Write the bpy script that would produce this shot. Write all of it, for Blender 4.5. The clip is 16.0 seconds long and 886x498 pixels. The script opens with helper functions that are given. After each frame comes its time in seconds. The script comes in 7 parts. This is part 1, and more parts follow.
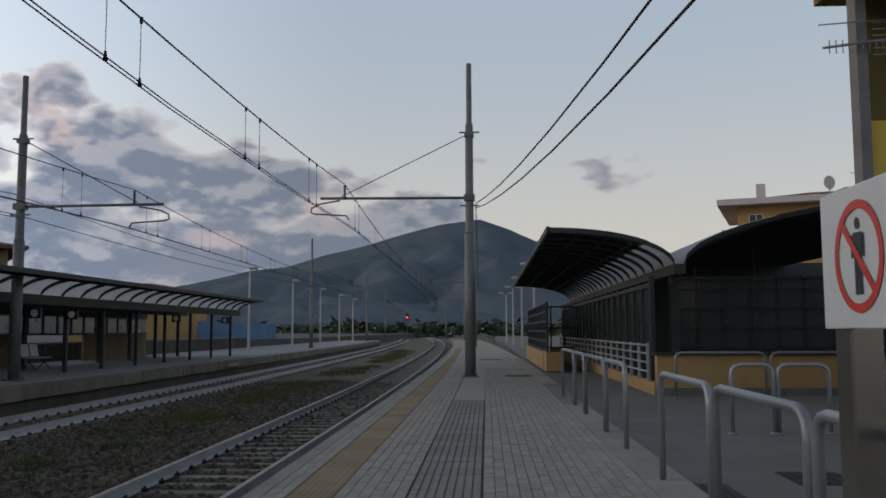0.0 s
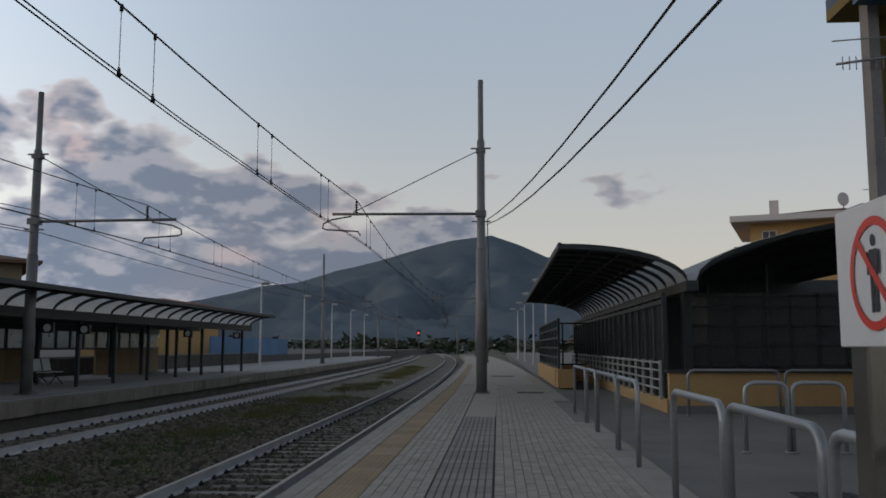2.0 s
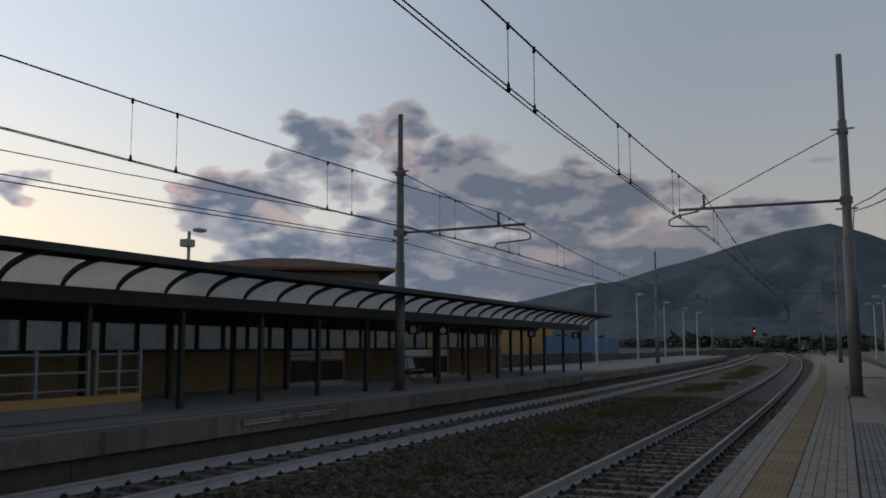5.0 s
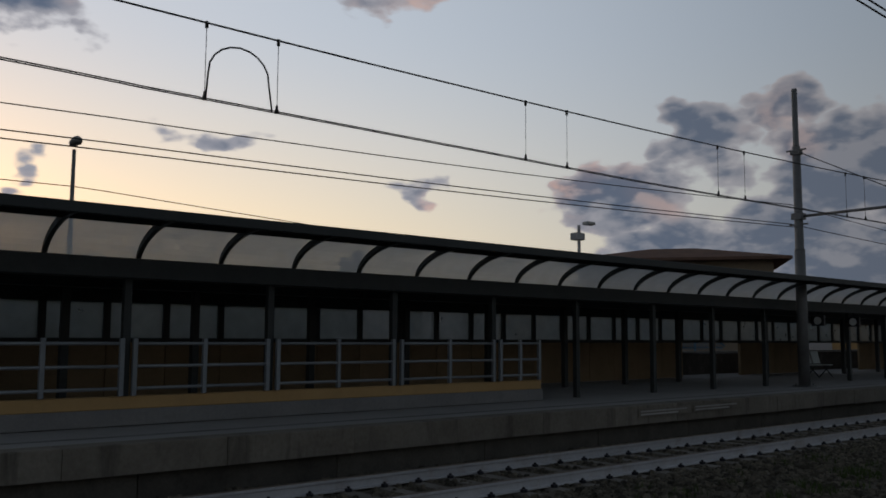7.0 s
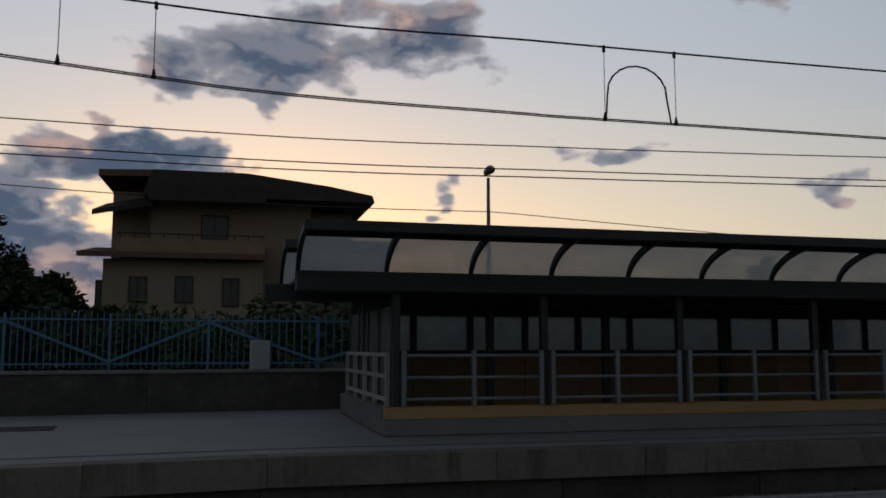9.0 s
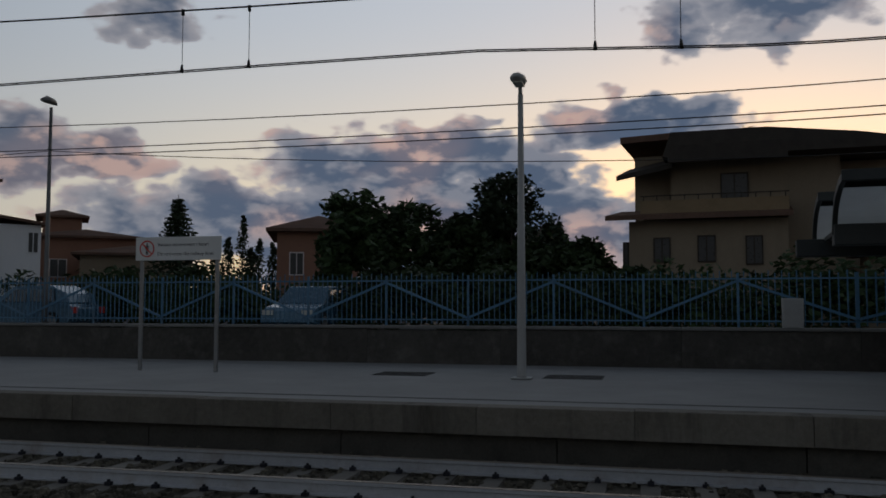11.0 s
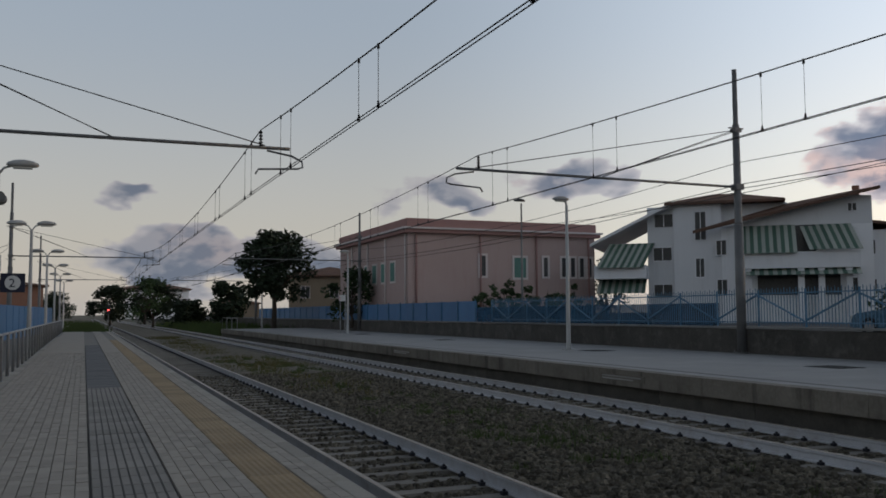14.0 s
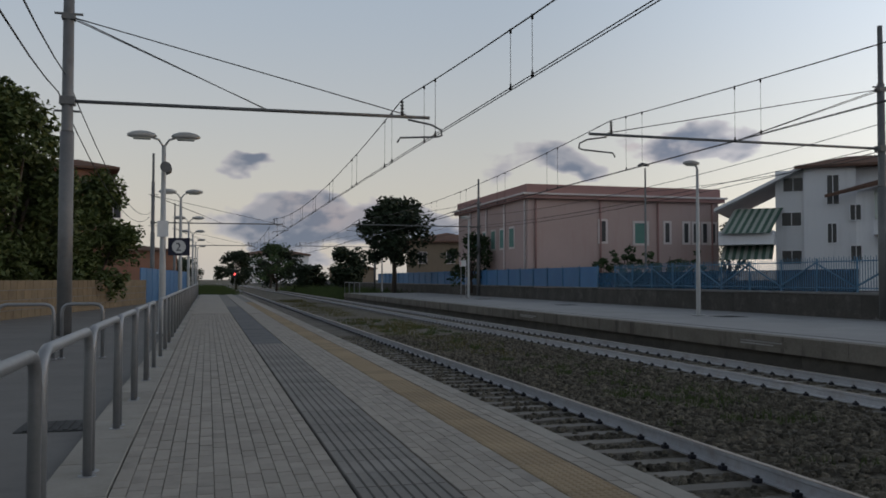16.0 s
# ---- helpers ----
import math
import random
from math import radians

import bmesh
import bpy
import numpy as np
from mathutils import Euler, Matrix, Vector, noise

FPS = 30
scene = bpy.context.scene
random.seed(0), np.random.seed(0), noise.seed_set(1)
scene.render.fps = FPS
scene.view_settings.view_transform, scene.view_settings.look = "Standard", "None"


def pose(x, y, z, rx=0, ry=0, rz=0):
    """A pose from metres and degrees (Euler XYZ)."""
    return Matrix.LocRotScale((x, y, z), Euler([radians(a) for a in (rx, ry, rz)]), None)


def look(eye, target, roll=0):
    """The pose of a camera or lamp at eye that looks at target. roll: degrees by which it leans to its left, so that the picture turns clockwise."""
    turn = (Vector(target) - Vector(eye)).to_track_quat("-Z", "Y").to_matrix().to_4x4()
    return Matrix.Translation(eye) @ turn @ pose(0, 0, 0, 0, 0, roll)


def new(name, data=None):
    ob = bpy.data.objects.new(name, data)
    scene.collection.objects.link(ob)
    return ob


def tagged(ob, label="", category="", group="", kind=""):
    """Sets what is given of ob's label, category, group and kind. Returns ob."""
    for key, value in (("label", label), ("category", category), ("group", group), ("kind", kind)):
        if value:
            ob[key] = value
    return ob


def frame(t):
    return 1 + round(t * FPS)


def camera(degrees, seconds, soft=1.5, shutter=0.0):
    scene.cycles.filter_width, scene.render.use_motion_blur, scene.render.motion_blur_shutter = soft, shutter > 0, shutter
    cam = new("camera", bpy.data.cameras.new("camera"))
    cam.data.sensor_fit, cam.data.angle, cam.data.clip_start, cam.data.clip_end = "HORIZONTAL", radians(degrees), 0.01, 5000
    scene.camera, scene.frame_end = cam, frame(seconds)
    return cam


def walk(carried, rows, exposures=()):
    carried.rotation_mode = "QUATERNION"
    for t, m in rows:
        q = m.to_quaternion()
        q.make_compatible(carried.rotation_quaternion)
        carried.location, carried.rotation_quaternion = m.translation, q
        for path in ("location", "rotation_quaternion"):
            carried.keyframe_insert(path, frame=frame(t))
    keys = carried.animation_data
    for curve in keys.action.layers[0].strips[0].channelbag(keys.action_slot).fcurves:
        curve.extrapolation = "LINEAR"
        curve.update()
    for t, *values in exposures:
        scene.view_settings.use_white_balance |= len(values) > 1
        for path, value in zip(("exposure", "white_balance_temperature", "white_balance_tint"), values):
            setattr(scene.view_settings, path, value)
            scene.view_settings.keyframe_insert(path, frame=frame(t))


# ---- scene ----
cam = camera(54.03, 16.0, soft=1.7)
# seconds, eye x y z, yaw, pitch, roll
PATH = [
    (0, -1.208, -1.090, 1.350, 2.85, 5.35, -0.21),
    (0.5, -1.194, -1.022, 1.355, 2.84, 5.81, -0.13),
    (1, -1.205, -1.072, 1.351, 2.77, 6.13, -0.02),
    (1.5, -1.206, -1.076, 1.351, 2.72, 6.30, -0.02),
    (2, -1.203, -1.065, 1.352, 3.62, 6.40, 0.03),
    (2.5, -1.187, -0.992, 1.357, 6.51, 6.65, -0.22),
    (3, -1.180, -0.940, 1.362, 9.28, 6.62, -0.30),
    (3.2, -1.188, -1.000, 1.357, 10.08, 6.55, -0.35),
    (5.3, -1.994, -1.267, 1.371, 27.82, 6.08, -0.18),
    (5.5, -1.996, -1.279, 1.372, 29.94, 5.86, -0.22),
    (6, -1.976, -1.342, 1.364, 34.67, 5.96, -0.16),
    (6.5, -1.974, -1.332, 1.368, 41.11, 6.06, -0.17),
    (7, -2.066, -1.344, 1.339, 49.57, 5.81, 0.33),
    (7.5, -2.128, -1.390, 1.338, 55.77, 5.71, 0.24),
    (8, -2.110, -1.497, 1.340, 62.22, 6.02, 0.26),
    (8.2, -2.153, -1.501, 1.342, 64.54, 6.10, 0.21),
    (10.3, -1.412, -1.591, 1.341, 91.84, 4.70, 0.08),
    (10.5, -1.544, -1.639, 1.341, 94.96, 3.97, 0.07),
    (11, -1.552, -1.696, 1.326, 103.86, 3.76, 0.06),
    (11.5, -1.457, -1.822, 1.344, 114.30, 4.19, 0.24),
    (11.9, -1.255, -1.867, 1.353, 122.96, 4.64, 0.15),
    (12, -1.240, -1.870, 1.355, 125.07, 4.72, 0.15),
    (12.5, -1.337, -1.858, 1.352, 137.47, 5.05, -0.44),
    (13, -1.229, -1.847, 1.361, 145.52, 4.72, -0.48),
    (13.5, -1.176, -1.721, 1.362, 151.52, 4.32, -0.26),
    (14, -1.177, -1.756, 1.353, 157.56, 4.22, -0.29),
    (14.5, -1.143, -1.736, 1.355, 162.60, 4.32, -0.01),
    (15, -1.124, -1.730, 1.347, 164.50, 3.82, 0.21),
    (15.5, -1.113, -1.724, 1.346, 165.66, 3.64, 0.18),
    (15.9, -1.114, -1.650, 1.346, 166.05, 3.46, 0.15),
    (16, -0.380, -1.446, 1.290, 164.85, 2.01, 0.04),
]
EXPOSURES = [(0.0, -0.08), (1.5, -0.13), (3.0, -0.25), (5.5, -0.75), (7.0, -1.12), (8.0, -1.22), (10.3, -1.38), (11.0, -1.25), (12.0, -0.96), (12.5, -0.76), (13.5, -0.45), (14.5, -0.25), (15.9, -0.1), (16.0, -0.16)]
# the line bends by some degrees where the camera stands: the second half of the turn lies on the bent part
BEND, BX, BY = 5.0, -1.41, -1.6


def bent(t):
    return pose(BX, BY, 0, 0, 0, BEND if t > 9 else 0) @ pose(-BX, -BY, 0)


walk(cam, [(t, bent(t) @ pose(x, y, z, 0, 0, yaw) @ pose(0, 0, 0, 90 + pitch) @ pose(0, 0, 0, 0, 0, roll)) for t, x, y, z, yaw, pitch, roll in PATH], EXPOSURES)

# ---- sky, sun ----
world = bpy.data.worlds.new("dusk_sky")
scene.world = world
world.use_nodes = True
W = world.node_tree
W.nodes.clear()


def wmath(op, a, b=None, clamp=False):
    n = W.nodes.new("ShaderNodeMath")
    n.operation, n.use_clamp = op, clamp
    for i, v in enumerate((a, b)):
        if v is None:
            continue
        if isinstance(v, (int, float)):
            n.inputs[i].default_value = v
        else:
            W.links.new(v, n.inputs[i])
    return n.outputs[0]


def wmix(f, a, b, blend="MIX"):
    n = W.nodes.new("ShaderNodeMix")
    n.data_type, n.blend_type = "RGBA", blend
    for i, v in ((0, f), (6, a), (7, b)):
        if isinstance(v, (int, float)):
            n.inputs[i].default_value = v
        elif isinstance(v, tuple):
            n.inputs[i].default_value = (*v, 1)
        else:
            W.links.new(v, n.inputs[i])
    return n.outputs[2]


def wsmooth(v, lo, hi):
    n = W.nodes.new("ShaderNodeMapRange")
    n.interpolation_type = "SMOOTHSTEP"
    n.inputs["From Min"].default_value, n.inputs["From Max"].default_value = lo, hi
    W.links.new(v, n.inputs["Value"])
    return n.outputs[0]


def lin(r, g, b):
    """Linear light from a display colour 0 to 255."""
    return tuple((c / 255 / 12.92) if c < 10 else ((c / 255 + 0.055) / 1.055) ** 2.4 for c in (r, g, b))


tc = W.nodes.new("ShaderNodeTexCoord")
sep = W.nodes.new("ShaderNodeSeparateXYZ")
W.links.new(tc.outputs["Generated"], sep.inputs[0])
DX, DY, DZ = sep.outputs
sky = W.nodes.new("ShaderNodeTexSky")
sky.sky_type, sky.sun_disc = "NISHITA", False
sky.sun_elevation, sky.sun_rotation = radians(2.0), radians(272)
sky.air_density, sky.dust_density, sky.ozone_density = 1.0, 1.5, 1.5
west = wmath("ADD", wmath("MULTIPLY", DX, -1.0), wmath("MULTIPLY", DY, 0.04))
side = wsmooth(west, 0.15, 0.98)
warm = wsmooth(west, 0.55, 1.0)
high = wsmooth(DZ, 0.02, 0.36)
low_col = wmix(warm, lin(206, 201, 194), lin(242, 216, 176))
mid_col = wmix(side, lin(173, 185, 200), lin(188, 195, 206))
grad = wmix(high, low_col, mid_col)
# the vault darkens overhead, as it does after sunset
zen = wmix(wsmooth(DZ, 0.36, 0.8), grad, lin(108, 115, 128))
clear = wmix(0.93, sky.outputs[0], zen)

# clouds: billows that gather in banks low over the horizon
mp = W.nodes.new("ShaderNodeVectorMath")
mp.operation = "MULTIPLY"
mp.inputs[1].default_value = (1.0, 1.0, 1.9)
W.links.new(tc.outputs["Generated"], mp.inputs[0])


def wnoise(scale, detail, rough, dist=0.0):
    n = W.nodes.new("ShaderNodeTexNoise")
    n.inputs["Scale"].default_value, n.inputs["Detail"].default_value = scale, detail
    n.inputs["Roughness"].default_value, n.inputs["Distortion"].default_value = rough, dist
    W.links.new(mp.outputs[0], n.inputs["Vector"])
    return n.outputs["Fac"]


warp = W.nodes.new("ShaderNodeTexNoise")
warp.inputs["Scale"].default_value, warp.inputs["Detail"].default_value, warp.inputs["Roughness"].default_value = 12.0, 3.0, 0.5
W.links.new(mp.outputs[0], warp.inputs["Vector"])
pull = W.nodes.new("ShaderNodeVectorMath")
pull.operation = "MULTIPLY_ADD"
pull.inputs[1].default_value = (0.15, 0.15, 0.10)
pull.inputs[2].default_value = (-0.075, -0.075, -0.05)
W.links.new(warp.outputs["Color"], pull.inputs[0])
torn = W.nodes.new("ShaderNodeVectorMath")
torn.operation = "ADD"
W.links.new(tc.outputs["Generated"], torn.inputs[0])
W.links.new(pull.outputs[0], torn.inputs[1])
torn_xyz = W.nodes.new("ShaderNodeSeparateXYZ")
W.links.new(torn.outputs[0], torn_xyz.inputs[0])
TX, TY, TZ = torn_xyz.outputs


def bank(az, el, half_az, half_el, weight):
    """A soft lobe of the sky round an azimuth (left of +y) and an elevation, in degrees."""
    a, e = radians(az), radians(el)
    fx, fy = -math.sin(a), math.cos(a)
    fwd = wmath("ADD", wmath("MULTIPLY", TX, fx), wmath("MULTIPLY", TY, fy))
    lat = wmath("ADD", wmath("MULTIPLY", TX, -fy), wmath("MULTIPLY", TY, fx))
    u = wmath("DIVIDE", lat, math.sin(radians(half_az)))
    v = wmath("DIVIDE", wmath("SUBTRACT", TZ, math.sin(e)), math.sin(radians(half_el)))
    d = wmath("ADD", wmath("MULTIPLY", u, u), wmath("MULTIPLY", v, v))
    lobe = wmath("SUBTRACT", 1.0, d, True)
    front = wmath("GREATER_THAN", fwd, 0.0)
    return wmath("MULTIPLY", wmath("MULTIPLY", lobe, front), weight)


NORTH = [
    (23.5, 10.4, 6.2, 4.2, 1.5), (15.5, 9.0, 7, 2.9, 1.5), (27.3, 14.3, 3, 2.0, 1.1), (32, 13.2, 4.2, 2.3, 1.2), (32.5, 10.8, 3, 1.8, 0.9), (38, 9.2, 5.4, 3.1, 1.3), (27, 7.2, 7, 2.8, 1.2),
    (9.7, 9.6, 3.6, 1.3, 0.9), (5, 7.2, 6, 1.5, 1.2), (19, 4.2, 20, 4.0, 1.5), (34, 5.4, 8, 3.0, 1.1), (-8.6, 10.2, 4.0, 0.8, 0.7), (0.2, 12, 1.2, 0.5, 0.6),
]
WEST = [
    (50.5, 9.4, 2.4, 1.1, 0.65), (63.5, 12.3, 5, 1.1, 0.5), (53.4, 22, 6, 1.6, 0.8), (76, 10, 2, 1.3, 0.9), (87, 19, 6.5, 3.6, 1.1), (77.5, 19.8, 6.5, 3, 0.9),
    (95.6, 11.8, 8, 2.4, 1.5), (110, 9.4, 14, 2.8, 1.5), (112, 5.2, 25, 4.2, 1.6), (93, 17.5, 4.4, 2, 0.9), (88, 19, 6, 1.8, 0.9),
]
SOUTH = [
    (129.6, 9.5, 4.2, 2.6, 1.3), (135, 9.2, 5, 3.4, 1.3), (127, 17.6, 5.6, 1.6, 1.0), (163.3, 7.7, 4.2, 1.5, 0.95), (154.4, 8.4, 4.4, 1.6, 1.0),
    (178, 3.6, 8.5, 2.2, 1.4), (183, 7.7, 1.8, 1.0, 0.9), (171, 3.8, 7, 1.6, 0.9), (270, 8, 55, 5, 0.9),
]
lobes = None
for row in NORTH + WEST + SOUTH:
    b = bank(*row)
    lobes = b if lobes is None else wmath("MAXIMUM", lobes, b)


def billow(lift):
    """Rounded heaps at two sizes, taken a little higher or lower on the sky."""
    up = W.nodes.new("ShaderNodeVectorMath")
    up.operation = "ADD"
    up.inputs[1].default_value = (0, 0, lift)
    W.links.new(mp.outputs[0], up.inputs[0])
    total = None
    for scale, detail, rough, weight in ((12.0, 3.0, 0.5, 0.76), (38.0, 5.0, 0.55, 0.24)):
        n = W.nodes.new("ShaderNodeTexNoise")
        n.inputs["Scale"].default_value, n.inputs["Detail"].default_value, n.inputs["Roughness"].default_value = scale, detail, rough
        n.inputs["Distortion"].default_value = 0.15
        W.links.new(up.outputs[0], n.inputs["Vector"])
        v = wmath("MULTIPLY", n.outputs["Fac"], weight)
        total = v if total is None else wmath("ADD", total, v)
    return total


shape = billow(0.0)
above = billow(0.03)
density = wmath("ADD", wmath("MULTIPLY", lobes, 1.0), wmath("MULTIPLY", wmath("SUBTRACT", shape, 0.5), 2.9))
cover = wmath("MULTIPLY", wsmooth(density, 0.22, 0.58), wsmooth(lobes, 0.0, 0.25))
thick = wsmooth(density, 0.42, 1.0)
lit = wsmooth(wmath("SUBTRACT", shape, above), -0.03, 0.10)
cloud_dark = wmix(side, lin(120, 129, 145), lin(84, 98, 120))
cloud_edge = wmix(side, lin(186, 184, 188), lin(160, 160, 168))
cloud = wmix(wmath("MULTIPLY", thick, wmath("SUBTRACT", 1.0, wmath("MULTIPLY", lit, 0.5))), cloud_edge, cloud_dark)
glow = wmath("MULTIPLY", wsmooth(wnoise(5.0, 3.0, 0.5), 0.50, 0.66), wmath("ADD", 0.25, wmath("MULTIPLY", lit, 0.75)))
cloud = wmix(wmath("MULTIPLY", wmath("MULTIPLY", glow, wmath("ADD", 0.25, wmath("MULTIPLY", side, 0.75))), 0.52), cloud, lin(246, 196, 172))
full = wmix(cover, clear, cloud)
gain = wmath("ADD", 1.0, wmath("MULTIPLY", side, 1.15))
full = wmix(1.0, full, gain, "MULTIPLY")
# below the horizon
full = wmix(wsmooth(DZ, -0.03, 0.0), lin(105, 106, 108), full)
bg = W.nodes.new("ShaderNodeBackground")
W.links.new(full, bg.inputs["Color"])
bg.inputs["Strength"].default_value = 1.0
wout = W.nodes.new("ShaderNodeOutputWorld")
W.links.new(bg.outputs[0], wout.inputs[0])

sun = new("sun", bpy.data.lights.new("sun", "SUN"))
sun.data.energy, sun.data.angle, sun.data.color = 0.12, radians(25), (1.0, 0.82, 0.62)
sun.matrix_world = look((0, 0, 0), (0.99, -0.05, -0.16))

# ---- materials ----
def material(name, c1, c2, rough=0.8, metal=0.0, grain=12.0, blotch=0.8, bump=0.15, dist=0.01, stain=None, stain_amount=0.35, vary=0.12, spec=0.35, streak=False):
    """A procedural surface: two colours mixed by coarse blotches and fine grain, fine relief, and optional stains."""
    m = bpy.data.materials.new(name)
    m.use_nodes = True
    t = m.node_tree
    b = t.nodes["Principled BSDF"]
    co = t.nodes.new("ShaderNodeTexCoord")
    info = t.nodes.new("ShaderNodeObjectInfo")
    add = t.nodes.new("ShaderNodeVectorMath")
    add.operation = "ADD"
    t.links.new(co.outputs["Object"], add.inputs[0])
    shift = t.nodes.new("ShaderNodeMath")
    shift.operation = "MULTIPLY"
    shift.inputs[1].default_value = 37.0
    t.links.new(info.outputs["Random"], shift.inputs[0])
    t.links.new(shift.outputs[0], add.inputs[1])
    vec = add.outputs[0]

    def noise_node(scale, detail=4.0, r=0.6, v=vec):
        n = t.nodes.new("ShaderNodeTexNoise")
        n.inputs["Scale"].default_value, n.inputs["Detail"].default_value, n.inputs["Roughness"].default_value = scale, detail, r
        t.links.new(v, n.inputs["Vector"])
        return n.outputs["Fac"]

    def span(v, lo, hi, a=0.0, z=1.0):
        n = t.nodes.new("ShaderNodeMapRange")
        for k, x in (("From Min", lo), ("From Max", hi), ("To Min", a), ("To Max", z)):
            n.inputs[k].default_value = x
        t.links.new(v, n.inputs["Value"])
        return n.outputs[0]

    def mix(f, a, c, blend="MIX"):
        n = t.nodes.new("ShaderNodeMix")
        n.data_type, n.blend_type = "RGBA", blend
        for i, v in ((0, f), (6, a), (7, c)):
            if isinstance(v, (int, float)):
                n.inputs[i].default_value = v
            elif isinstance(v, tuple):
                n.inputs[i].default_value = (*v, 1)
            else:
                t.links.new(v, n.inputs[i])
        return n.outputs[2]

    coarse, small = noise_node(blotch, 5.0), noise_node(grain, 6.0, 0.7)
    f = t.nodes.new("ShaderNodeMath")
    f.operation = "MULTIPLY_ADD"
    t.links.new(small, f.inputs[0])
    f.inputs[1].default_value = 0.5
    half = t.nodes.new("ShaderNodeMath")
    half.operation = "MULTIPLY"
    half.inputs[1].default_value = 0.5
    t.links.new(coarse, half.inputs[0])
    t.links.new(half.outputs[0], f.inputs[2])
    col = mix(span(f.outputs[0], 0.32, 0.68), c1, c2)
    if stain:
        sv = vec
        if streak:
            sc = t.nodes.new("ShaderNodeVectorMath")
            sc.operation = "MULTIPLY"
            sc.inputs[1].default_value = (1.0, 1.0, 0.12)
            t.links.new(vec, sc.inputs[0])
            sv = sc.outputs[0]
        s = noise_node(2.3, 6.0, 0.65, sv)
        col = mix(span(s, 0.52, 0.72, 0.0, stain_amount), col, stain)
    rv = span(info.outputs["Random"], 0, 1, 1 - vary, 1 + vary)
    col = mix(1.0, col, rv, "MULTIPLY")
    t.links.new(col, b.inputs["Base Color"])
    t.links.new(span(small, 0.3, 0.7, max(0.05, rough - 0.12), min(1.0, rough + 0.1)), b.inputs["Roughness"])
    b.inputs["Metallic"].default_value = metal
    b.inputs["Specular IOR Level"].default_value = spec
    if bump:
        bp = t.nodes.new("ShaderNodeBump")
        bp.inputs["Strength"].default_value, bp.inputs["Distance"].default_value = bump, dist
        t.links.new(small, bp.inputs["Height"])
        t.links.new(bp.outputs[0], b.inputs["Normal"])
    return m


def glow_material(name, colour, strength):
    m = bpy.data.materials.new(name)
    m.use_nodes = True
    b = m.node_tree.nodes["Principled BSDF"]
    b.inputs["Base Color"].default_value = (*colour, 1)
    b.inputs["Emission Color"].default_value = (*colour, 1)
    b.inputs["Emission Strength"].default_value = strength
    return m


def glass_material(name, tint, rough, alpha, spec=0.5, milky=0.0):
    """Thin clear or milky sheet: part lets light through, part is a glossy coat."""
    m = bpy.data.materials.new(name)
    m.use_nodes = True
    t = m.node_tree
    b = t.nodes["Principled BSDF"]
    b.inputs["Base Color"].default_value = (*tint, 1)
    b.inputs["Roughness"].default_value = rough
    b.inputs["Specular IOR Level"].default_value = spec
    tr = t.nodes.new("ShaderNodeBsdfTransparent")
    tr.inputs[0].default_value = (*[0.75 + 0.25 * c for c in tint], 1)
    mx = t.nodes.new("ShaderNodeMixShader")
    n = t.nodes.new("ShaderNodeTexNoise")
    n.inputs["Scale"].default_value = 3.0
    co = t.nodes.new("ShaderNodeTexCoord")
    t.links.new(co.outputs["Object"], n.inputs["Vector"])
    r = t.nodes.new("ShaderNodeMapRange")
    r.inputs["To Min"].default_value, r.inputs["To Max"].default_value = max(0, alpha - 0.1), min(1, alpha + 0.1)
    t.links.new(n.outputs["Fac"], r.inputs["Value"])
    t.links.new(r.outputs[0], mx.inputs[0])
    t.links.new(tr.outputs[0], mx.inputs[1])
    through_light = t.nodes.new("ShaderNodeBsdfTranslucent")
    through_light.inputs[0].default_value = (*tint, 1)
    sheet_mix = t.nodes.new("ShaderNodeMixShader")
    sheet_mix.inputs[0].default_value = milky
    t.links.new(b.outputs[0], sheet_mix.inputs[1])
    t.links.new(through_light.outputs[0], sheet_mix.inputs[2])
    t.links.new(sheet_mix.outputs[0], mx.inputs[2])
    t.links.new(mx.outputs[0], t.nodes["Material Output"].inputs[0])
    return m


M = {}
M["paver"] = material("concrete_paver", (0.255, 0.228, 0.193), (0.34, 0.307, 0.262), 0.85, grain=45, blotch=1.2, bump=0.3, dist=0.004, stain=(0.12, 0.115, 0.11), vary=0.10)
M["joint"] = material("sand_joint", (0.15, 0.14, 0.125), (0.20, 0.19, 0.172), 0.95, grain=60, blotch=2, bump=0.3)
M["paver_dark"] = material("dark_guide_tile", (0.075, 0.075, 0.078), (0.13, 0.13, 0.13), 0.8, grain=40, blotch=1.5, bump=0.25, dist=0.004)
# base of the guide tiles, darker than the ribs on it
M["groove"] = material("dirty_groove", (0.085, 0.08, 0.073), (0.125, 0.118, 0.108), 0.95, grain=40, blotch=1.5, bump=0.2, dist=0.004)
M["guide"] = material("ribbed_guide_tile", (0.175, 0.162, 0.143), (0.245, 0.228, 0.204), 0.8, grain=40, blotch=1.5, bump=0.25, dist=0.004, stain=(0.10, 0.10, 0.098))
M["paver_yellow"] = material("yellow_warning_tile", (0.25, 0.185, 0.11), (0.34, 0.255, 0.155), 0.8, grain=40, blotch=1.1, bump=0.3, dist=0.004, stain=(0.20, 0.16, 0.11))
M["kerb"] = material("kerb_concrete", (0.22, 0.20, 0.17), (0.33, 0.31, 0.27), 0.85, grain=30, blotch=1.0, bump=0.3, dist=0.006, stain=(0.13, 0.11, 0.07))
M["edge"] = material("platform_edge_slab", (0.26, 0.255, 0.24), (0.38, 0.37, 0.35), 0.85, grain=30, blotch=0.9, bump=0.3, dist=0.006, stain=(0.15, 0.14, 0.12))
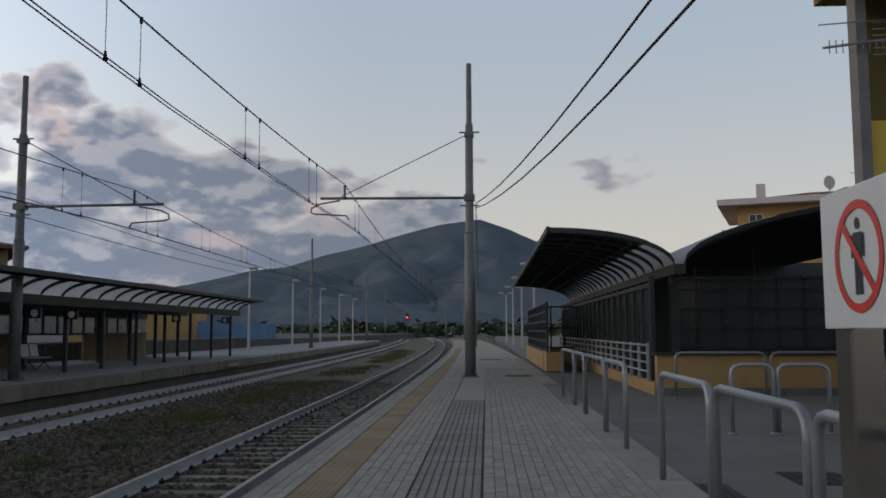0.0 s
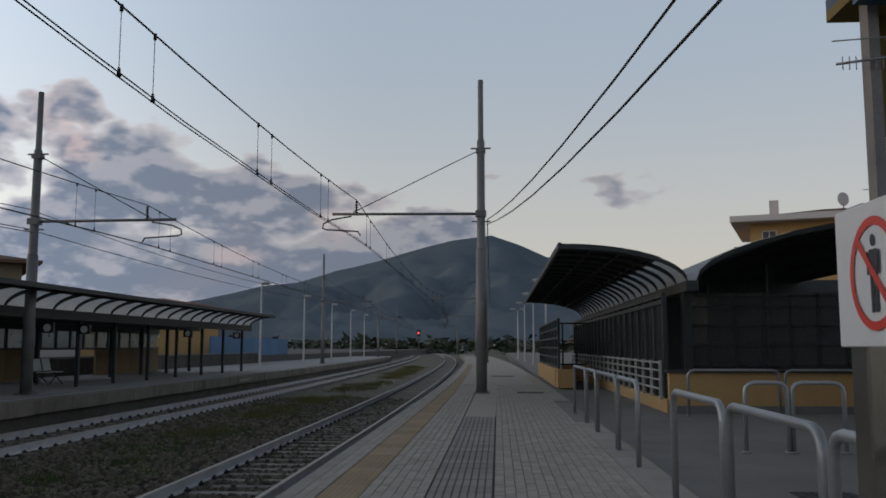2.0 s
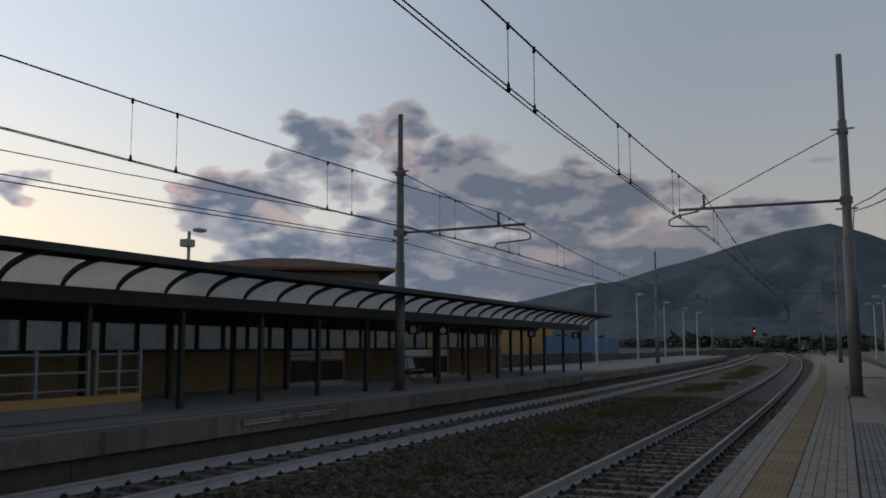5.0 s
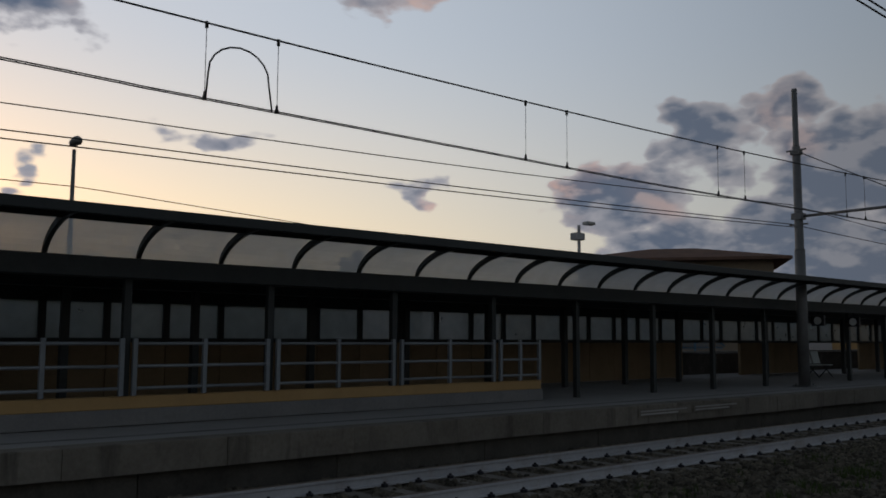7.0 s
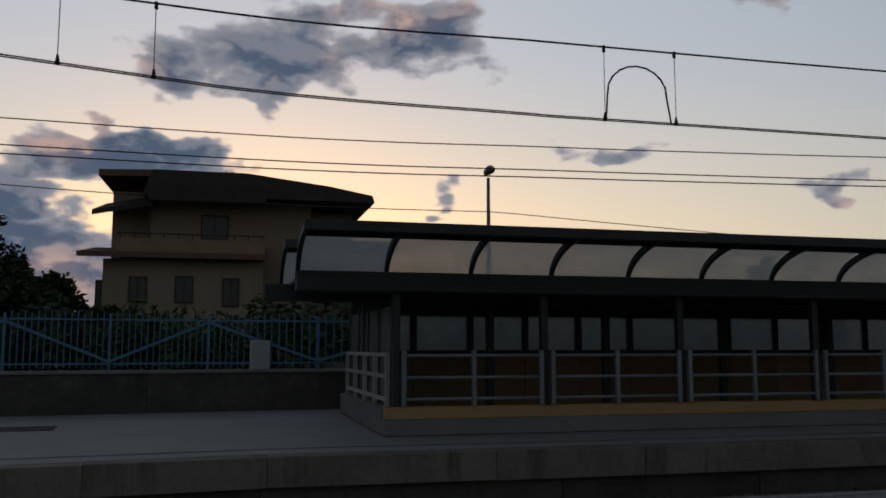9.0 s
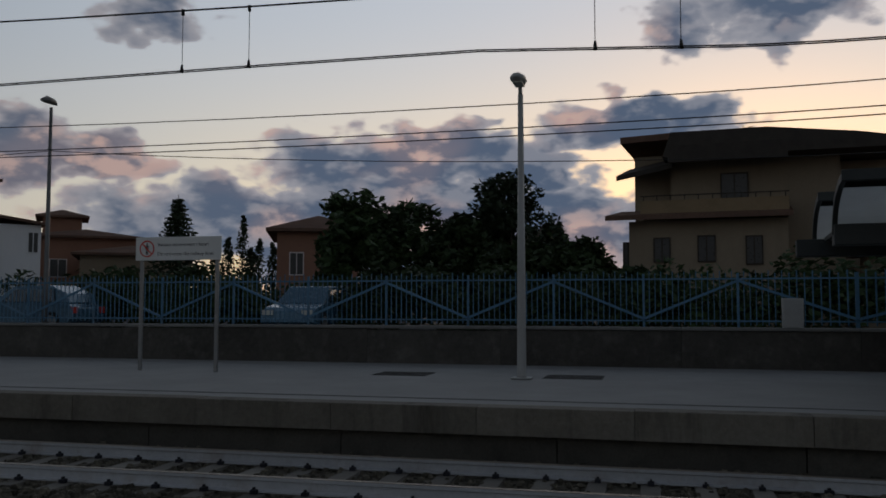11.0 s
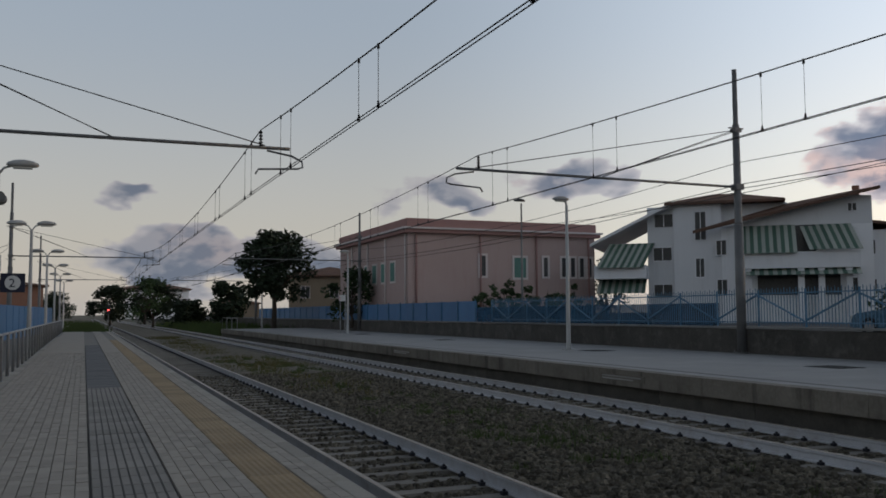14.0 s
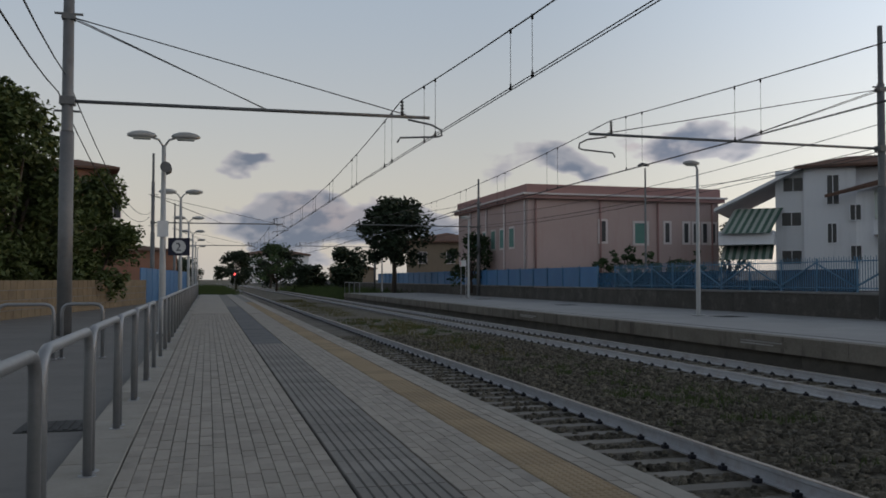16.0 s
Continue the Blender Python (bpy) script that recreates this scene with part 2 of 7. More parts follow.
M["face"] = material("weathered_platform_wall", (0.115, 0.102, 0.083), (0.225, 0.205, 0.172), 0.9, grain=14, blotch=1.3, bump=0.5, dist=0.02, stain=(0.045, 0.04, 0.033), stain_amount=0.85, streak=True)
M["far_top"] = material("far_platform_concrete", (0.24, 0.24, 0.235), (0.35, 0.345, 0.335), 0.85, grain=22, blotch=0.6, bump=0.2, stain=(0.24, 0.235, 0.22))
M["forecourt"] = material("forecourt_concrete", (0.125, 0.118, 0.108), (0.195, 0.186, 0.172), 0.88, grain=60, blotch=0.7, bump=0.35, dist=0.005, stain=(0.09, 0.087, 0.085), stain_amount=0.4)
# stained concrete, with the shade below the edge beam put into its colour
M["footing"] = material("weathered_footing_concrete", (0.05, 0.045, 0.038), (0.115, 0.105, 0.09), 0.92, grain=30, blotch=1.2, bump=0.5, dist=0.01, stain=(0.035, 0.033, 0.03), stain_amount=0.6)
M["asphalt"] = material("asphalt", (0.055, 0.054, 0.053), (0.10, 0.098, 0.095), 0.9, grain=70, blotch=0.7, bump=0.4, dist=0.006, stain=(0.13, 0.125, 0.12), stain_amount=0.4)
M["ballast"] = material("ballast_stone", (0.042, 0.037, 0.027), (0.18, 0.157, 0.118), 0.95, grain=20, blotch=3, bump=1.0, dist=0.04, stain=(0.055, 0.05, 0.04), vary=0.6)
M["soil"] = material("dry_ground", (0.07, 0.065, 0.045), (0.13, 0.115, 0.08), 0.95, grain=6, blotch=0.12, bump=0.6, dist=0.05, stain=(0.05, 0.06, 0.03))
M["sleeper"] = material("concrete_sleeper", (0.13, 0.118, 0.10), (0.22, 0.202, 0.175), 0.9, grain=18, blotch=2, bump=0.4, stain=(0.11, 0.09, 0.07), vary=0.2)
M["rail_side"] = material("whitewashed_rail", (0.36, 0.36, 0.375), (0.52, 0.52, 0.53), 0.7, grain=16, blotch=1.2, bump=0.3, dist=0.004, stain=(0.24, 0.17, 0.12), stain_amount=0.5)
M["rail_top"] = material("worn_rail_head", (0.16, 0.12, 0.09), (0.26, 0.22, 0.18), 0.4, metal=0.6, grain=20, blotch=2, bump=0.1)
M["clip"] = material("rail_clip_steel", (0.015, 0.016, 0.022), (0.04, 0.04, 0.05), 0.6, metal=0.3, grain=30, blotch=4, bump=0.1)
M["galv"] = material("galvanised_steel", (0.22, 0.225, 0.23), (0.33, 0.335, 0.34), 0.45, metal=0.55, grain=25, blotch=2.5, bump=0.08, dist=0.003, stain=(0.25, 0.24, 0.23))
M["mast"] = material("catenary_mast_steel", (0.13, 0.132, 0.133), (0.21, 0.21, 0.208), 0.6, metal=0.3, grain=16, blotch=1.6, bump=0.1, stain=(0.09, 0.07, 0.055))
M["lamp_white"] = material("painted_lamp_post", (0.34, 0.34, 0.33), (0.44, 0.44, 0.43), 0.5, grain=25, blotch=1.5, bump=0.05, stain=(0.33, 0.32, 0.30))
M["wire"] = material("catenary_wire", (0.02, 0.02, 0.021), (0.045, 0.042, 0.04), 0.6, metal=0.4, grain=20, blotch=2, bump=0)
M["frame"] = material("dark_green_steel", (0.022, 0.027, 0.028), (0.045, 0.052, 0.053), 0.55, grain=20, blotch=1.4, bump=0.1, dist=0.004, stain=(0.06, 0.055, 0.05))
M["grey_rail"] = material("grey_painted_rail", (0.17, 0.19, 0.21), (0.25, 0.27, 0.29), 0.5, metal=0.2, grain=25, blotch=2, bump=0.05)
M["ochre"] = material("ochre_plaster", (0.40, 0.25, 0.105), (0.48, 0.315, 0.14), 0.9, grain=18, blotch=0.8, bump=0.2, stain=(0.28, 0.19, 0.10))
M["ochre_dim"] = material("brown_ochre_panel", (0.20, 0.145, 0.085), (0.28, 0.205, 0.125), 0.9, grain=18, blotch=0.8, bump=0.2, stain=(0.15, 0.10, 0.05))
M["plinth"] = material("grey_plinth", (0.13, 0.13, 0.13), (0.21, 0.205, 0.20), 0.9, grain=18, blotch=1.2, bump=0.3, stain=(0.08, 0.08, 0.08))
M["oldwall"] = material("mossy_boundary_wall", (0.04, 0.037, 0.033), (0.10, 0.092, 0.082), 0.95, grain=9, blotch=0.9, bump=0.6, dist=0.02, stain=(0.20, 0.19, 0.17), stain_amount=0.35)
M["oldwall_cap"] = material("wall_cap_concrete", (0.15, 0.15, 0.145), (0.24, 0.235, 0.225), 0.9, grain=12, blotch=1, bump=0.3, stain=(0.08, 0.075, 0.07))
M["tufa"] = material("stone_block_wall", (0.15, 0.115, 0.07), (0.25, 0.19, 0.12), 0.95, grain=12, blotch=1.3, bump=0.7, dist=0.02, stain=(0.12, 0.09, 0.06), stain_amount=0.5)
M["fence_blue"] = material("blue_fence_paint", (0.055, 0.15, 0.25), (0.095, 0.21, 0.32), 0.5, grain=20, blotch=1.3, bump=0.05, stain=(0.12, 0.10, 0.08))
M["panel_blue"] = material("blue_fence_sheet", (0.04, 0.13, 0.28), (0.07, 0.19, 0.36), 0.55, grain=10, blotch=0.7, bump=0.1, stain=(0.07, 0.11, 0.18))
M["pink"] = material("pink_plaster", (0.47, 0.355, 0.325), (0.53, 0.405, 0.375), 0.9, grain=10, blotch=0.25, bump=0.1, stain=(0.45, 0.29, 0.26), streak=True)
M["pink_trim"] = material("rose_trim", (0.30, 0.17, 0.155), (0.36, 0.215, 0.195), 0.85, grain=12, blotch=0.6, bump=0.1)
M["pale_trim"] = material("pale_trim", (0.62, 0.56, 0.54), (0.70, 0.64, 0.62), 0.85, grain=12, blotch=0.6, bump=0.1)
M["white"] = material("white_plaster", (0.72, 0.73, 0.75), (0.80, 0.80, 0.81), 0.9, grain=10, blotch=0.3, bump=0.1, stain=(0.60, 0.60, 0.60), streak=True)
M["beige"] = material("beige_plaster", (0.22, 0.175, 0.125), (0.28, 0.225, 0.165), 0.9, grain=10, blotch=0.4, bump=0.15, stain=(0.17, 0.135, 0.10), streak=True)
M["brick_red"] = material("red_plaster", (0.24, 0.125, 0.085), (0.31, 0.165, 0.115), 0.9, grain=10, blotch=0.5, bump=0.1, stain=(0.25, 0.12, 0.08))
M["yellow"] = material("yellow_plaster", (0.60, 0.42, 0.07), (0.68, 0.49, 0.10), 0.9, grain=10, blotch=0.4, bump=0.1, stain=(0.50, 0.36, 0.09))
M["olive"] = material("brown_olive_plaster", (0.14, 0.105, 0.035), (0.19, 0.14, 0.05), 0.9, grain=10, blotch=0.4, bump=0.1)
M["roof_tile"] = material("clay_roof_tiles", (0.10, 0.065, 0.052), (0.19, 0.115, 0.085), 0.9, grain=14, blotch=0.9, bump=0.6, dist=0.03, spec=0.05, stain=(0.08, 0.07, 0.06))
M["roof_red"] = material("red_roof_tiles", (0.22, 0.085, 0.055), (0.32, 0.13, 0.085), 0.9, grain=14, blotch=0.9, bump=0.6, dist=0.03, spec=0.05)
M["darkwood"] = material("dark_eaves", (0.03, 0.025, 0.022), (0.06, 0.05, 0.042), 0.8, grain=14, blotch=2, bump=0.1)
M["shutter"] = material("dark_window", (0.018, 0.02, 0.022), (0.04, 0.042, 0.045), 0.35, grain=10, blotch=1, bump=0, spec=0.6)
M["teal"] = material("green_roller_shutter", (0.10, 0.22, 0.19), (0.14, 0.28, 0.24), 0.7, grain=12, blotch=1, bump=0.1)
M["blue_fascia"] = material("blue_fascia", (0.03, 0.075, 0.115), (0.05, 0.10, 0.15), 0.6, grain=12, blotch=1, bump=0.05)
M["awning_a"] = material("green_awning_cloth", (0.06, 0.11, 0.085), (0.09, 0.15, 0.115), 0.9, grain=20, blotch=1, bump=0.1)
M["awning_b"] = material("cream_awning_cloth", (0.30, 0.33, 0.29), (0.38, 0.405, 0.36), 0.9, grain=20, blotch=1, bump=0.1)
M["sign_white"] = material("white_enamel_sign", (0.58, 0.58, 0.57), (0.66, 0.66, 0.65), 0.45, grain=8, blotch=1, bump=0, stain=(0.50, 0.50, 0.48), stain_amount=0.2)
M["sign_red"] = material("red_enamel", (0.55, 0.035, 0.02), (0.62, 0.05, 0.03), 0.45, grain=8, blotch=1, bump=0)
M["sign_black"] = material("black_enamel", (0.02, 0.02, 0.024), (0.03, 0.03, 0.035), 0.45, grain=8, blotch=1, bump=0)
M["sign_blue"] = material("navy_enamel", (0.012, 0.014, 0.03), (0.02, 0.022, 0.045), 0.45, grain=8, blotch=1, bump=0)
M["leaf"] = material("broad_leaves", (0.018, 0.034, 0.012), (0.05, 0.085, 0.026), 0.7, grain=3, blotch=0.8, bump=0, vary=0.25)
M["leaf_dark"] = material("dark_conifer_leaves", (0.012, 0.022, 0.012), (0.03, 0.048, 0.02), 0.75, grain=3, blotch=0.8, bump=0, vary=0.2)
M["leaf_olive"] = material("ivy_leaves", (0.03, 0.048, 0.012), (0.085, 0.11, 0.03), 0.7, grain=3, blotch=0.9, bump=0, vary=0.25)
M["grass"] = material("dry_grass", (0.09, 0.085, 0.03), (0.17, 0.15, 0.055), 0.9, grain=6, blotch=1.5, bump=0, vary=0.3)
M["weed"] = material("green_weeds", (0.035, 0.06, 0.015), (0.08, 0.11, 0.03), 0.85, grain=6, blotch=1.5, bump=0, vary=0.3)
M["bark"] = material("bark", (0.045, 0.035, 0.028), (0.09, 0.075, 0.06), 0.95, grain=18, blotch=2, bump=0.6, dist=0.02)
# woods tinted blue-grey: the distance haze is put into the colour
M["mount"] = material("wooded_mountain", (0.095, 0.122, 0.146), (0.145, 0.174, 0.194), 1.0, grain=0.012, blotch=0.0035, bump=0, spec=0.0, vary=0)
M["carblue"] = material("blue_car_paint", (0.06, 0.13, 0.20), (0.07, 0.15, 0.22), 0.25, metal=0.2, grain=6, blotch=1, bump=0, spec=0.6)
M["cargrey"] = material("silver_car_paint", (0.30, 0.32, 0.34), (0.36, 0.38, 0.40), 0.28, metal=0.4, grain=6, blotch=1, bump=0, spec=0.6)
M["tyre"] = material("tyre_rubber", (0.012, 0.012, 0.012), (0.02, 0.02, 0.02), 0.85, grain=20, blotch=2, bump=0.1)
M["steel_post"] = material("stainless_post", (0.27, 0.25, 0.225), (0.31, 0.29, 0.262), 0.3, metal=0.95, grain=300, blotch=0.4, bump=0)
M["manhole"] = material("cast_iron_grate", (0.025, 0.025, 0.025), (0.05, 0.05, 0.048), 0.7, metal=0.4, grain=25, blotch=3, bump=0.2)
M["bench"] = material("pale_perforated_seat", (0.36, 0.40, 0.40), (0.46, 0.50, 0.50), 0.5, grain=20, blotch=2, bump=0.1)
M["poly"] = glass_material("milky_polycarbonate", (0.62, 0.65, 0.66), 0.4, 0.78, 0.5, 0.6)
M["pane"] = glass_material("shelter_pane", (0.40, 0.44, 0.44), 0.12, 0.46, 0.5, 0.45)
M["pane_dark"] = glass_material("dark_screen_pane", (0.10, 0.11, 0.11), 0.12, 0.32)
M["shade_net"] = glass_material("blue_shade_net", (0.05, 0.13, 0.23), 0.8, 0.62, 0.1)
M["carglass"] = glass_material("car_glass", (0.05, 0.06, 0.07), 0.05, 0.85, 0.7)
M["red_light"] = glow_material("red_signal_lens", (1.0, 0.06, 0.05), 6.0)
M["lamp_glass"] = material("lamp_diffuser", (0.50, 0.50, 0.46), (0.58, 0.58, 0.53), 0.35, grain=8, blotch=1, bump=0)


def island_variant(name, source):
    """The same surface, varied piece by piece inside one joined mesh."""
    m = source.copy()
    m.name = name
    t = m.node_tree
    geo = t.nodes.new("ShaderNodeNewGeometry")
    for link in list(t.links):
        if link.from_node.bl_idname == "ShaderNodeObjectInfo":
            to = link.to_socket
            t.links.remove(link)
            t.links.new(geo.outputs["Random Per Island"], to)
    return m


M["paver_isle"] = island_variant("concrete_pavers", M["paver"])
M["ballast"] = island_variant("ballast_stones", M["ballast"])

# ---- mesh helpers ----
def box(bm, x0, x1, y0, y1, z0, z1, m=None):
    vs = [bm.verts.new(v) for v in ((x0, y0, z0), (x1, y0, z0), (x1, y1, z0), (x0, y1, z0), (x0, y0, z1), (x1, y0, z1), (x1, y1, z1), (x0, y1, z1))]
    if m is not None:
        for v in vs:
            v.co = m @ v.co
    for f in ((3, 2, 1, 0), (4, 5, 6, 7), (0, 1, 5, 4), (1, 2, 6, 5), (2, 3, 7, 6), (3, 0, 4, 7)):
        bm.faces.new([vs[i] for i in f])
    return vs


def tube(bm, pts, r, seg=8, cap=True):
    """A round bar along points; r is one radius or one for each point."""
    pts = [Vector(p) for p in pts]
    rs = r if isinstance(r, (list, tuple)) else [r] * len(pts)
    rings = []
    side = None
    for i, p in enumerate(pts):
        d = (pts[min(i + 1, len(pts) - 1)] - pts[max(i - 1, 0)]).normalized()
        if side is None:
            side = d.cross(Vector((0, 0, 1)) if abs(d.z) < 0.9 else Vector((1, 0, 0))).normalized()
        side = (side - d * side.dot(d)).normalized()
        up = d.cross(side)
        rings.append([bm.verts.new(p + (side * math.cos(2 * math.pi * k / seg) + up * math.sin(2 * math.pi * k / seg)) * rs[i]) for k in range(seg)])
    for a, b in zip(rings, rings[1:]):
        for k in range(seg):
            f = bm.faces.new((a[k], a[(k + 1) % seg], b[(k + 1) % seg], b[k]))
            f.smooth = True
    if cap:
        bm.faces.new(rings[0][::-1])
        bm.faces.new(rings[-1])


def prism(bm, outline, axis, a, b):
    """An outline of (u, v) pairs pulled along an axis from a to b: x: (y, z), y: (x, z), z: (x, y)."""
    def at(u, v, w):
        return {"x": (w, u, v), "y": (u, w, v), "z": (u, v, w)}[axis]
    va = [bm.verts.new(at(u, v, a)) for u, v in outline]
    vb = [bm.verts.new(at(u, v, b)) for u, v in outline]
    n = len(outline)
    for i in range(n):
        bm.faces.new((va[i], va[(i + 1) % n], vb[(i + 1) % n], vb[i]))
    bm.faces.new(va[::-1])
    bm.faces.new(vb)


def done(bm, name, mat, parent=None, label="", category="", kind="", group="", bevel=0.0):
    if bevel:
        bmesh.ops.bevel(bm, geom=list(bm.edges), offset=bevel, segments=1, affect="EDGES", clamp_overlap=True)
    bmesh.ops.recalc_face_normals(bm, faces=list(bm.faces))
    me = bpy.data.meshes.new(name)
    bm.to_mesh(me)
    bm.free()
    me.materials.append(M[mat] if isinstance(mat, str) else mat)
    ob = new(name, me)
    if parent is not None:
        ob.parent = parent
    return tagged(ob, label, category, group, kind)


def part(name, bm, mat, parent, label="", bevel=0.0):
    return done(bm, name, mat, parent, label, bevel=bevel)


def thing(name, label, category, group="", at=None):
    ob = new(name)
    if at is not None:
        ob.matrix_basis = at
    return tagged(ob, label, category, group)


def mesh_from(name, verts, faces, mat, parent=None, label="", category="", kind="", group=""):
    me = bpy.data.meshes.new(name)
    me.from_pydata(verts, [], faces)
    me.update()
    me.materials.append(M[mat])
    ob = new(name, me)
    if parent is not None:
        ob.parent = parent
    return tagged(ob, label, category, group, kind)


def boxes_mesh(name, rows, mat, parent=None, label="", category="", kind="", group=""):
    """Many plain boxes (x0, x1, y0, y1, z0, z1) in one mesh."""
    verts, faces = [], []
    for x0, x1, y0, y1, z0, z1 in rows:
        n = len(verts)
        verts += [(x0, y0, z0), (x1, y0, z0), (x1, y1, z0), (x0, y1, z0), (x0, y0, z1), (x1, y0, z1), (x1, y1, z1), (x0, y1, z1)]
        faces += [tuple(n + i for i in f) for f in ((3, 2, 1, 0), (4, 5, 6, 7), (0, 1, 5, 4), (1, 2, 6, 5), (2, 3, 7, 6), (3, 0, 4, 7))]
    return mesh_from(name, verts, faces, mat, parent, label, category, kind, group)


# ---- plan ----
RAIL_Z, BED_Z = -0.55, -0.74
AXIS_FAR, AXIS_NEAR = -11.25, -5.0
EDGE_FAR, EDGE_NEAR = -12.93, -3.22


def off(y):
    """The line runs straight through the station and bends away past it."""
    return -0.00026 * max(0.0, y - 15.0) ** 2


def ys(a, b, step):
    n = max(1, round((b - a) / step))
    return [a + (b - a) * i / n for i in range(n + 1)]


def sweep(name, profile, y0, y1, step, mat, parent=None, label="", category="", kind="", closed=True):
    """A profile of (x, z) pairs swept along the line."""
    stations = ys(y0, min(y1, 15), 30) if y0 < 15 else []
    if y1 > 15:
        stations = stations[:-1] + ys(max(15, y0), y1, step)
    verts, faces = [], []
    n = len(profile)
    for y in stations:
        verts += [(x + off(y), y, z) for x, z in profile]
    for i in range(len(stations) - 1):
        for k in range(n if closed else n - 1):
            a, b = i * n + k, i * n + (k + 1) % n
            faces.append((a, b, b + n, a + n))
    if closed:
        faces += [tuple(range(n))[::-1], tuple((len(stations) - 1) * n + k for k in range(n))]
    ob = mesh_from(name, verts, faces, mat, parent, label, category, kind)
    b = bmesh.new()
    b.from_mesh(ob.data)
    bmesh.ops.recalc_face_normals(b, faces=list(b.faces))
    b.to_mesh(ob.data)
    b.free()
    return ob


# ---- ground ----
bm = bmesh.new()
N = 24
for i in range(N + 1):
    for j in range(N + 1):
        u, v = (i / N - 0.5) * 2, (j / N - 0.5) * 2
        bm.verts.new((u * abs(u) * 4400, v * abs(v) * 4400, -0.98))
bm.verts.ensure_lookup_table()
for i in range(N):
    for j in range(N):
        a = i * (N + 1) + j
        bm.faces.new([bm.verts[k] for k in (a, a + N + 1, a + N + 2, a + 1)])
done(bm, "ground", "soil", kind="structure", label="dry open ground round the railway")

sweep("ballast_bed", [(-13.6, -0.97), (-13.6, BED_Z), (-8.9, BED_Z - 0.02), (-8.1, BED_Z - 0.06), (-7.2, BED_Z - 0.02), (-2.9, BED_Z), (-2.9, -0.97)], -420, 420, 6, "ballast", kind="structure",
      label="dark grey ballast under and between the tracks")
sweep("near_platform", [(EDGE_NEAR + 0.14, -0.97), (EDGE_NEAR + 0.14, -0.16), (EDGE_NEAR + 0.02, -0.14), (EDGE_NEAR + 0.02, -0.03), (0.6, -0.03), (0.6, -0.97)], -78, 150, 5, "joint", kind="structure",
      label="station platform with concrete paving")
sweep("far_platform", [(-21.3, -0.97), (-21.3, -0.015), (EDGE_FAR - 0.34, -0.015), (EDGE_FAR - 0.34, -0.26), (EDGE_FAR - 0.32, -0.28), (EDGE_FAR - 0.32, -0.97)], -85, 120, 5, "far_top", kind="structure",
      label="opposite station platform of pale concrete")
# added dark sheet: stains and the recess shade are both in its colour
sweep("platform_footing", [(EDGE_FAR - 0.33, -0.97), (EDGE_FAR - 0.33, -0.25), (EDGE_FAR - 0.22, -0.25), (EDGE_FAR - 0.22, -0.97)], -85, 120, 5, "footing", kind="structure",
      label="weathered footing under the opposite platform edge, recess shade in its dark colour")
bm = bmesh.new()
box(bm, 0.62, 60, -200, 200, -0.97, -0.06)
done(bm, "forecourt", "forecourt", kind="structure", label="worn grey paved forecourt beside the platform")
bm = bmesh.new()
box(bm, -400, -21.62, -420, 320, -0.97, 0.55)
done(bm, "street", "asphalt", kind="structure", label="street and yards behind the boundary wall")


# ---- tracks ----
def rail_profile(cx):
    half = [(0.07, 0.0), (0.07, 0.018), (0.014, 0.03), (0.012, 0.115), (0.034, 0.125), (0.034, 0.16)]
    z0 = RAIL_Z - 0.16
    return [(cx + x, z0 + z) for x, z in half] + [(cx - x, z0 + z) for x, z in half[::-1]]


def sleeper_mesh():
    bm = bmesh.new()
    prism(bm, [(-0.14, -0.12), (0.14, -0.12), (0.11, 0.0), (-0.11, 0.0)], "x", -1.15, 1.15)
    bmesh.ops.recalc_face_normals(bm, faces=list(bm.faces))
    me = bpy.data.meshes.new("sleeper")
    bm.to_mesh(me)
    bm.free()
    me.materials.append(M["sleeper"])
    return me


SLEEPER = sleeper_mesh()


def track(cx, label):
    root = tagged(new("railway_track"), label, "railway track", kind="structure")
    for s in (-0.75, 0.75):
        sweep("rail", rail_profile(cx + s), -420, 420, 4, "rail_side", root, "whitewashed steel rail")
        sweep("rail_head", [(cx + s - 0.034, RAIL_Z + 0.001), (cx + s + 0.034, RAIL_Z + 0.001), (cx + s + 0.03, RAIL_Z + 0.006), (cx + s - 0.03, RAIL_Z + 0.006)], -420, 420, 4, "rail_top", root, "worn brown running surface")
    far, clips = [], []
    rnd = random.Random(int(-cx * 10))
    for k in range(-230, 260):
        y = k * 0.6
        x = cx + off(y)
        if -45 <= y <= 60:
            s = new("sleeper", SLEEPER)
            s.parent = root
            s.matrix_basis = pose(x + rnd.uniform(-0.02, 0.02), y, -0.715 + rnd.uniform(-0.008, 0.004), 0, 0, rnd.uniform(-0.6, 0.6))
        else:
            far.append((x - 1.15, x + 1.15, y - 0.12, y + 0.12, -0.83, -0.715))
        for r in (-0.75, 0.75):
            for d in (-0.1, 0.1):
                clips.append((x + r + d - 0.035, x + r + d + 0.035, y - 0.035, y + 0.035, -0.715, -0.672))
                clips.append((x + r + d - 0.015, x + r + d + 0.015, y - 0.013, y + 0.013, -0.675, -0.645))
    boxes_mesh("sleeper_row", far, "sleeper", root, "row of far sleepers", kind="stuff")
    boxes_mesh("rail_clip_row", clips, "clip", root, "dark rail fastenings", kind="stuff")


track(AXIS_FAR, "railway track with white-painted rails on concrete sleepers")
track(AXIS_NEAR, "railway track with whitened rails beside the platform")

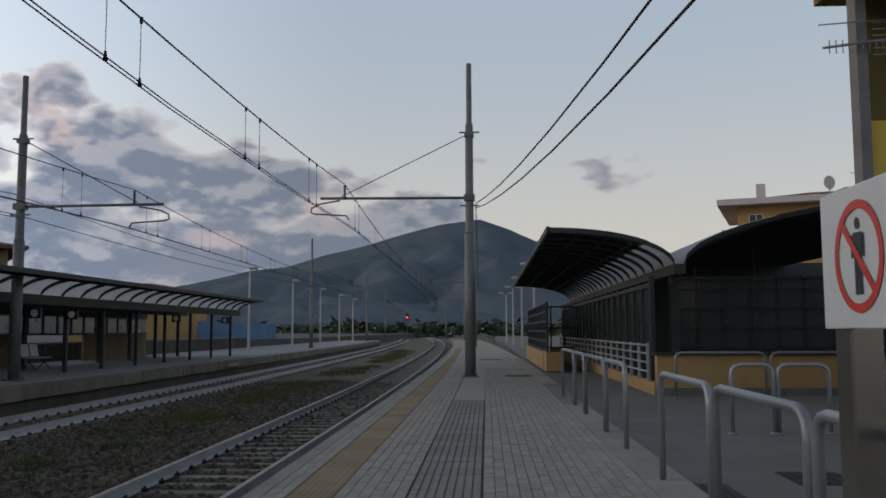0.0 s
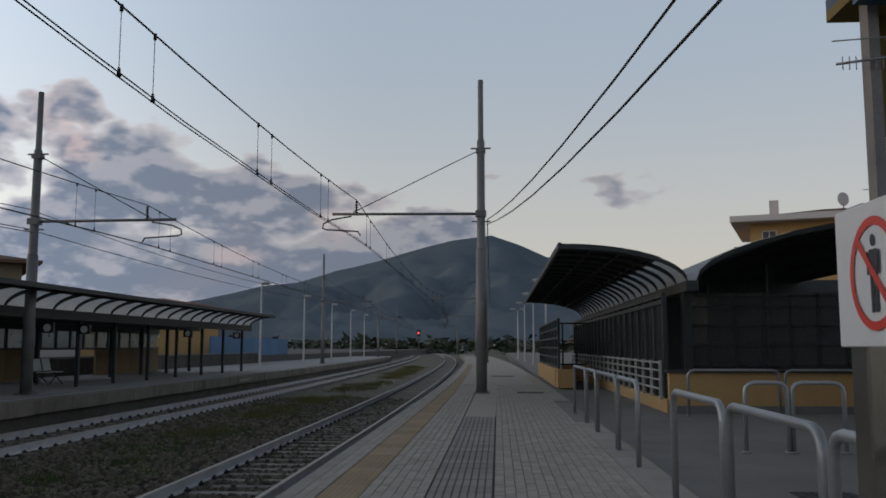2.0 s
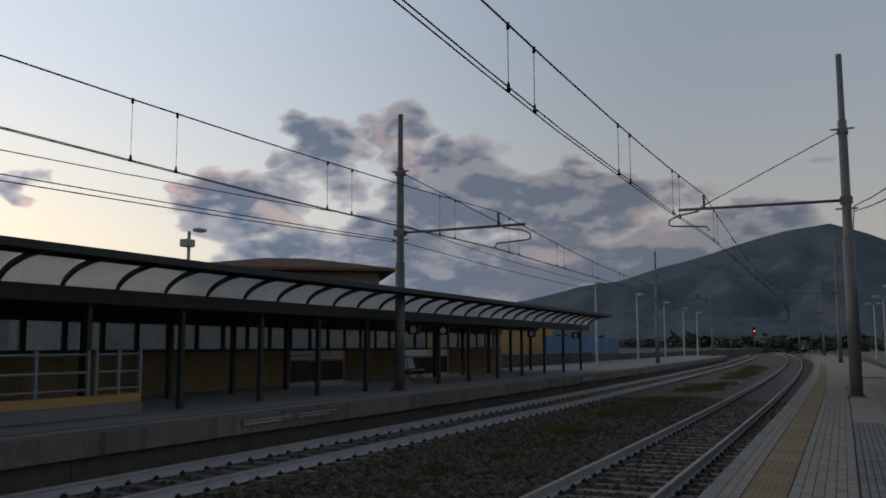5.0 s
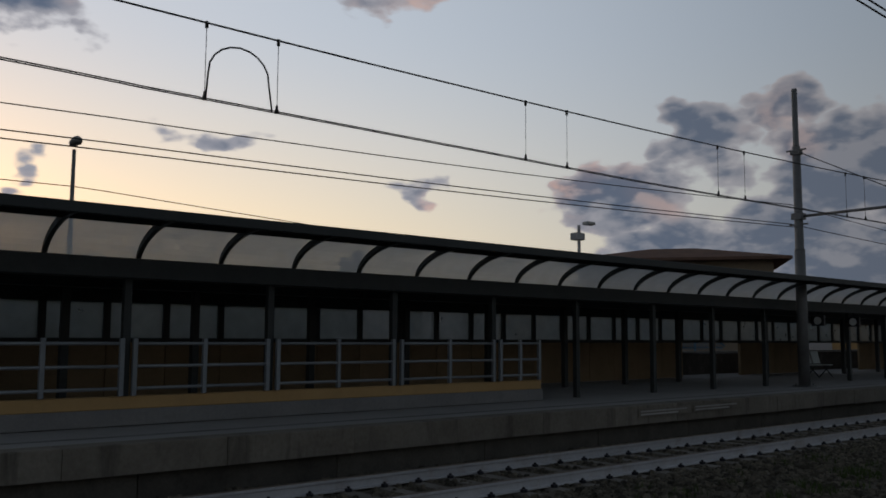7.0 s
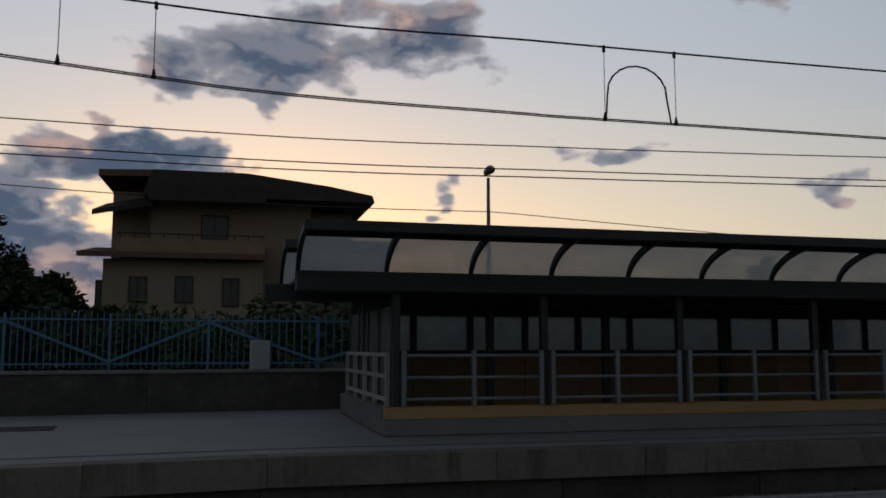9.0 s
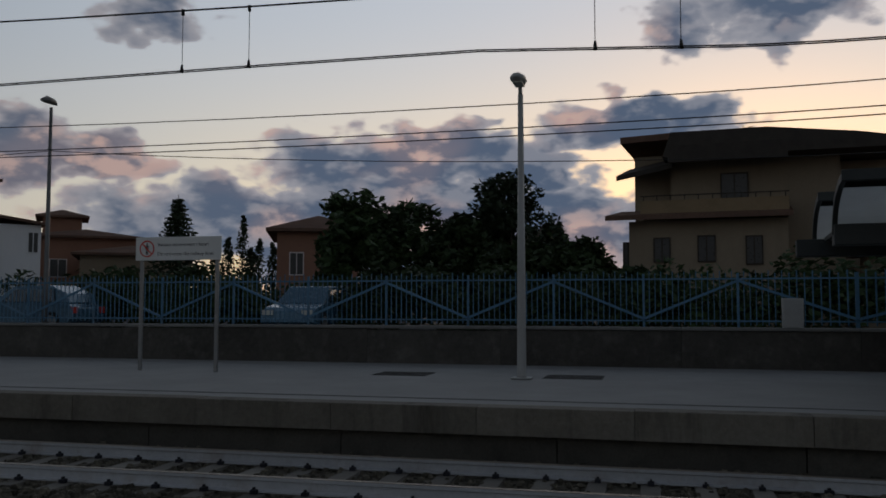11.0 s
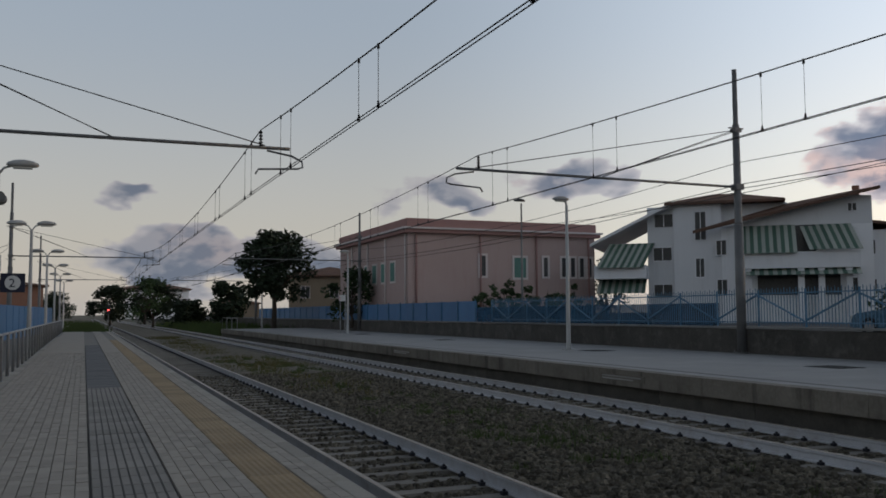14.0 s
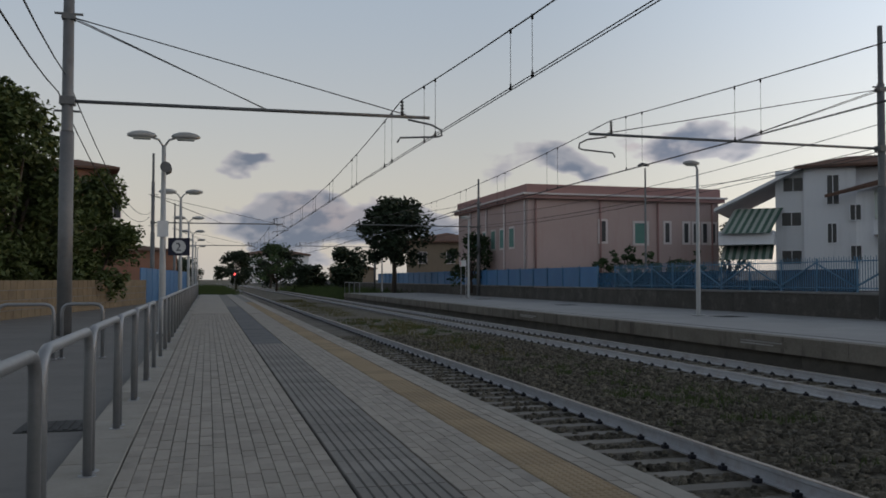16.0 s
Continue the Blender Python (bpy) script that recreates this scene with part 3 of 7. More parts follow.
# loose ballast stones
rnd = random.Random(5)
verts, faces = [], []
BASE = [(-1, -1, -0.6), (1, -0.8, -0.6), (0.9, 1, -0.6), (-0.8, 0.9, -0.6), (-0.5, -0.6, 0.7), (0.7, -0.4, 0.5), (0.4, 0.6, 0.8), (-0.6, 0.5, 0.5)]
FACE = [(3, 2, 1, 0), (4, 5, 6, 7), (0, 1, 5, 4), (1, 2, 6, 5), (2, 3, 7, 6), (3, 0, 4, 7)]
for k in range(62000):
    y = rnd.uniform(-32, 34)
    x = rnd.uniform(-12.95, -3.3)
    near_rail = min(abs(x - cx - s) for cx in (AXIS_FAR, AXIS_NEAR) for s in (-0.75, 0.75))
    if near_rail < 0.12:
        continue
    on_track = min(abs(x - cx) for cx in (AXIS_FAR, AXIS_NEAR)) < 1.15
    if on_track and abs(((y / 0.6) + 0.5) % 1 - 0.5) < 0.22 and rnd.random() < 0.93:
        continue
    r = rnd.uniform(0.02, 0.045) * (1.25 if not on_track else 1.0)
    a, n = rnd.uniform(0, 6.3), len(verts)
    ca, sa = math.cos(a) * r, math.sin(a) * r
    h = r * rnd.uniform(0.5, 0.95)
    z = BED_Z + h * 0.4 + rnd.uniform(0.0, 0.03) - (0.05 * max(0, 1 - abs(x + 8.1)) if -9.1 < x < -7.1 else 0)
    verts += [(x + off(y) + px * ca - py * sa, y + px * sa + py * ca, z + pz * h) for px, py, pz in BASE]
    faces += [tuple(n + i for i in f) for f in FACE]
stones = mesh_from("ballast_stones", verts, faces, "ballast", label="loose dark ballast stones", category="gravel", kind="stuff")


# ---- platform edges and strips ----
edge_n = tagged(new("near_platform_edge"), "pale concrete edge slabs of the platform", "platform edge", kind="structure")


def slab(parent, name, x0, x1, y0, y1, z0, z1, mat):
    """A slab that follows the line, with a fine bevel along its top."""
    bm = bmesh.new()
    o0, o1 = off(y0), off(y1)
    g = 0.008
    lo = [(x0 + o0, y0), (x1 + o0, y0), (x1 + o1, y1), (x0 + o1, y1)]
    hi = [(x0 + o0 + g, y0 + g), (x1 + o0 - g, y0 + g), (x1 + o1 - g, y1 - g), (x0 + o1 + g, y1 - g)]
    a = [bm.verts.new((x, y, z0)) for x, y in lo]
    b = [bm.verts.new((x, y, z1 - g)) for x, y in lo]
    c = [bm.verts.new((x, y, z1)) for x, y in hi]
    for p, q in ((a, b), (b, c)):
        for i in range(4):
            bm.faces.new((p[i], p[(i + 1) % 4], q[(i + 1) % 4], q[i]))
    bm.faces.new(c)
    return done(bm, name, mat, parent)


for y in [k * 1.0 for k in range(-78, 110)]:
    slab(edge_n, "edge_slab", EDGE_NEAR, EDGE_NEAR + 0.155, y + 0.004, y + 0.996, -0.15, 0.0, "kerb")
edge_f = tagged(new("far_platform_edge"), "weathered concrete edge beams of the opposite platform", "platform edge", kind="structure")
rnd = random.Random(3)
y = -84.0
while y < 110:
    ln = 2.05
    slab(edge_f, "edge_beam", EDGE_FAR - 0.36, EDGE_FAR + rnd.uniform(-0.008, 0.008), y + 0.004, y + ln - 0.004, -0.37 + rnd.uniform(-0.008, 0.004), rnd.uniform(-0.004, 0.003), "face")
    y += ln
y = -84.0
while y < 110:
    # recessed panels share the footing's colour of stains and painted shade
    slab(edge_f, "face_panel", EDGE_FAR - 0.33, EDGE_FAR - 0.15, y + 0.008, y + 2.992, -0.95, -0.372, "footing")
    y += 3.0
sweep("far_platform_band", [(EDGE_FAR - 1.02, -0.012), (EDGE_FAR - 0.92, -0.012), (EDGE_FAR - 0.92, -0.006), (EDGE_FAR - 1.02, -0.006)], -84, 105, 5, "plinth", kind="structure", label="dark drainage line in the platform")

# ---- catenary ----
def mast(x, y, top, z0, arm_z, arm_to, wire_x, hook_dir, label, stay=True, brace=1.9):
    """A tubular mast with a cantilever tube, insulators, a stay and a hooked registration arm."""
    root = thing("catenary_mast", label, "catenary mast", "masts along the tracks", pose(x, y, 0))
    bm = bmesh.new()
    h = top - z0
    tube(bm, [(0, 0, z0), (0, 0, z0 + h * 0.45)], [0.16, 0.15], 12)
    tube(bm, [(0, 0, z0 + h * 0.45), (0, 0, z0 + h * 0.455), (0, 0, z0 + h * 0.80)], [0.15, 0.125, 0.115], 12)
    tube(bm, [(0, 0, z0 + h * 0.80), (0, 0, z0 + h * 0.805), (0, 0, top)], [0.115, 0.085, 0.08], 12)
    part("pole", bm, "mast", root, "tapered tubular steel pole")
    bm = bmesh.new()
    box(bm, -0.24, 0.24, -0.24, 0.24, z0, z0 + 0.03)
    for sx in (-0.17, 0.17):
        for sy in (-0.17, 0.17):
            tube(bm, [(sx, sy, z0 + 0.03), (sx, sy, z0 + 0.09)], 0.02, 6)
    part("base_plate", bm, "mast", root)
    d = 1 if arm_to > x else -1
    bm = bmesh.new()
    tube(bm, [(d * 0.1, 0, arm_z), (arm_to - x, 0, arm_z + 0.03)], 0.042, 8)
    part("cantilever_arm", bm, "mast", root)
    for x0, x1, yh, z0b, z1b in ((-0.16, 0.16, 0.14, arm_z - 0.09, arm_z + 0.09), (-0.14, 0.14, 0.12, arm_z + brace - 0.06, arm_z + brace + 0.06), (-0.3, 0.3, 0.03, arm_z + brace + 0.06, arm_z + brace + 0.1), (-0.28, 0.28, 0.03, arm_z - 0.25, arm_z - 0.21)):
        bm = bmesh.new()
        box(bm, x0, x1, -yh, yh, z0b, z1b)
        part("bracket", bm, "mast", root)
    wx = wire_x - x
    bm = bmesh.new()
    for zz in (0.04, 0.12, 0.20, 0.28, 0.36):
        tube(bm, [(wx, 0, arm_z + zz), (wx, 0, arm_z + zz + 0.03), (wx, 0, arm_z + zz + 0.05)], [0.03, 0.055, 0.03], 8)
    tube(bm, [(wx, 0, arm_z), (wx, 0, arm_z + 0.45)], 0.018, 6)
    part("insulator", bm, "wire", root, "dark ribbed insulator")
    bm = bmesh.new()
    e = arm_to - x
    pts = [(wx + d * 0.15, 0, arm_z - 0.04), (wx + d * 0.75, 0, arm_z - 0.14), (wx + d * 1.0, 0, arm_z - 0.26), (wx + d * 1.02, 0, arm_z - 0.40), (wx + d * 0.9, 0, arm_z - 0.44), (wx - d * 0.05, 0, arm_z - 0.50), (wx - d * 0.12, 0, arm_z - 0.62)]
    tube(bm, pts, 0.026, 6)
    part("registration_arm", bm, "mast", root, "hooked steering arm")
    if stay:
        bm = bmesh.new()
        a = Vector((d * 0.1, 0, arm_z + brace))
        tube(bm, [a, (wx + d * 0.1, 0, arm_z + 0.08)], 0.014, 5)
        if abs(e) > 5:
            tube(bm, [a, (e * 0.52, 0, arm_z + 0.04)], 0.012, 5)
            tube(bm, [a + Vector((0, 0.05, -0.05)), (e * 0.52, 0.05, arm_z + 0.04)], 0.012, 5)
        part("stay", bm, "wire", root)
    return root


NEAR_MASTS = [(-1.69, 24.5, 9.35, 5.27, -6.15, -5.42), (2.70, -22.4, 10.2, 5.30, -5.7, -5.0), (3.4, -66.0, 10.2, 5.3, -5.7, -5.05), (3.4, -108.0, 10.2, 5.3, -5.7, -5.05), (-2.2, 73.0, 9.7, 5.4, -7.0, -6.0), (-4.2, 118.0, 9.7, 5.4, -9.0, -8.0), (-9.0, 165, 9.7, 5.4, -13, -11.5)]
FAR_MASTS = [(-14.52, 22.95, 8.75, 4.92, -10.35, -11.2), (-21.17, -24.5, 9.45, 5.48, -11.0, -11.7), (-21.2, -67.5, 9.3, 5.48, -11.0, -11.6), (-21.2, -112, 9.3, 5.48, -11.0, -11.6), (-15.2, 68, 8.75, 4.92, -11.2, -12.0), (-16.8, 112, 8.75, 4.92, -13.3, -14), (-20, 160, 8.75, 4.92, -16.5, -17)]
for x, y, top, az, to, wx in NEAR_MASTS:
    mast(x, y, top, 0.0 if y > -50 else -0.06, az, to, wx, 1, "grey steel catenary mast on the paved platform" if y > 0 else "grey steel catenary mast beside the railings")
for x, y, top, az, to, wx in FAR_MASTS:
    mast(x, y, top, 0.0, az, to, wx, 1, "grey steel catenary mast on the opposite platform")


def overhead(masts, contact, droppers_gap, label, loop_at=None):
    """Carrier wire, twin contact wires and paired droppers, hung from mast to mast."""
    base_sag = 0.62 if masts is FAR_MASTS else 0.76
    sup = sorted((y, wx, az) for x, y, top, az, to, wx in masts)
    root = thing("overhead_line", label, "overhead wire", "overhead lines")
    first, last = sup[0], sup[-1]
    sup = [(first[0] - 300, first[1], first[2])] + sup
    for (y0, x0, a0), (y1, x1, a1) in zip(sup, sup[1:]):
        L = y1 - y0
        n = 16 if L < 100 else 24
        sag = base_sag if L < 100 else 0.3
        pts_m, pts_c = [], []
        for i in range(n + 1):
            f = i / n
            y, x = y0 + L * f, x0 + (x1 - x0) * f
            pts_m.append(Vector((x, y, (a0 + (a1 - a0) * f) + 0.45 - sag * 4 * f * (1 - f))))
            pts_c.append(Vector((x, y, contact(y))))
        if L > 100:
            pts_m, pts_c = pts_m[-5:], pts_c[-5:]
        bm = bmesh.new()
        tube(bm, pts_m, 0.013, 5)
        part("carrier_wire", bm, "wire", root)
        for dx in (-0.035, 0.035):
            bm = bmesh.new()
            tube(bm, [p + Vector((dx, 0, 0)) for p in pts_c], 0.009, 5)
            part("contact_wire", bm, "wire", root)
        if L < 100:
            k = 0
            yy = y0 + (0.95 if masts is FAR_MASTS else 2.2)
            while yy < y1 - 1.5:
                for d in (0.0, 0.95):
                    f = (yy + d - y0) / L
                    if f >= 1:
                        continue
                    x = x0 + (x1 - x0) * f
                    zt = (a0 + (a1 - a0) * f) + 0.45 - sag * 4 * f * (1 - f)
                    zb = contact(yy + d)
                    drop = bmesh.new()
                    tube(drop, [(x, yy + d, zt), (x, yy + d, zb)], 0.005, 4)
                    tube(drop, [(x, yy + d, zt - 0.06), (x, yy + d, zt + 0.02)], 0.022, 5)
                    tube(drop, [(x, yy + d, zb - 0.015), (x, yy + d, zb + 0.09)], [0.03, 0.014], 5)
                    part("dropper", drop, "wire", root)
                yy += droppers_gap
    if loop_at:
        y, x = loop_at
        bm = bmesh.new()
        zc, zt = contact(y), contact(y) + 0.70
        pts = [(x, y - 0.42, zc), (x, y - 0.40, zc + 0.3)] + [(x, y - 0.40 * math.cos(a), zc + 0.34 + 0.36 * math.sin(a)) for a in [math.pi * i / 10 for i in range(1, 10)]] + [(x, y + 0.40, zc + 0.3), (x, y + 0.45, zc)]
        tube(bm, pts, 0.012, 5)
        part("jumper_loop", bm, "wire", root, "arched jumper cable")


overhead(NEAR_MASTS, lambda y: 4.36 if y < 0 else 4.36 - 0.12 * max(0, 1 - abs(y - 9) / 9) + max(0, (y - 18)) * 0.03 * (1 if y < 26 else 0) + (0.24 if y >= 26 else 0), 5.6, "twin contact wires and carrier over the platform track")
overhead(FAR_MASTS, lambda y: 4.36 if y < -4 else 4.36 - 0.27 * min(1, (y + 4) / 5) + (0.15 * min(1, max(0, y - 12) / 10)), 5.3, "twin contact wires and carrier over the opposite track", loop_at=(3.38, -11.4))


def cable(points, r, label, sag=0.25):
    root = thing("feeder_cable", label, "cable", "feeder cables")
    bm = bmesh.new()
    for a, b in zip(points, points[1:]):
        a, b = Vector(a), Vector(b)
        tube(bm, [a.lerp(b, i / 14) - Vector((0, 0, sag * 4 * (i / 14) * (1 - i / 14))) for i in range(15)], r, 5)
    part("wire", bm, "wire", root)


cable([(-14.6, 68, 5.0), (-14.75, 22.95, 4.72), (-21.4, -24.5, 5.6), (-21.4, -67.5, 5.6), (-21.4, -112, 5.6)], 0.013, "dark feeder cable from mast to mast", 0.35)
cable([(-14.5, 22.95, 4.6), (-21.35, -24.5, 5.45), (-21.35, -67.5, 5.4)], 0.013, "second dark feeder cable from mast to mast", 0.4)
cable([(-14.6, 68, 5.6), (-14.75, 22.95, 5.3), (-21.2, -24.5, 6.3), (-21.2, -67.5, 6.4), (-21.2, -112, 6.4)], 0.012, "thin earth cable between the masts", 0.55)
cable([(-1.8, 73, 5.2), (-1.5, 24.5, 5.1), (2.75, -22.4, 5.9), (3.4, -66, 6.2)], 0.014, "dark feeder cable behind the platform", 1.4)
cable([(-1.52, 24.5, 4.95), (2.9, -22.4, 5.5), (3.5, -66, 5.9)], 0.014, "second dark feeder cable behind the platform", 1.5)
cable([(-23.5, 5.4, 4.9), (-23.5, -19.1, 5.9), (-23.5, -44.4, 6.1)], 0.012, "thin dark street lighting cable", 0.3)
cable([(-23.5, 5.4, 4.9), (-26, 52, 4.2)], 0.012, "thin dark street lighting cable", 0.4)


# ---- lamps ----
def platform_lamp(x, y, h, toward, label, double=False):
    root = thing("double_platform_lamp" if double else "platform_lamp", label, "lamp post", "platform lamps", pose(x, y, 0))
    bm = bmesh.new()
    tube(bm, [(0, 0, 0), (0, 0, 0.06), (0, 0, 1.2), (0, 0, h - 0.25)], [0.1, 0.085, 0.08, 0.05], 10)
    part("pole", bm, "lamp_white", root)
    bm = bmesh.new()
    box(bm, -0.18, 0.18, -0.18, 0.18, 0.0, 0.02)
    part("base_plate", bm, "lamp_white", root)
    for s in ((1, -1) if double else (toward,)):
        bm = bmesh.new()
        if double:
            tube(bm, [(0, 0, h - 0.3), (s * 0.12, 0, h - 0.12), (s * 0.3, 0, h - 0.06)], 0.028, 6)
            c = Vector((s * 0.5, 0, h - 0.02))
        else:
            tube(bm, [(0, 0, h - 0.3), (s * 0.02, 0, h - 0.16), (s * 0.08, 0, h - 0.1)], 0.04, 6)
            c = Vector((s * 0.24, 0, h - 0.02))
        arm = part("bracket", bm, "lamp_white", root)
        bm = bmesh.new()
        rings = [(-1.0, 0.1), (-0.85, 0.6), (-0.4, 0.95), (0.1, 1.0), (0.6, 0.85), (0.92, 0.5), (1.0, 0.1)]
        tube(bm, [c + Vector((s * u * 0.34, 0, -abs(u) * 0.03)) for u, r in rings], [0.15 * r for u, r in rings], 10)
        for v in bm.verts:
            v.co.z = c.z + (v.co.z - c.z) * (0.75 if v.co.z > c.z else 0.5)
        part("lamp_head", bm, "lamp_white", root, "rounded pale lamp head")
        bm = bmesh.new()
        box(bm, c.x - 0.2, c.x + 0.2, -0.09, 0.09, c.z - 0.10, c.z - 0.065)
        part("diffuser", bm, "lamp_glass", root, bevel=0.01)
    return root


for y in (-4.15, -29.5, -58.3, -88.8):
    platform_lamp(-17.58, y, 5.55, 1, "slim pale lamp post on the opposite platform")
for y in (54, 68, 82, 96, 110):
    platform_lamp(-16.0 + off(y), y, 5.4, 1, "slim pale lamp post on the opposite platform")
for y in (-23.2, -37.0, -52.0, -66.0, -80.0, -95.0):
    platform_lamp(0.66, y, 4.75, 1, "pale twin-headed lamp post beside the railings", True)
for y in (52, 66, 80, 94):
    platform_lamp(1.9 + off(y) * 0.6, y, 5.4, 1, "pale twin-headed lamp post past the shelter", True)


def street_lamp(x, y, h, s, label):
    root = thing("street_lamp", label, "street lamp", "street lamps", pose(x, y, 0.55))
    bm = bmesh.new()
    tube(bm, [(0, 0, 0), (0, 0, 1.5), (0, 0, h - 0.75)], [0.09, 0.07, 0.045], 8)
    part("pole", bm, "mast", root)
    bm = bmesh.new()
    c = Vector((s * 0.1, 0, h - 0.62))
    tube(bm, [c + Vector((-0.34 * s, 0, 0)), c + Vector((-0.2 * s, 0, 0.03)), c + Vector((0.1 * s, 0, 0.05)), c + Vector((0.36 * s, 0, 0))], [0.03, 0.11, 0.13, 0.03], 8)
    for v in bm.verts:
        v.co.z = c.z + max(-0.02, v.co.z - c.z)
    part("lamp_head", bm, "mast", root, "dark street lamp head")


for x, y, h in ((-23.5, 5.4, 6.0), (-23.5, -19.1, 7.4), (-23.5, -44.4, 7.6)):
    street_lamp(x, y, h, 1, "dark street lamp behind the boundary wall")


# ---- boundary wall and fence ----
root = tagged(new("boundary_wall"), "stained grey boundary wall behind the opposite platform", "wall", kind="structure")
y = -140.0
rnd = random.Random(9)
while y < 70:
    ln = rnd.choice((3.2, 3.6, 4.0))
    bm = bmesh.new()
    box(bm, -21.62, -21.25, y, y + ln - 0.006, -0.1, 0.78 + rnd.uniform(-0.02, 0.02))
    done(bm, "wall_panel", "oldwall", root)
    bm = bmesh.new()
    box(bm, -21.66, -21.2, y, y + ln - 0.008, 0.80, 0.87)
    done(bm, "coping", "oldwall_cap", root, bevel=0.012)
    y += ln


def fence_unit(bm_posts, bm_bars, bm_cross, y0, x, z0, top, seed):
    for yy in (y0,):
        box(bm_posts, x - 0.025, x + 0.025, yy - 0.025, yy + 0.025, z0, top)
    for zz in (z0 + 0.12, top - 0.14):
        box(bm_posts, x - 0.015, x + 0.015, y0, y0 + 2.0, zz, zz + 0.035)
    for k in range(1, 16):
        yy = y0 + k * 0.125
        box(bm_bars, x - 0.009, x + 0.009, yy - 0.009, yy + 0.009, z0 + 0.05, top + 0.05 * (k % 2))


fence = thing("boundary_fence", "blue steel picket fence with diagonal braces on the wall", "fence")
FZ0, FZ1 = 0.87, 2.05
for k in range(-22, 15):
    y0 = k * 2.0
    posts, bars = bmesh.new(), bmesh.new()
    fence_unit(posts, bars, None, y0, -21.45, FZ0, FZ1, k)
    part("fence_frame", posts, "fence_blue", fence)
    tagged(part("picket", bars, "fence_blue", fence), kind="stuff")
    cross = bmesh.new()
    a, b = (FZ0 + 0.16, FZ1 - 0.2) if k % 2 else (FZ1 - 0.2, FZ0 + 0.16)
    for dz in (0.0,):
        vs = [(-21.41, y0 + 0.02, a + dz), (-21.41, y0 + 1.98, b + dz), (-21.41, y0 + 1.98, b + dz + 0.06), (-21.41, y0 + 0.02, a + dz + 0.06)]
        f1 = [cross.verts.new(v) for v in vs]
        f2 = [cross.verts.new((v[0] + 0.03, v[1], v[2])) for v in vs]
        cross.faces.new(f1)
        cross.faces.new(f2[::-1])
        for i in range(4):
            cross.faces.new((f1[i], f1[(i + 1) % 4], f2[(i + 1) % 4], f2[i]))
    part("diagonal_brace", cross, "fence_blue", fence)
sheet = thing("sheeted_fence", "blue sheet-clad fence on the boundary wall", "fence")
for k in range(26):
    bm = bmesh.new()
    y0 = -46.0 - k * 2.5
    box(bm, -21.47, -21.43, y0 - 2.47, y0, 0.87, 2.02)
    part("sheet", bm, "panel_blue", sheet)
    bm = bmesh.new()
    box(bm, -21.42, -21.37, y0 - 0.05, y0, 0.87, 2.1)
    part("post", bm, "fence_blue", sheet)

for k in range(8):
    bm = bmesh.new()
    y0 = -26.0 - k * 2.5
    box(bm, -21.52, -21.49, y0 - 2.49, y0, 0.87, 1.66)
    part("sheet", bm, "shade_net", sheet, "thin blue shade net")


# ---- far sign ----
def lettering(text, size, m, mat, parent, name="lettering"):
    cu = bpy.data.curves.new(name, "FONT")
    cu.body, cu.size, cu.extrude = text, size, 0.001
    cu.align_x = "LEFT"
    ob = bpy.data.objects.new(name, cu)
    scene.collection.objects.link(ob)
    bpy.context.view_layer.update()
    me = bpy.data.meshes.new_from_object(ob.evaluated_get(bpy.context.evaluated_depsgraph_get()))
    bpy.data.objects.remove(ob)
    me.materials.clear()
    me.materials.append(M[mat])
    t = new(name, me)
    t.parent = parent
    t.matrix_basis = m
    return t


def no_walking(parent, m, r):
    """A round ban sign: red ring, black standing figure as a plain pictogram, red bar."""
    bm = bmesh.new()
    n = 32
    rings = [[bm.verts.new(m @ Vector((rr * math.cos(2 * math.pi * k / n), rr * math.sin(2 * math.pi * k / n), 0.004))) for k in range(n)] for rr in (r, r * 0.84)]
    for k in range(n):
        bm.faces.new((rings[0][k], rings[0][(k + 1) % n], rings[1][(k + 1) % n], rings[1][k]))
    part("red_ring", bm, "sign_red", parent)
    bm = bmesh.new()
    s = r
    head = [bm.verts.new(m @ Vector((0.10 * s * math.cos(a), 0.58 * s + 0.11 * s * math.sin(a), 0.003))) for a in [2 * math.pi * k / 12 for k in range(12)]]
    bm.faces.new(head)
    for u0, u1, v0, v1 in ((-0.17, 0.17, 0.0, 0.42), (-0.27, -0.20, -0.02, 0.40), (0.20, 0.27, -0.02, 0.40), (-0.15, -0.02, -0.68, 0.0), (0.02, 0.15, -0.68, 0.0)):
        bm.faces.new([bm.verts.new(m @ Vector((u * s, v * s, 0.003))) for u, v in ((u0, v0), (u1, v0), (u1, v1), (u0, v1))])
    part("pictogram", bm, "sign_black", parent)
    bm = bmesh.new()
    d = Matrix.Rotation(radians(-45), 4, "Z")
    bm.faces.new([bm.verts.new(m @ d @ Vector((u * s, v * s, 0.005))) for u, v in ((-0.9, -0.075), (0.9, -0.075), (0.9, 0.075), (-0.9, 0.075))])
    part("red_bar", bm, "sign_red", parent)


FACE_X = Matrix(((0, 0, 1, 0), (1, 0, 0, 0), (0, 1, 0, 0), (0, 0, 0, 1)))  # text plane facing +x, reading towards +y


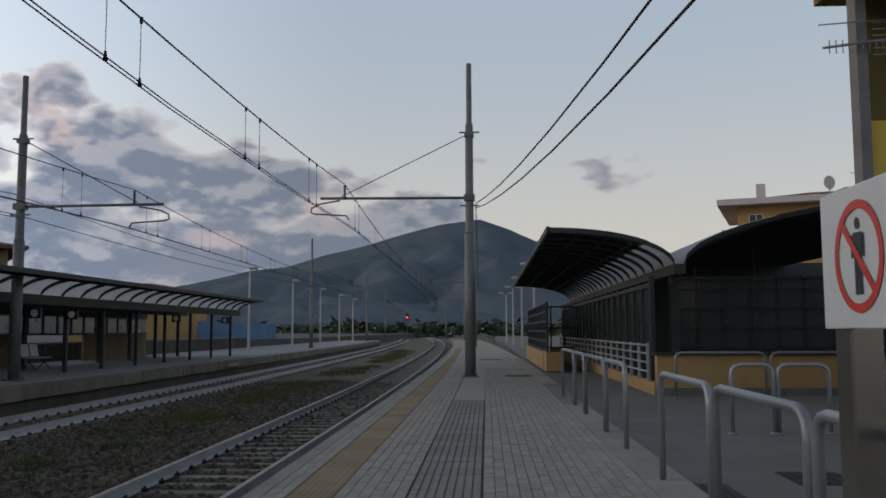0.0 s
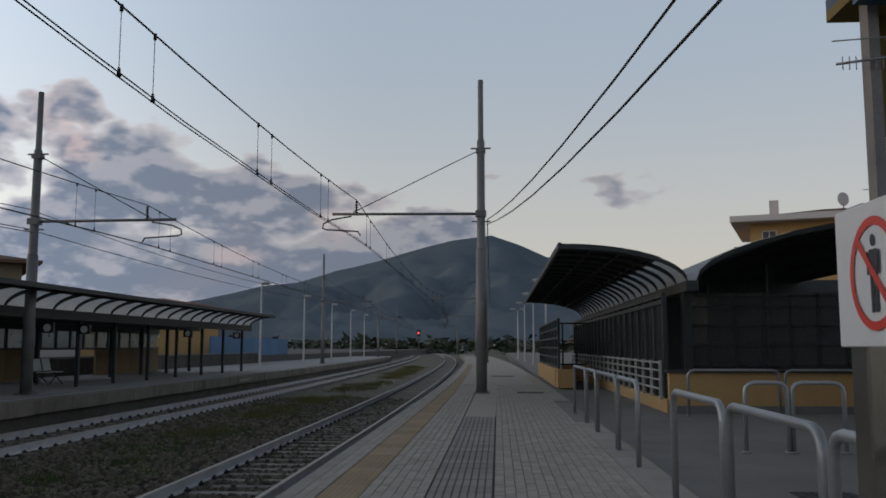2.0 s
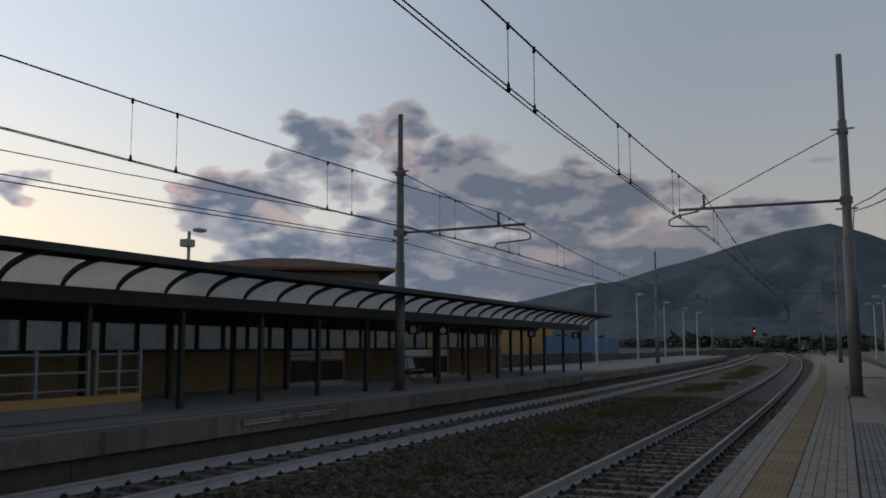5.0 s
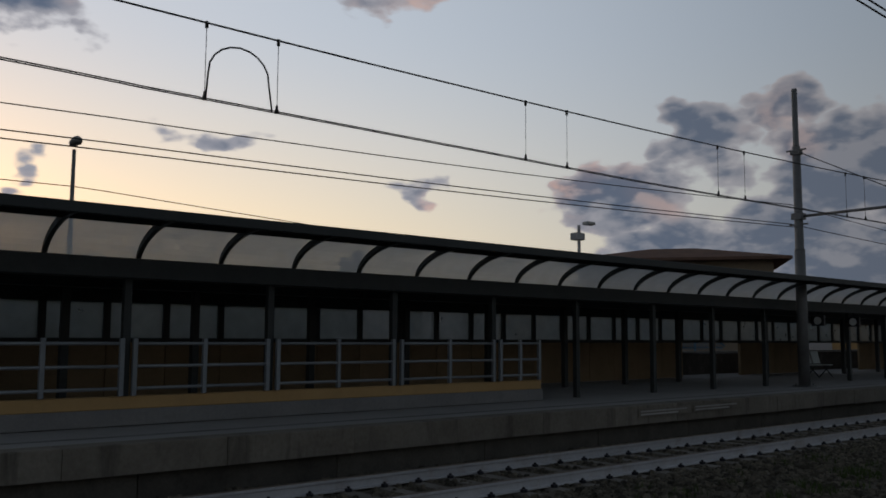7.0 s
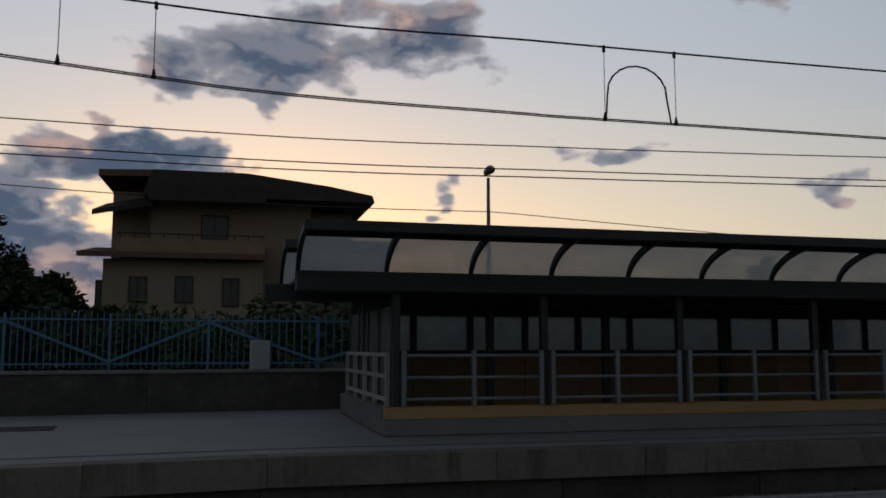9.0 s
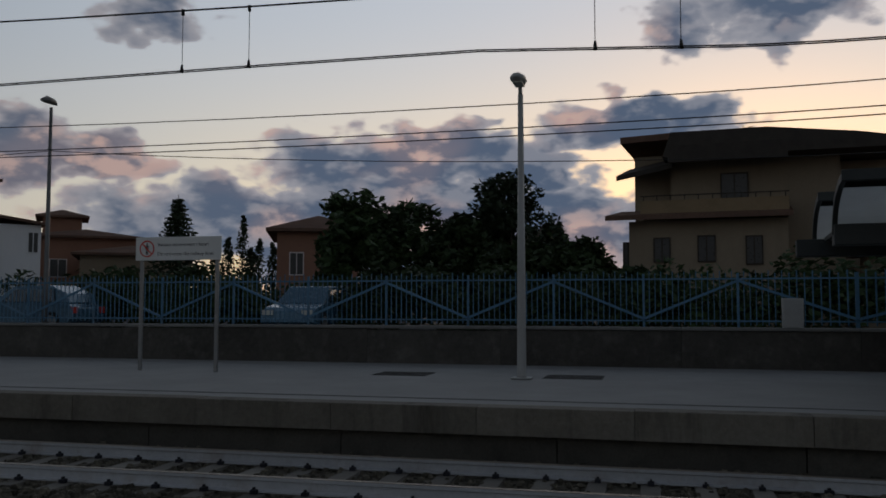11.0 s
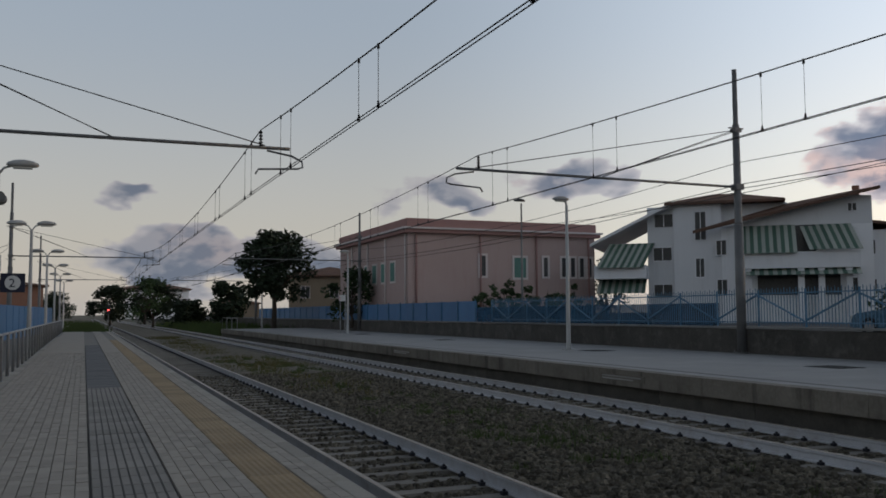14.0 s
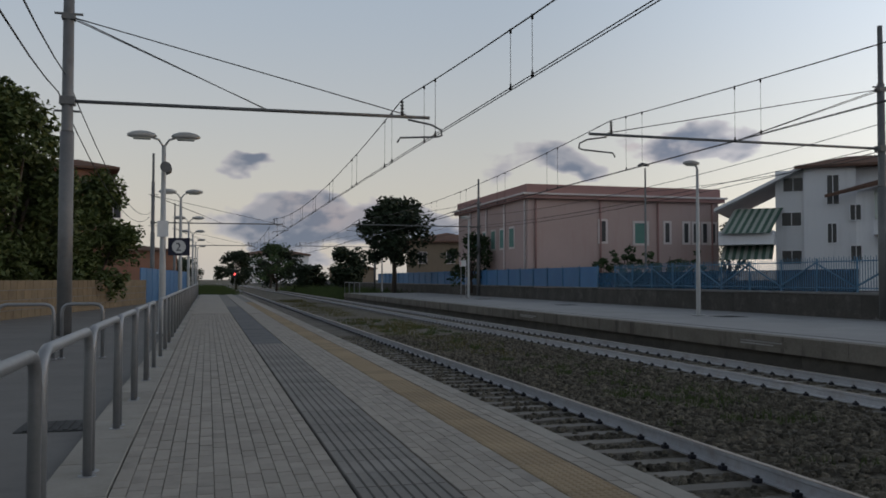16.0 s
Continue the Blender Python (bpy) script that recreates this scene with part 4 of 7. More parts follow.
def ban_board(name, y0, y1, x, z0, z1, posts, label, lines, icon_left=True):
    root = thing(name, label, "sign", "no-crossing signs")
    bm = bmesh.new()
    box(bm, x - 0.02, x, y0, y1, z0, z1)
    part("board", bm, "sign_white", root, bevel=0.004)
    for py in posts:
        bm = bmesh.new()
        box(bm, x - 0.07, x - 0.02, py - 0.035, py + 0.035, 0, z1)
        part("post", bm, "galv", root)
    h = z1 - z0
    m = Matrix.Translation((x, y0 + h * 0.55, (z0 + z1) / 2)) @ FACE_X
    no_walking(root, m, h * 0.36)
    for text, zz, size in lines:
        lettering(text, size, Matrix.Translation((x + 0.002, y0 + h * 1.05, zz)) @ FACE_X, "sign_black", root)
    return root


ban_board("no_crossing_sign", -12.2, -10.25, -17.5, 2.26, 2.74, (-12.07, -10.35), "white no-crossing sign board on two posts",
          [("Vietato attraversare i binari", 2.55, 0.105), ("Do not cross the railway lines", 2.36, 0.105)])
ban_board("no_crossing_sign", -60.2, -58.6, -17.5, 2.2, 2.62, (-60.0, -58.8), "white no-crossing sign board on two posts", [])

# ---- canopies ----
def wing_profile(valley_x, valley_z, tip_x, tip_z, n=12, steep=1.0):
    """From the gutter, steeply up and then flat out to the tip."""
    pts = []
    for i in range(n + 1):
        a = math.pi / 2 * i / n
        pts.append((valley_x + (tip_x - valley_x) * (1 - math.cos(a)) ** steep, valley_z + (tip_z - valley_z) * math.sin(a)))
    return pts


def wing(root, vx, vz, tx, tz, y0, y1, gap, clear_part, label):
    prof = wing_profile(vx, vz, tx, tz)
    nc = clear_part
    n = round((y1 - y0) / gap)
    for seg, mat, name in ((prof[nc:], "frame", "roof_sheet"), (prof[:nc + 1], "poly", "clear_panel")):
        if mat == "frame":
            bm = bmesh.new()
            up = [bm.verts.new((x, y0, z + 0.05)) for x, z in seg] + [bm.verts.new((x, y0, z + 0.02)) for x, z in seg[::-1]]
            dn = [bm.verts.new((v.co.x, y1, v.co.z)) for v in up]
            k = len(up)
            for i in range(k):
                bm.faces.new((up[i], up[(i + 1) % k], dn[(i + 1) % k], dn[i]))
            bm.faces.new(up[::-1])
            bm.faces.new(dn)
            part(name, bm, mat, root)
        else:
            for j in range(n):
                a, b = y0 + (y1 - y0) * j / n + 0.03, y0 + (y1 - y0) * (j + 1) / n - 0.03
                bm = bmesh.new()
                rows = [[bm.verts.new((x, yy, z + 0.03)) for x, z in seg] for yy in (a, b)]
                rows2 = [[bm.verts.new((x, yy, z + 0.042)) for x, z in seg] for yy in (a, b)]
                for i in range(len(seg) - 1):
                    bm.faces.new((rows[0][i], rows[0][i + 1], rows[1][i + 1], rows[1][i]))
                    bm.faces.new((rows2[0][i + 1], rows2[0][i], rows2[1][i], rows2[1][i + 1]))
                p = part(name, bm, mat, root, "milky curved polycarbonate panel")
    for j in range(n + 1):
        yy = y0 + (y1 - y0) * j / n
        bm = bmesh.new()
        for (xa, za), (xb, zb) in zip(prof, prof[1:]):
            box4 = [(xa, yy - 0.035, za - 0.07), (xb, yy - 0.035, zb - 0.07), (xb, yy - 0.035, zb + 0.03), (xa, yy - 0.035, za + 0.03)]
            v1 = [bm.verts.new(v) for v in box4]
            v2 = [bm.verts.new((v[0], v[1] + 0.07, v[2])) for v in box4]
            bm.faces.new(v1)
            bm.faces.new(v2[::-1])
            for i in range(4):
                bm.faces.new((v1[i], v1[(i + 1) % 4], v2[(i + 1) % 4], v2[i]))
        part("rib", bm, "frame", root, "curved dark steel rib")
    # purlins under the sheet and the tip beam
    for i in range(nc + 1, len(prof), 2):
        x, z = prof[i]
        bm = bmesh.new()
        box(bm, x - 0.03, x + 0.03, y0, y1, z - 0.05, z + 0.015)
        part("purlin", bm, "frame", root)
    bm = bmesh.new()
    box(bm, tx - 0.04, tx + 0.04, y0 - 0.04, y1 + 0.04, tz - 0.08, tz + 0.07)
    part("tip_beam", bm, "frame", root, bevel=0.01)


# opposite platform shelter
far_can = thing("station_canopy", "long dark steel canopy with milky curved roof panels", "canopy", "platform canopies")
FC0, FC1 = -0.40, 47.2
wing(far_can, -15.15, 2.42, -13.75, 3.02, FC0, FC1, 1.36, 8, "")
bm = bmesh.new()
box(bm, -15.38, -15.02, FC0 - 0.02, FC1, 2.2, 2.50)
part("gutter_beam", bm, "frame", far_can, bevel=0.01)
wing(far_can, -18.1, 2.42, -16.7, 3.10, FC0 - 0.05, 1.4, 1.45, 8, "")
bm = bmesh.new()
box(bm, -18.35, -17.98, FC0 - 0.35, FC1, 2.2, 2.50)
part("gutter_beam", bm, "frame", far_can, bevel=0.01)
bm = bmesh.new()
box(bm, -17.95, -15.38, FC0 + 0.1, FC1, 2.46, 2.52)
part("flat_roof", bm, "frame", far_can)
POSTS_FAR = [1.15, 3.6, 6.05, 8.7, 11.3, 13.95, 16.85, 19.5, 22.2, 27.5, 30.3, 33.4, 36.5, 39.8, 43.0, 46.3]
for k, yy in enumerate(POSTS_FAR):
    bm = bmesh.new()
    box(bm, -15.36, -15.24, yy - 0.06, yy + 0.06, 0.0 if yy > 12.8 else 0.35, 2.22)
    part("post", bm, "frame", far_can, bevel=0.008)
    bm = bmesh.new()
    box(bm, -18.3, -18.16, yy - 0.07, yy + 0.07, 0.0, 2.22)
    part("post", bm, "frame", far_can, bevel=0.008)
for yy in (5.0, 9.6, 14.2, 19.0, 24.0, 29.0, 34.0):
    bm = bmesh.new()
    box(bm, -16.3, -16.18, yy - 0.6, yy + 0.6, 2.36, 2.44)
    lamp = part("strip_light", bm, "lamp_glass", far_can, "unlit fluorescent strip light")

# underpass enclosure under the canopy
low = thing("underpass_parapet", "low ochre parapet on a grey plinth round the underpass stairs", "parapet")
bm = bmesh.new()
box(bm, -15.42, -15.2, 0.95, 12.72, 0.0, 0.24)
part("plinth", bm, "plinth", low)
bm = bmesh.new()
box(bm, -15.40, -15.22, 0.97, 12.70, 0.24, 0.43)
part("ochre_wall", bm, "ochre", low, bevel=0.01)
bm = bmesh.new()
box(bm, -20.2, -15.42, 0.95, 1.2, 0.0, 0.40)
part("end_wall", bm, "plinth", low, bevel=0.01)
for a, b in zip([0.98] + POSTS_FAR[:5], POSTS_FAR[:5] + [12.66]):
    if b - a < 0.5:
        continue
    rail = thing("railing_panel", "grey tubular railing panel between dark posts", "railing", "underpass railings")
    p0, p1 = a + 0.1, b - 0.1
    mid = (p0 + p1) / 2
    for yy in (p0, mid, p1):
        bm = bmesh.new()
        box(bm, -15.19, -15.12, yy - 0.035, yy + 0.035, 0.44, 1.30)
        part("upright", bm, "grey_rail", rail, bevel=0.006)
    for zz in (1.22, 0.88, 0.55):
        bm = bmesh.new()
        tube(bm, [(-15.155, p0, zz), (-15.155, p1, zz)], 0.026, 8)
        part("bar", bm, "grey_rail", rail)
endr = thing("end_railing", "grey railing with mesh-backed panes at the shelter end", "railing")
for xx in (-15.5, -16.6, -17.7, -18.8, -19.9):
    bm = bmesh.new()
    box(bm, xx - 0.035, xx + 0.035, 1.02, 1.09, 0.4, 1.25)
    part("upright", bm, "lamp_white", endr)
for zz in (0.5, 0.86, 1.2):
    bm = bmesh.new()
    box(bm, -20.0, -15.45, 1.03, 1.08, zz, zz + 0.06)
    part("bar", bm, "lamp_white", endr)
bm = bmesh.new()
box(bm, -20.1, -15.5, 1.12, 1.13, 0.42, 2.0)
part("pane", bm, "pane", endr)
for xx in (-15.46, -16.6, -17.7, -18.8, -20.05):
    bm = bmesh.new()
    box(bm, xx - 0.03, xx + 0.03, 1.1, 1.16, 0.42, 2.15)
    part("pane_frame", bm, "frame", endr)

# back screen of the shelter
back = thing("shelter_back_screen", "ochre panelled shelter back wall with a band of windows", "shelter wall")
yy = 1.2
rnd = random.Random(12)
while yy < 46:
    w = 1.25
    if not 24.6 < yy < 28.0 and not 32.9 < yy < 38:
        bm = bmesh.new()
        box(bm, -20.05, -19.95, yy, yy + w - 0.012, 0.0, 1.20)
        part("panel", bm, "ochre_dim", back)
    bm = bmesh.new()
    box(bm, -20.01, -19.995, yy + 0.06, yy + w - 0.06, 1.28, 2.02)
    part("pane", bm, "pane", back)
    bm = bmesh.new()
    box(bm, -20.06, -19.94, yy - 0.07, yy + 0.07, 1.2, 2.3)
    part("mullion", bm, "frame", back)
    yy += w
for z0, z1 in ((1.20, 1.29), (2.02, 2.45)):
    bm = bmesh.new()
    box(bm, -20.07, -19.93, 1.2, 46.2, z0, z1)
    part("rail", bm, "frame", back)
bm = bmesh.new()
box(bm, -20.0, -18.2, 1.0, 46.2, 2.45, 2.52)
part("back_roof", bm, "frame", back)

# platform 1 shelter: twin wings meeting in a gutter
near_can = thing("station_canopy", "dark steel butterfly canopy over the underpass entrance", "canopy", "platform canopies")
NC0, NC1 = 18.6, 43.0
wing(near_can, 3.02, 2.80, 0.20, 3.62, NC0, NC1, 1.25, 5, "")
wing(near_can, 3.22, 2.80, 13.5, 4.55, NC0, NC1, 1.25, 5, "")
bm = bmesh.new()
box(bm, 2.98, 3.26, NC0 - 0.05, NC1, 2.58, 2.82)
part("gutter_beam", bm, "frame", near_can, bevel=0.015)
for yy in (19.2, 24.0, 28.8, 33.6, 38.4, 42.6):
    for xx in (3.12,):
        bm = bmesh.new()
        box(bm, xx - 0.09, xx + 0.09, yy - 0.09, yy + 0.09, 0, 2.6)
        part("post", bm, "frame", near_can, bevel=0.01)
# glazed side screen along the platform
scr = thing("underpass_screen", "dark framed glazed screen with pale guard rails", "screen")
bm = bmesh.new()
box(bm, 2.38, 2.58, 18.0, 42, -0.06, 0.22)
part("sill_wall", bm, "ochre", scr)
for k in range(21):
    yy = 18.6 + k * 1.15
    bm = bmesh.new()
    box(bm, 2.44, 2.54, yy - 0.05, yy + 0.05, 0.2, 2.55)
    part("mullion", bm, "frame", scr)
    if k < 20:
        bm = bmesh.new()
        box(bm, 2.485, 2.495, yy + 0.06, yy + 1.09, 0.9, 2.3)
        part("pane", bm, "pane_dark", scr)
    bm = bmesh.new()
    box(bm, 2.34, 2.40, yy - 0.03, yy + 0.03, 0.2, 1.05)
    part("upright", bm, "lamp_white", scr)
for zz in (0.42, 0.62, 0.82, 1.0):
    bm = bmesh.new()
    tube(bm, [(2.37, 18.6, zz), (2.37, 41.6, zz)], 0.025, 6)
    part("guard_rail", bm, "lamp_white", scr)
for zz in (2.3, 2.45):
    bm = bmesh.new()
    box(bm, 2.43, 2.55, 18.6, 42, zz, zz + 0.1)
    part("transom", bm, "frame", scr)
# end pavilion towards the track
pav = thing("shelter_pavilion", "ochre parapet with dark glazed screens beside the platform", "pavilion")
bm = bmesh.new()
box(bm, 0.75, 1.35, 28.2, 29.0, -0.02, 0.60)
part("pier", bm, "ochre", pav, bevel=0.01)
bm = bmesh.new()
box(bm, 0.72, 0.92, 29.0, 42, -0.02, 0.60)
part("parapet", bm, "ochre", pav, bevel=0.01)
bm = bmesh.new()
box(bm, 1.35, 2.5, 34.5, 34.7, -0.02, 0.6)
part("parapet", bm, "ochre", pav, bevel=0.01)
for k in range(9):
    yy = 28.4 + k * 1.6
    bm = bmesh.new()
    box(bm, 0.78, 0.86, yy - 0.04, yy + 0.04, 0.6, 2.3)
    part("mullion", bm, "frame", pav)
for zz in (0.62, 0.95, 1.28, 1.61, 1.94, 2.24):
    bm = bmesh.new()
    box(bm, 0.79, 0.85, 28.4, 41.2, zz, zz + 0.06)
    part("transom", bm, "frame", pav)
bm = bmesh.new()
box(bm, 0.815, 0.825, 28.4, 41.2, 0.62, 2.28)
part("pane", bm, "pane_dark", pav)
for xx in (0.86, 1.4, 1.95, 2.45):
    bm = bmesh.new()
    box(bm, xx - 0.03, xx + 0.03, 34.57, 34.63, 0.6, 2.3)
    part("mullion", bm, "frame", pav)
for zz in (0.6, 1.4, 2.25):
    bm = bmesh.new()
    box(bm, 0.86, 2.45, 34.57, 34.63, zz, zz + 0.07)
    part("transom", bm, "frame", pav)
# ramp walls and inner screens
ramp = thing("ramp_wall", "ochre ramp parapet on a grey plinth with dark coping", "parapet")
bm = bmesh.new()
box(bm, 2.45, 12.0, 18.0, 18.22, 0.02, 0.80)
part("ochre_wall", bm, "ochre", ramp)
bm = bmesh.new()
box(bm, 2.42, 12.0, 17.97, 18.25, -0.08, 0.10)
part("plinth", bm, "plinth", ramp)
bm = bmesh.new()
box(bm, 2.40, 12.0, 17.94, 18.28, 0.80, 0.85)
part("coping", bm, "frame", ramp)
inner = thing("underpass_screen", "dark gridded glazed screen behind the ramp wall", "screen")
for k in range(13):
    xx = 3.1 + k * 0.62
    bm = bmesh.new()
    box(bm, xx - 0.025, xx + 0.025, 19.6, 19.68, 0.0, 2.6)
    part("mullion", bm, "frame", inner)
for zz in (0.9, 1.35, 1.8, 2.25, 2.5):
    bm = bmesh.new()
    box(bm, 3.1, 10.6, 19.6, 19.68, zz, zz + 0.05)
    part("transom", bm, "frame", inner)
bm = bmesh.new()
box(bm, 3.1, 10.6, 19.63, 19.645, 0.0, 2.6)
part("pane", bm, "pane_dark", inner)
for yy in (24.0, 31.0):
    bm = bmesh.new()
    box(bm, 6.4, 6.6, yy - 0.1, yy + 0.1, 0, 3.7)
    part("column", bm, "frame", inner)
# added dark sheet that closes the far end and keeps the canopy's inside dark
bm = bmesh.new()
box(bm, 3.2, 22.0, 42.5, 42.7, -0.06, 4.6)
part("back_wall", bm, "frame", inner)

# ---- mountain and distance ----
RIDGE = [(-60, 2.0), (-40, 2.6), (-22, 3.6), (-12, 4.6), (-6, 5.3), (-3.2, 5.9), (-1.5, 6.7), (0.4, 7.3), (3, 6.9), (5.5, 6.3), (8, 5.6), (11, 4.8), (13, 4.2), (15.5, 3.9), (19, 3.0), (24, 2.2), (30, 1.7), (40, 1.3), (60, 1.0)]


def ridge_el(az):
    for (a0, e0), (a1, e1) in zip(RIDGE, RIDGE[1:]):
        if a0 <= az <= a1:
            return e0 + (e1 - e0) * (az - a0) / (a1 - a0)
    return 1.0


bm = bmesh.new()
NA, ND = 300, 44
grid = []
for i in range(NA + 1):
    az = -60 + 120 * i / NA
    row = []
    for j in range(ND + 1):
        f = j / ND
        d = 1500 + 1900 * f
        top = 3400 * math.tan(radians(ridge_el(az)))
        x, y = -math.sin(radians(az)) * d, math.cos(radians(az)) * d
        n = noise.fractal(Vector((x / 420, y / 420, 0)), 0.9, 2.1, 6)
        ridges = 1 - abs(noise.fractal(Vector((x / 300 + 5, y / 520, 2)), 0.9, 2.1, 5))
        z = top * (f ** 1.25) + (n * 40 + (ridges - 0.8) * 95) * math.sin(math.pi * min(1, f * 1.02)) + n * 8 * f
        row.append(bm.verts.new((x, y, max(-2.0, z))))
    grid.append(row)
for a, b in zip(grid, grid[1:]):
    for j in range(ND):
        f = bm.faces.new((a[j], b[j], b[j + 1], a[j + 1]))
        f.smooth = True
tagged(done(bm, "mountain", "mount", kind="structure"), "wooded mountain beyond the valley with blue haze in its colour", "mountain")


# ---- houses ----
def local(az, dist, z=0.55, turn=0.0):
    """A frame at a bearing from the platform's middle: x to the right as seen from there, y away."""
    return pose(-1.2 - math.sin(radians(az)) * dist, -1.6 + math.cos(radians(az)) * dist, z, 0, 0, az + turn)


def block(root, name, mat, x0, x1, y0, y1, z0, z1, label="", bevel=0.0):
    bm = bmesh.new()
    box(bm, x0, x1, y0, y1, z0, z1)
    return part(name, bm, mat, root, label, bevel)


def window(root, x, z, w, h, y=0.0, frame_mat="pale_trim", pane_mat="shutter", sill=True, t=0.12):
    bm = bmesh.new()
    for a, b, c, d in ((x - w / 2 - t, x - w / 2, z - t, z + h + t), (x + w / 2, x + w / 2 + t, z - t, z + h + t), (x - w / 2, x + w / 2, z + h, z + h + t), (x - w / 2, x + w / 2, z - t, z)):
        box(bm, a, b, y - 0.05, y + 0.06, c, d)
    win = part("window", bm, frame_mat, root)
    bm = bmesh.new()
    box(bm, x - w / 2, x + w / 2, y - 0.012, y + 0.05, z, z + h)
    part("pane", bm, pane_mat, win)
    bm = bmesh.new()
    box(bm, x - 0.025, x + 0.025, y - 0.03, y - 0.013, z, z + h)
    part("glazing_bar", bm, frame_mat, win)
    return win


def slope_roof(root, pts, th, mat="roof_tile", name="roof", label=""):
    """A slab through four or more corners, th thick."""
    bm = bmesh.new()
    a = [bm.verts.new(p) for p in pts]
    b = [bm.verts.new((p[0], p[1], p[2] + th)) for p in pts]
    n = len(pts)
    bm.faces.new(a[::-1])
    bm.faces.new(b)
    for i in range(n):
        bm.faces.new((a[i], a[(i + 1) % n], b[(i + 1) % n], b[i]))
    return part(name, bm, mat, root, label)


def hip_roof(root, x0, x1, y0, y1, z, h, over, mat="roof_tile"):
    bm = bmesh.new()
    x0, x1, y0, y1 = x0 - over, x1 + over, y0 - over, y1 + over
    w = min(x1 - x0, y1 - y0) / 2
    lo = [bm.verts.new((x, y, z)) for x, y in ((x0, y0), (x1, y0), (x1, y1), (x0, y1))]
    lo2 = [bm.verts.new((v.co.x, v.co.y, z - 0.18)) for v in lo]
    if x1 - x0 > y1 - y0:
        r = [bm.verts.new((x0 + w, (y0 + y1) / 2, z + h)), bm.verts.new((x1 - w, (y0 + y1) / 2, z + h))]
        fs = ((lo[0], lo[1], r[1], r[0]), (lo[1], lo[2], r[1]), (lo[2], lo[3], r[0], r[1]), (lo[3], lo[0], r[0]))
    else:
        r = [bm.verts.new(((x0 + x1) / 2, y0 + w, z + h)), bm.verts.new(((x0 + x1) / 2, y1 - w, z + h))]
        fs = ((lo[0], lo[1], r[0]), (lo[1], lo[2], r[1], r[0]), (lo[2], lo[3], r[1]), (lo[3], lo[0], r[0], r[1]))
    for f in fs:
        bm.faces.new(f)
    for i in range(4):
        bm.faces.new((lo[i], lo[(i + 1) % 4], lo2[(i + 1) % 4], lo2[i]))
    bm.faces.new(lo2[::-1])
    return part("roof", bm, mat, root)


def aerial(x, y, z0, h, label="thin television aerial on a roof"):
    root = thing("roof_aerial", label, "aerial", "roof aerials")
    bm = bmesh.new()
    tube(bm, [(x, y, z0), (x, y, z0 + h)], 0.02, 5)
    part("mast", bm, "wire", root)
    bm = bmesh.new()
    tube(bm, [(x - 0.5, y - 0.3, z0 + h * 0.92), (x + 0.5, y + 0.3, z0 + h * 0.92)], 0.012, 4)
    for k in range(6):
        u = -0.45 + 0.18 * k
        tube(bm, [(x + u + 0.1, y + u * 0.6 - 0.16, z0 + h * 0.92), (x + u - 0.1, y + u * 0.6 + 0.16, z0 + h * 0.92)], 0.008, 4)
    part("elements", bm, "wire", root)


# pink institute
pk = thing("pink_building", "large pink plastered building with a flat roof", "building")
PX0, PX1, PY0, PY1 = -38.2, -22.6, -78.0, -60.2
block(pk, "wall", "pink", PX0, PX1, PY0, PY1, 0.5, 7.15)
block(pk, "cornice", "pink_trim", PX0 - 0.35, PX1 + 0.35, PY0 - 0.35, PY1 + 0.35, 7.15, 7.42)
block(pk, "gutter", "pale_trim", PX0 - 0.5, PX1 + 0.5, PY0 - 0.5, PY1 + 0.5, 7.42, 7.55)
block(pk, "parapet", "pink_trim", PX0 - 0.1, PX1 + 0.1, PY0 - 0.1, PY1 + 0.1, 7.55, 8.2)
for xx in (-23.2, -28.3, -33.0, -37.6):
    bm = bmesh.new()
    tube(bm, [(xx, PY1 + 0.08, 0.6), (xx, PY1 + 0.08, 7.1)], 0.07, 6)
    part("downpipe", bm, "pink_trim", pk)
def pink_window(xx, z, w, h, mat="shutter"):
    bm = bmesh.new()
    t = 0.16
    for a, b, c, d in ((xx - w / 2 - t, xx - w / 2, z - t, z + h + t), (xx + w / 2, xx + w / 2 + t, z - t, z + h + t), (xx - w / 2, xx + w / 2, z + h, z + h + t), (xx - w / 2, xx + w / 2, z - t, z)):
        box(bm, a, b, PY1 - 0.05, PY1 + 0.07, c, d)
    win = part("window", bm, "pale_trim", pk)
    bm = bmesh.new()
    box(bm, xx - w / 2, xx + w / 2, PY1 - 0.05, PY1 + 0.02, z, z + h)
    part("pane", bm, mat, win)


pink_window(-29.4 + 0.9, 4.1, 0.45, 1.5)
pink_window(-31.6, 4.0, 1.0, 1.5, "teal")
for xx in (-34.0, -35.6, -36.4, -37.2, -37.9):
    pink_window(xx + 0.2, 4.1, 0.36, 1.45)
block(pk, "canopy_hood", "pale_trim", -27.2, -25.6, PY1, PY1 + 0.6, 1.75, 1.95)
for k in range(6):
    yy = -63.5 - k * 2.2
    bm = bmesh.new()
    box(bm, PX1 - 0.02, PX1 + 0.05, yy - 0.6, yy + 0.6, 3.6, 5.3)
    w = part("window", bm, "pale_trim", pk)
    bm = bmesh.new()
    box(bm, PX1 + 0.04, PX1 + 0.07, yy - 0.45, yy + 0.45, 3.75, 5.15)
    part("pane", bm, "teal", w)
for k in range(4):
    yy = -60.6 - k * 4.5
    bm = bmesh.new()
    tube(bm, [(PX1 + 0.08, yy, 0.6), (PX1 + 0.08, yy, 7.1)], 0.07, 6)
    part("downpipe", bm, "pale_trim", pk)

# white apartment house with striped awnings
wh = thing("white_house", "white three-storey house with striped green awnings", "house", at=local(138.9, 66, 0.55))
S = 66 / 1538


def U(px):
    return (px - 760) * S


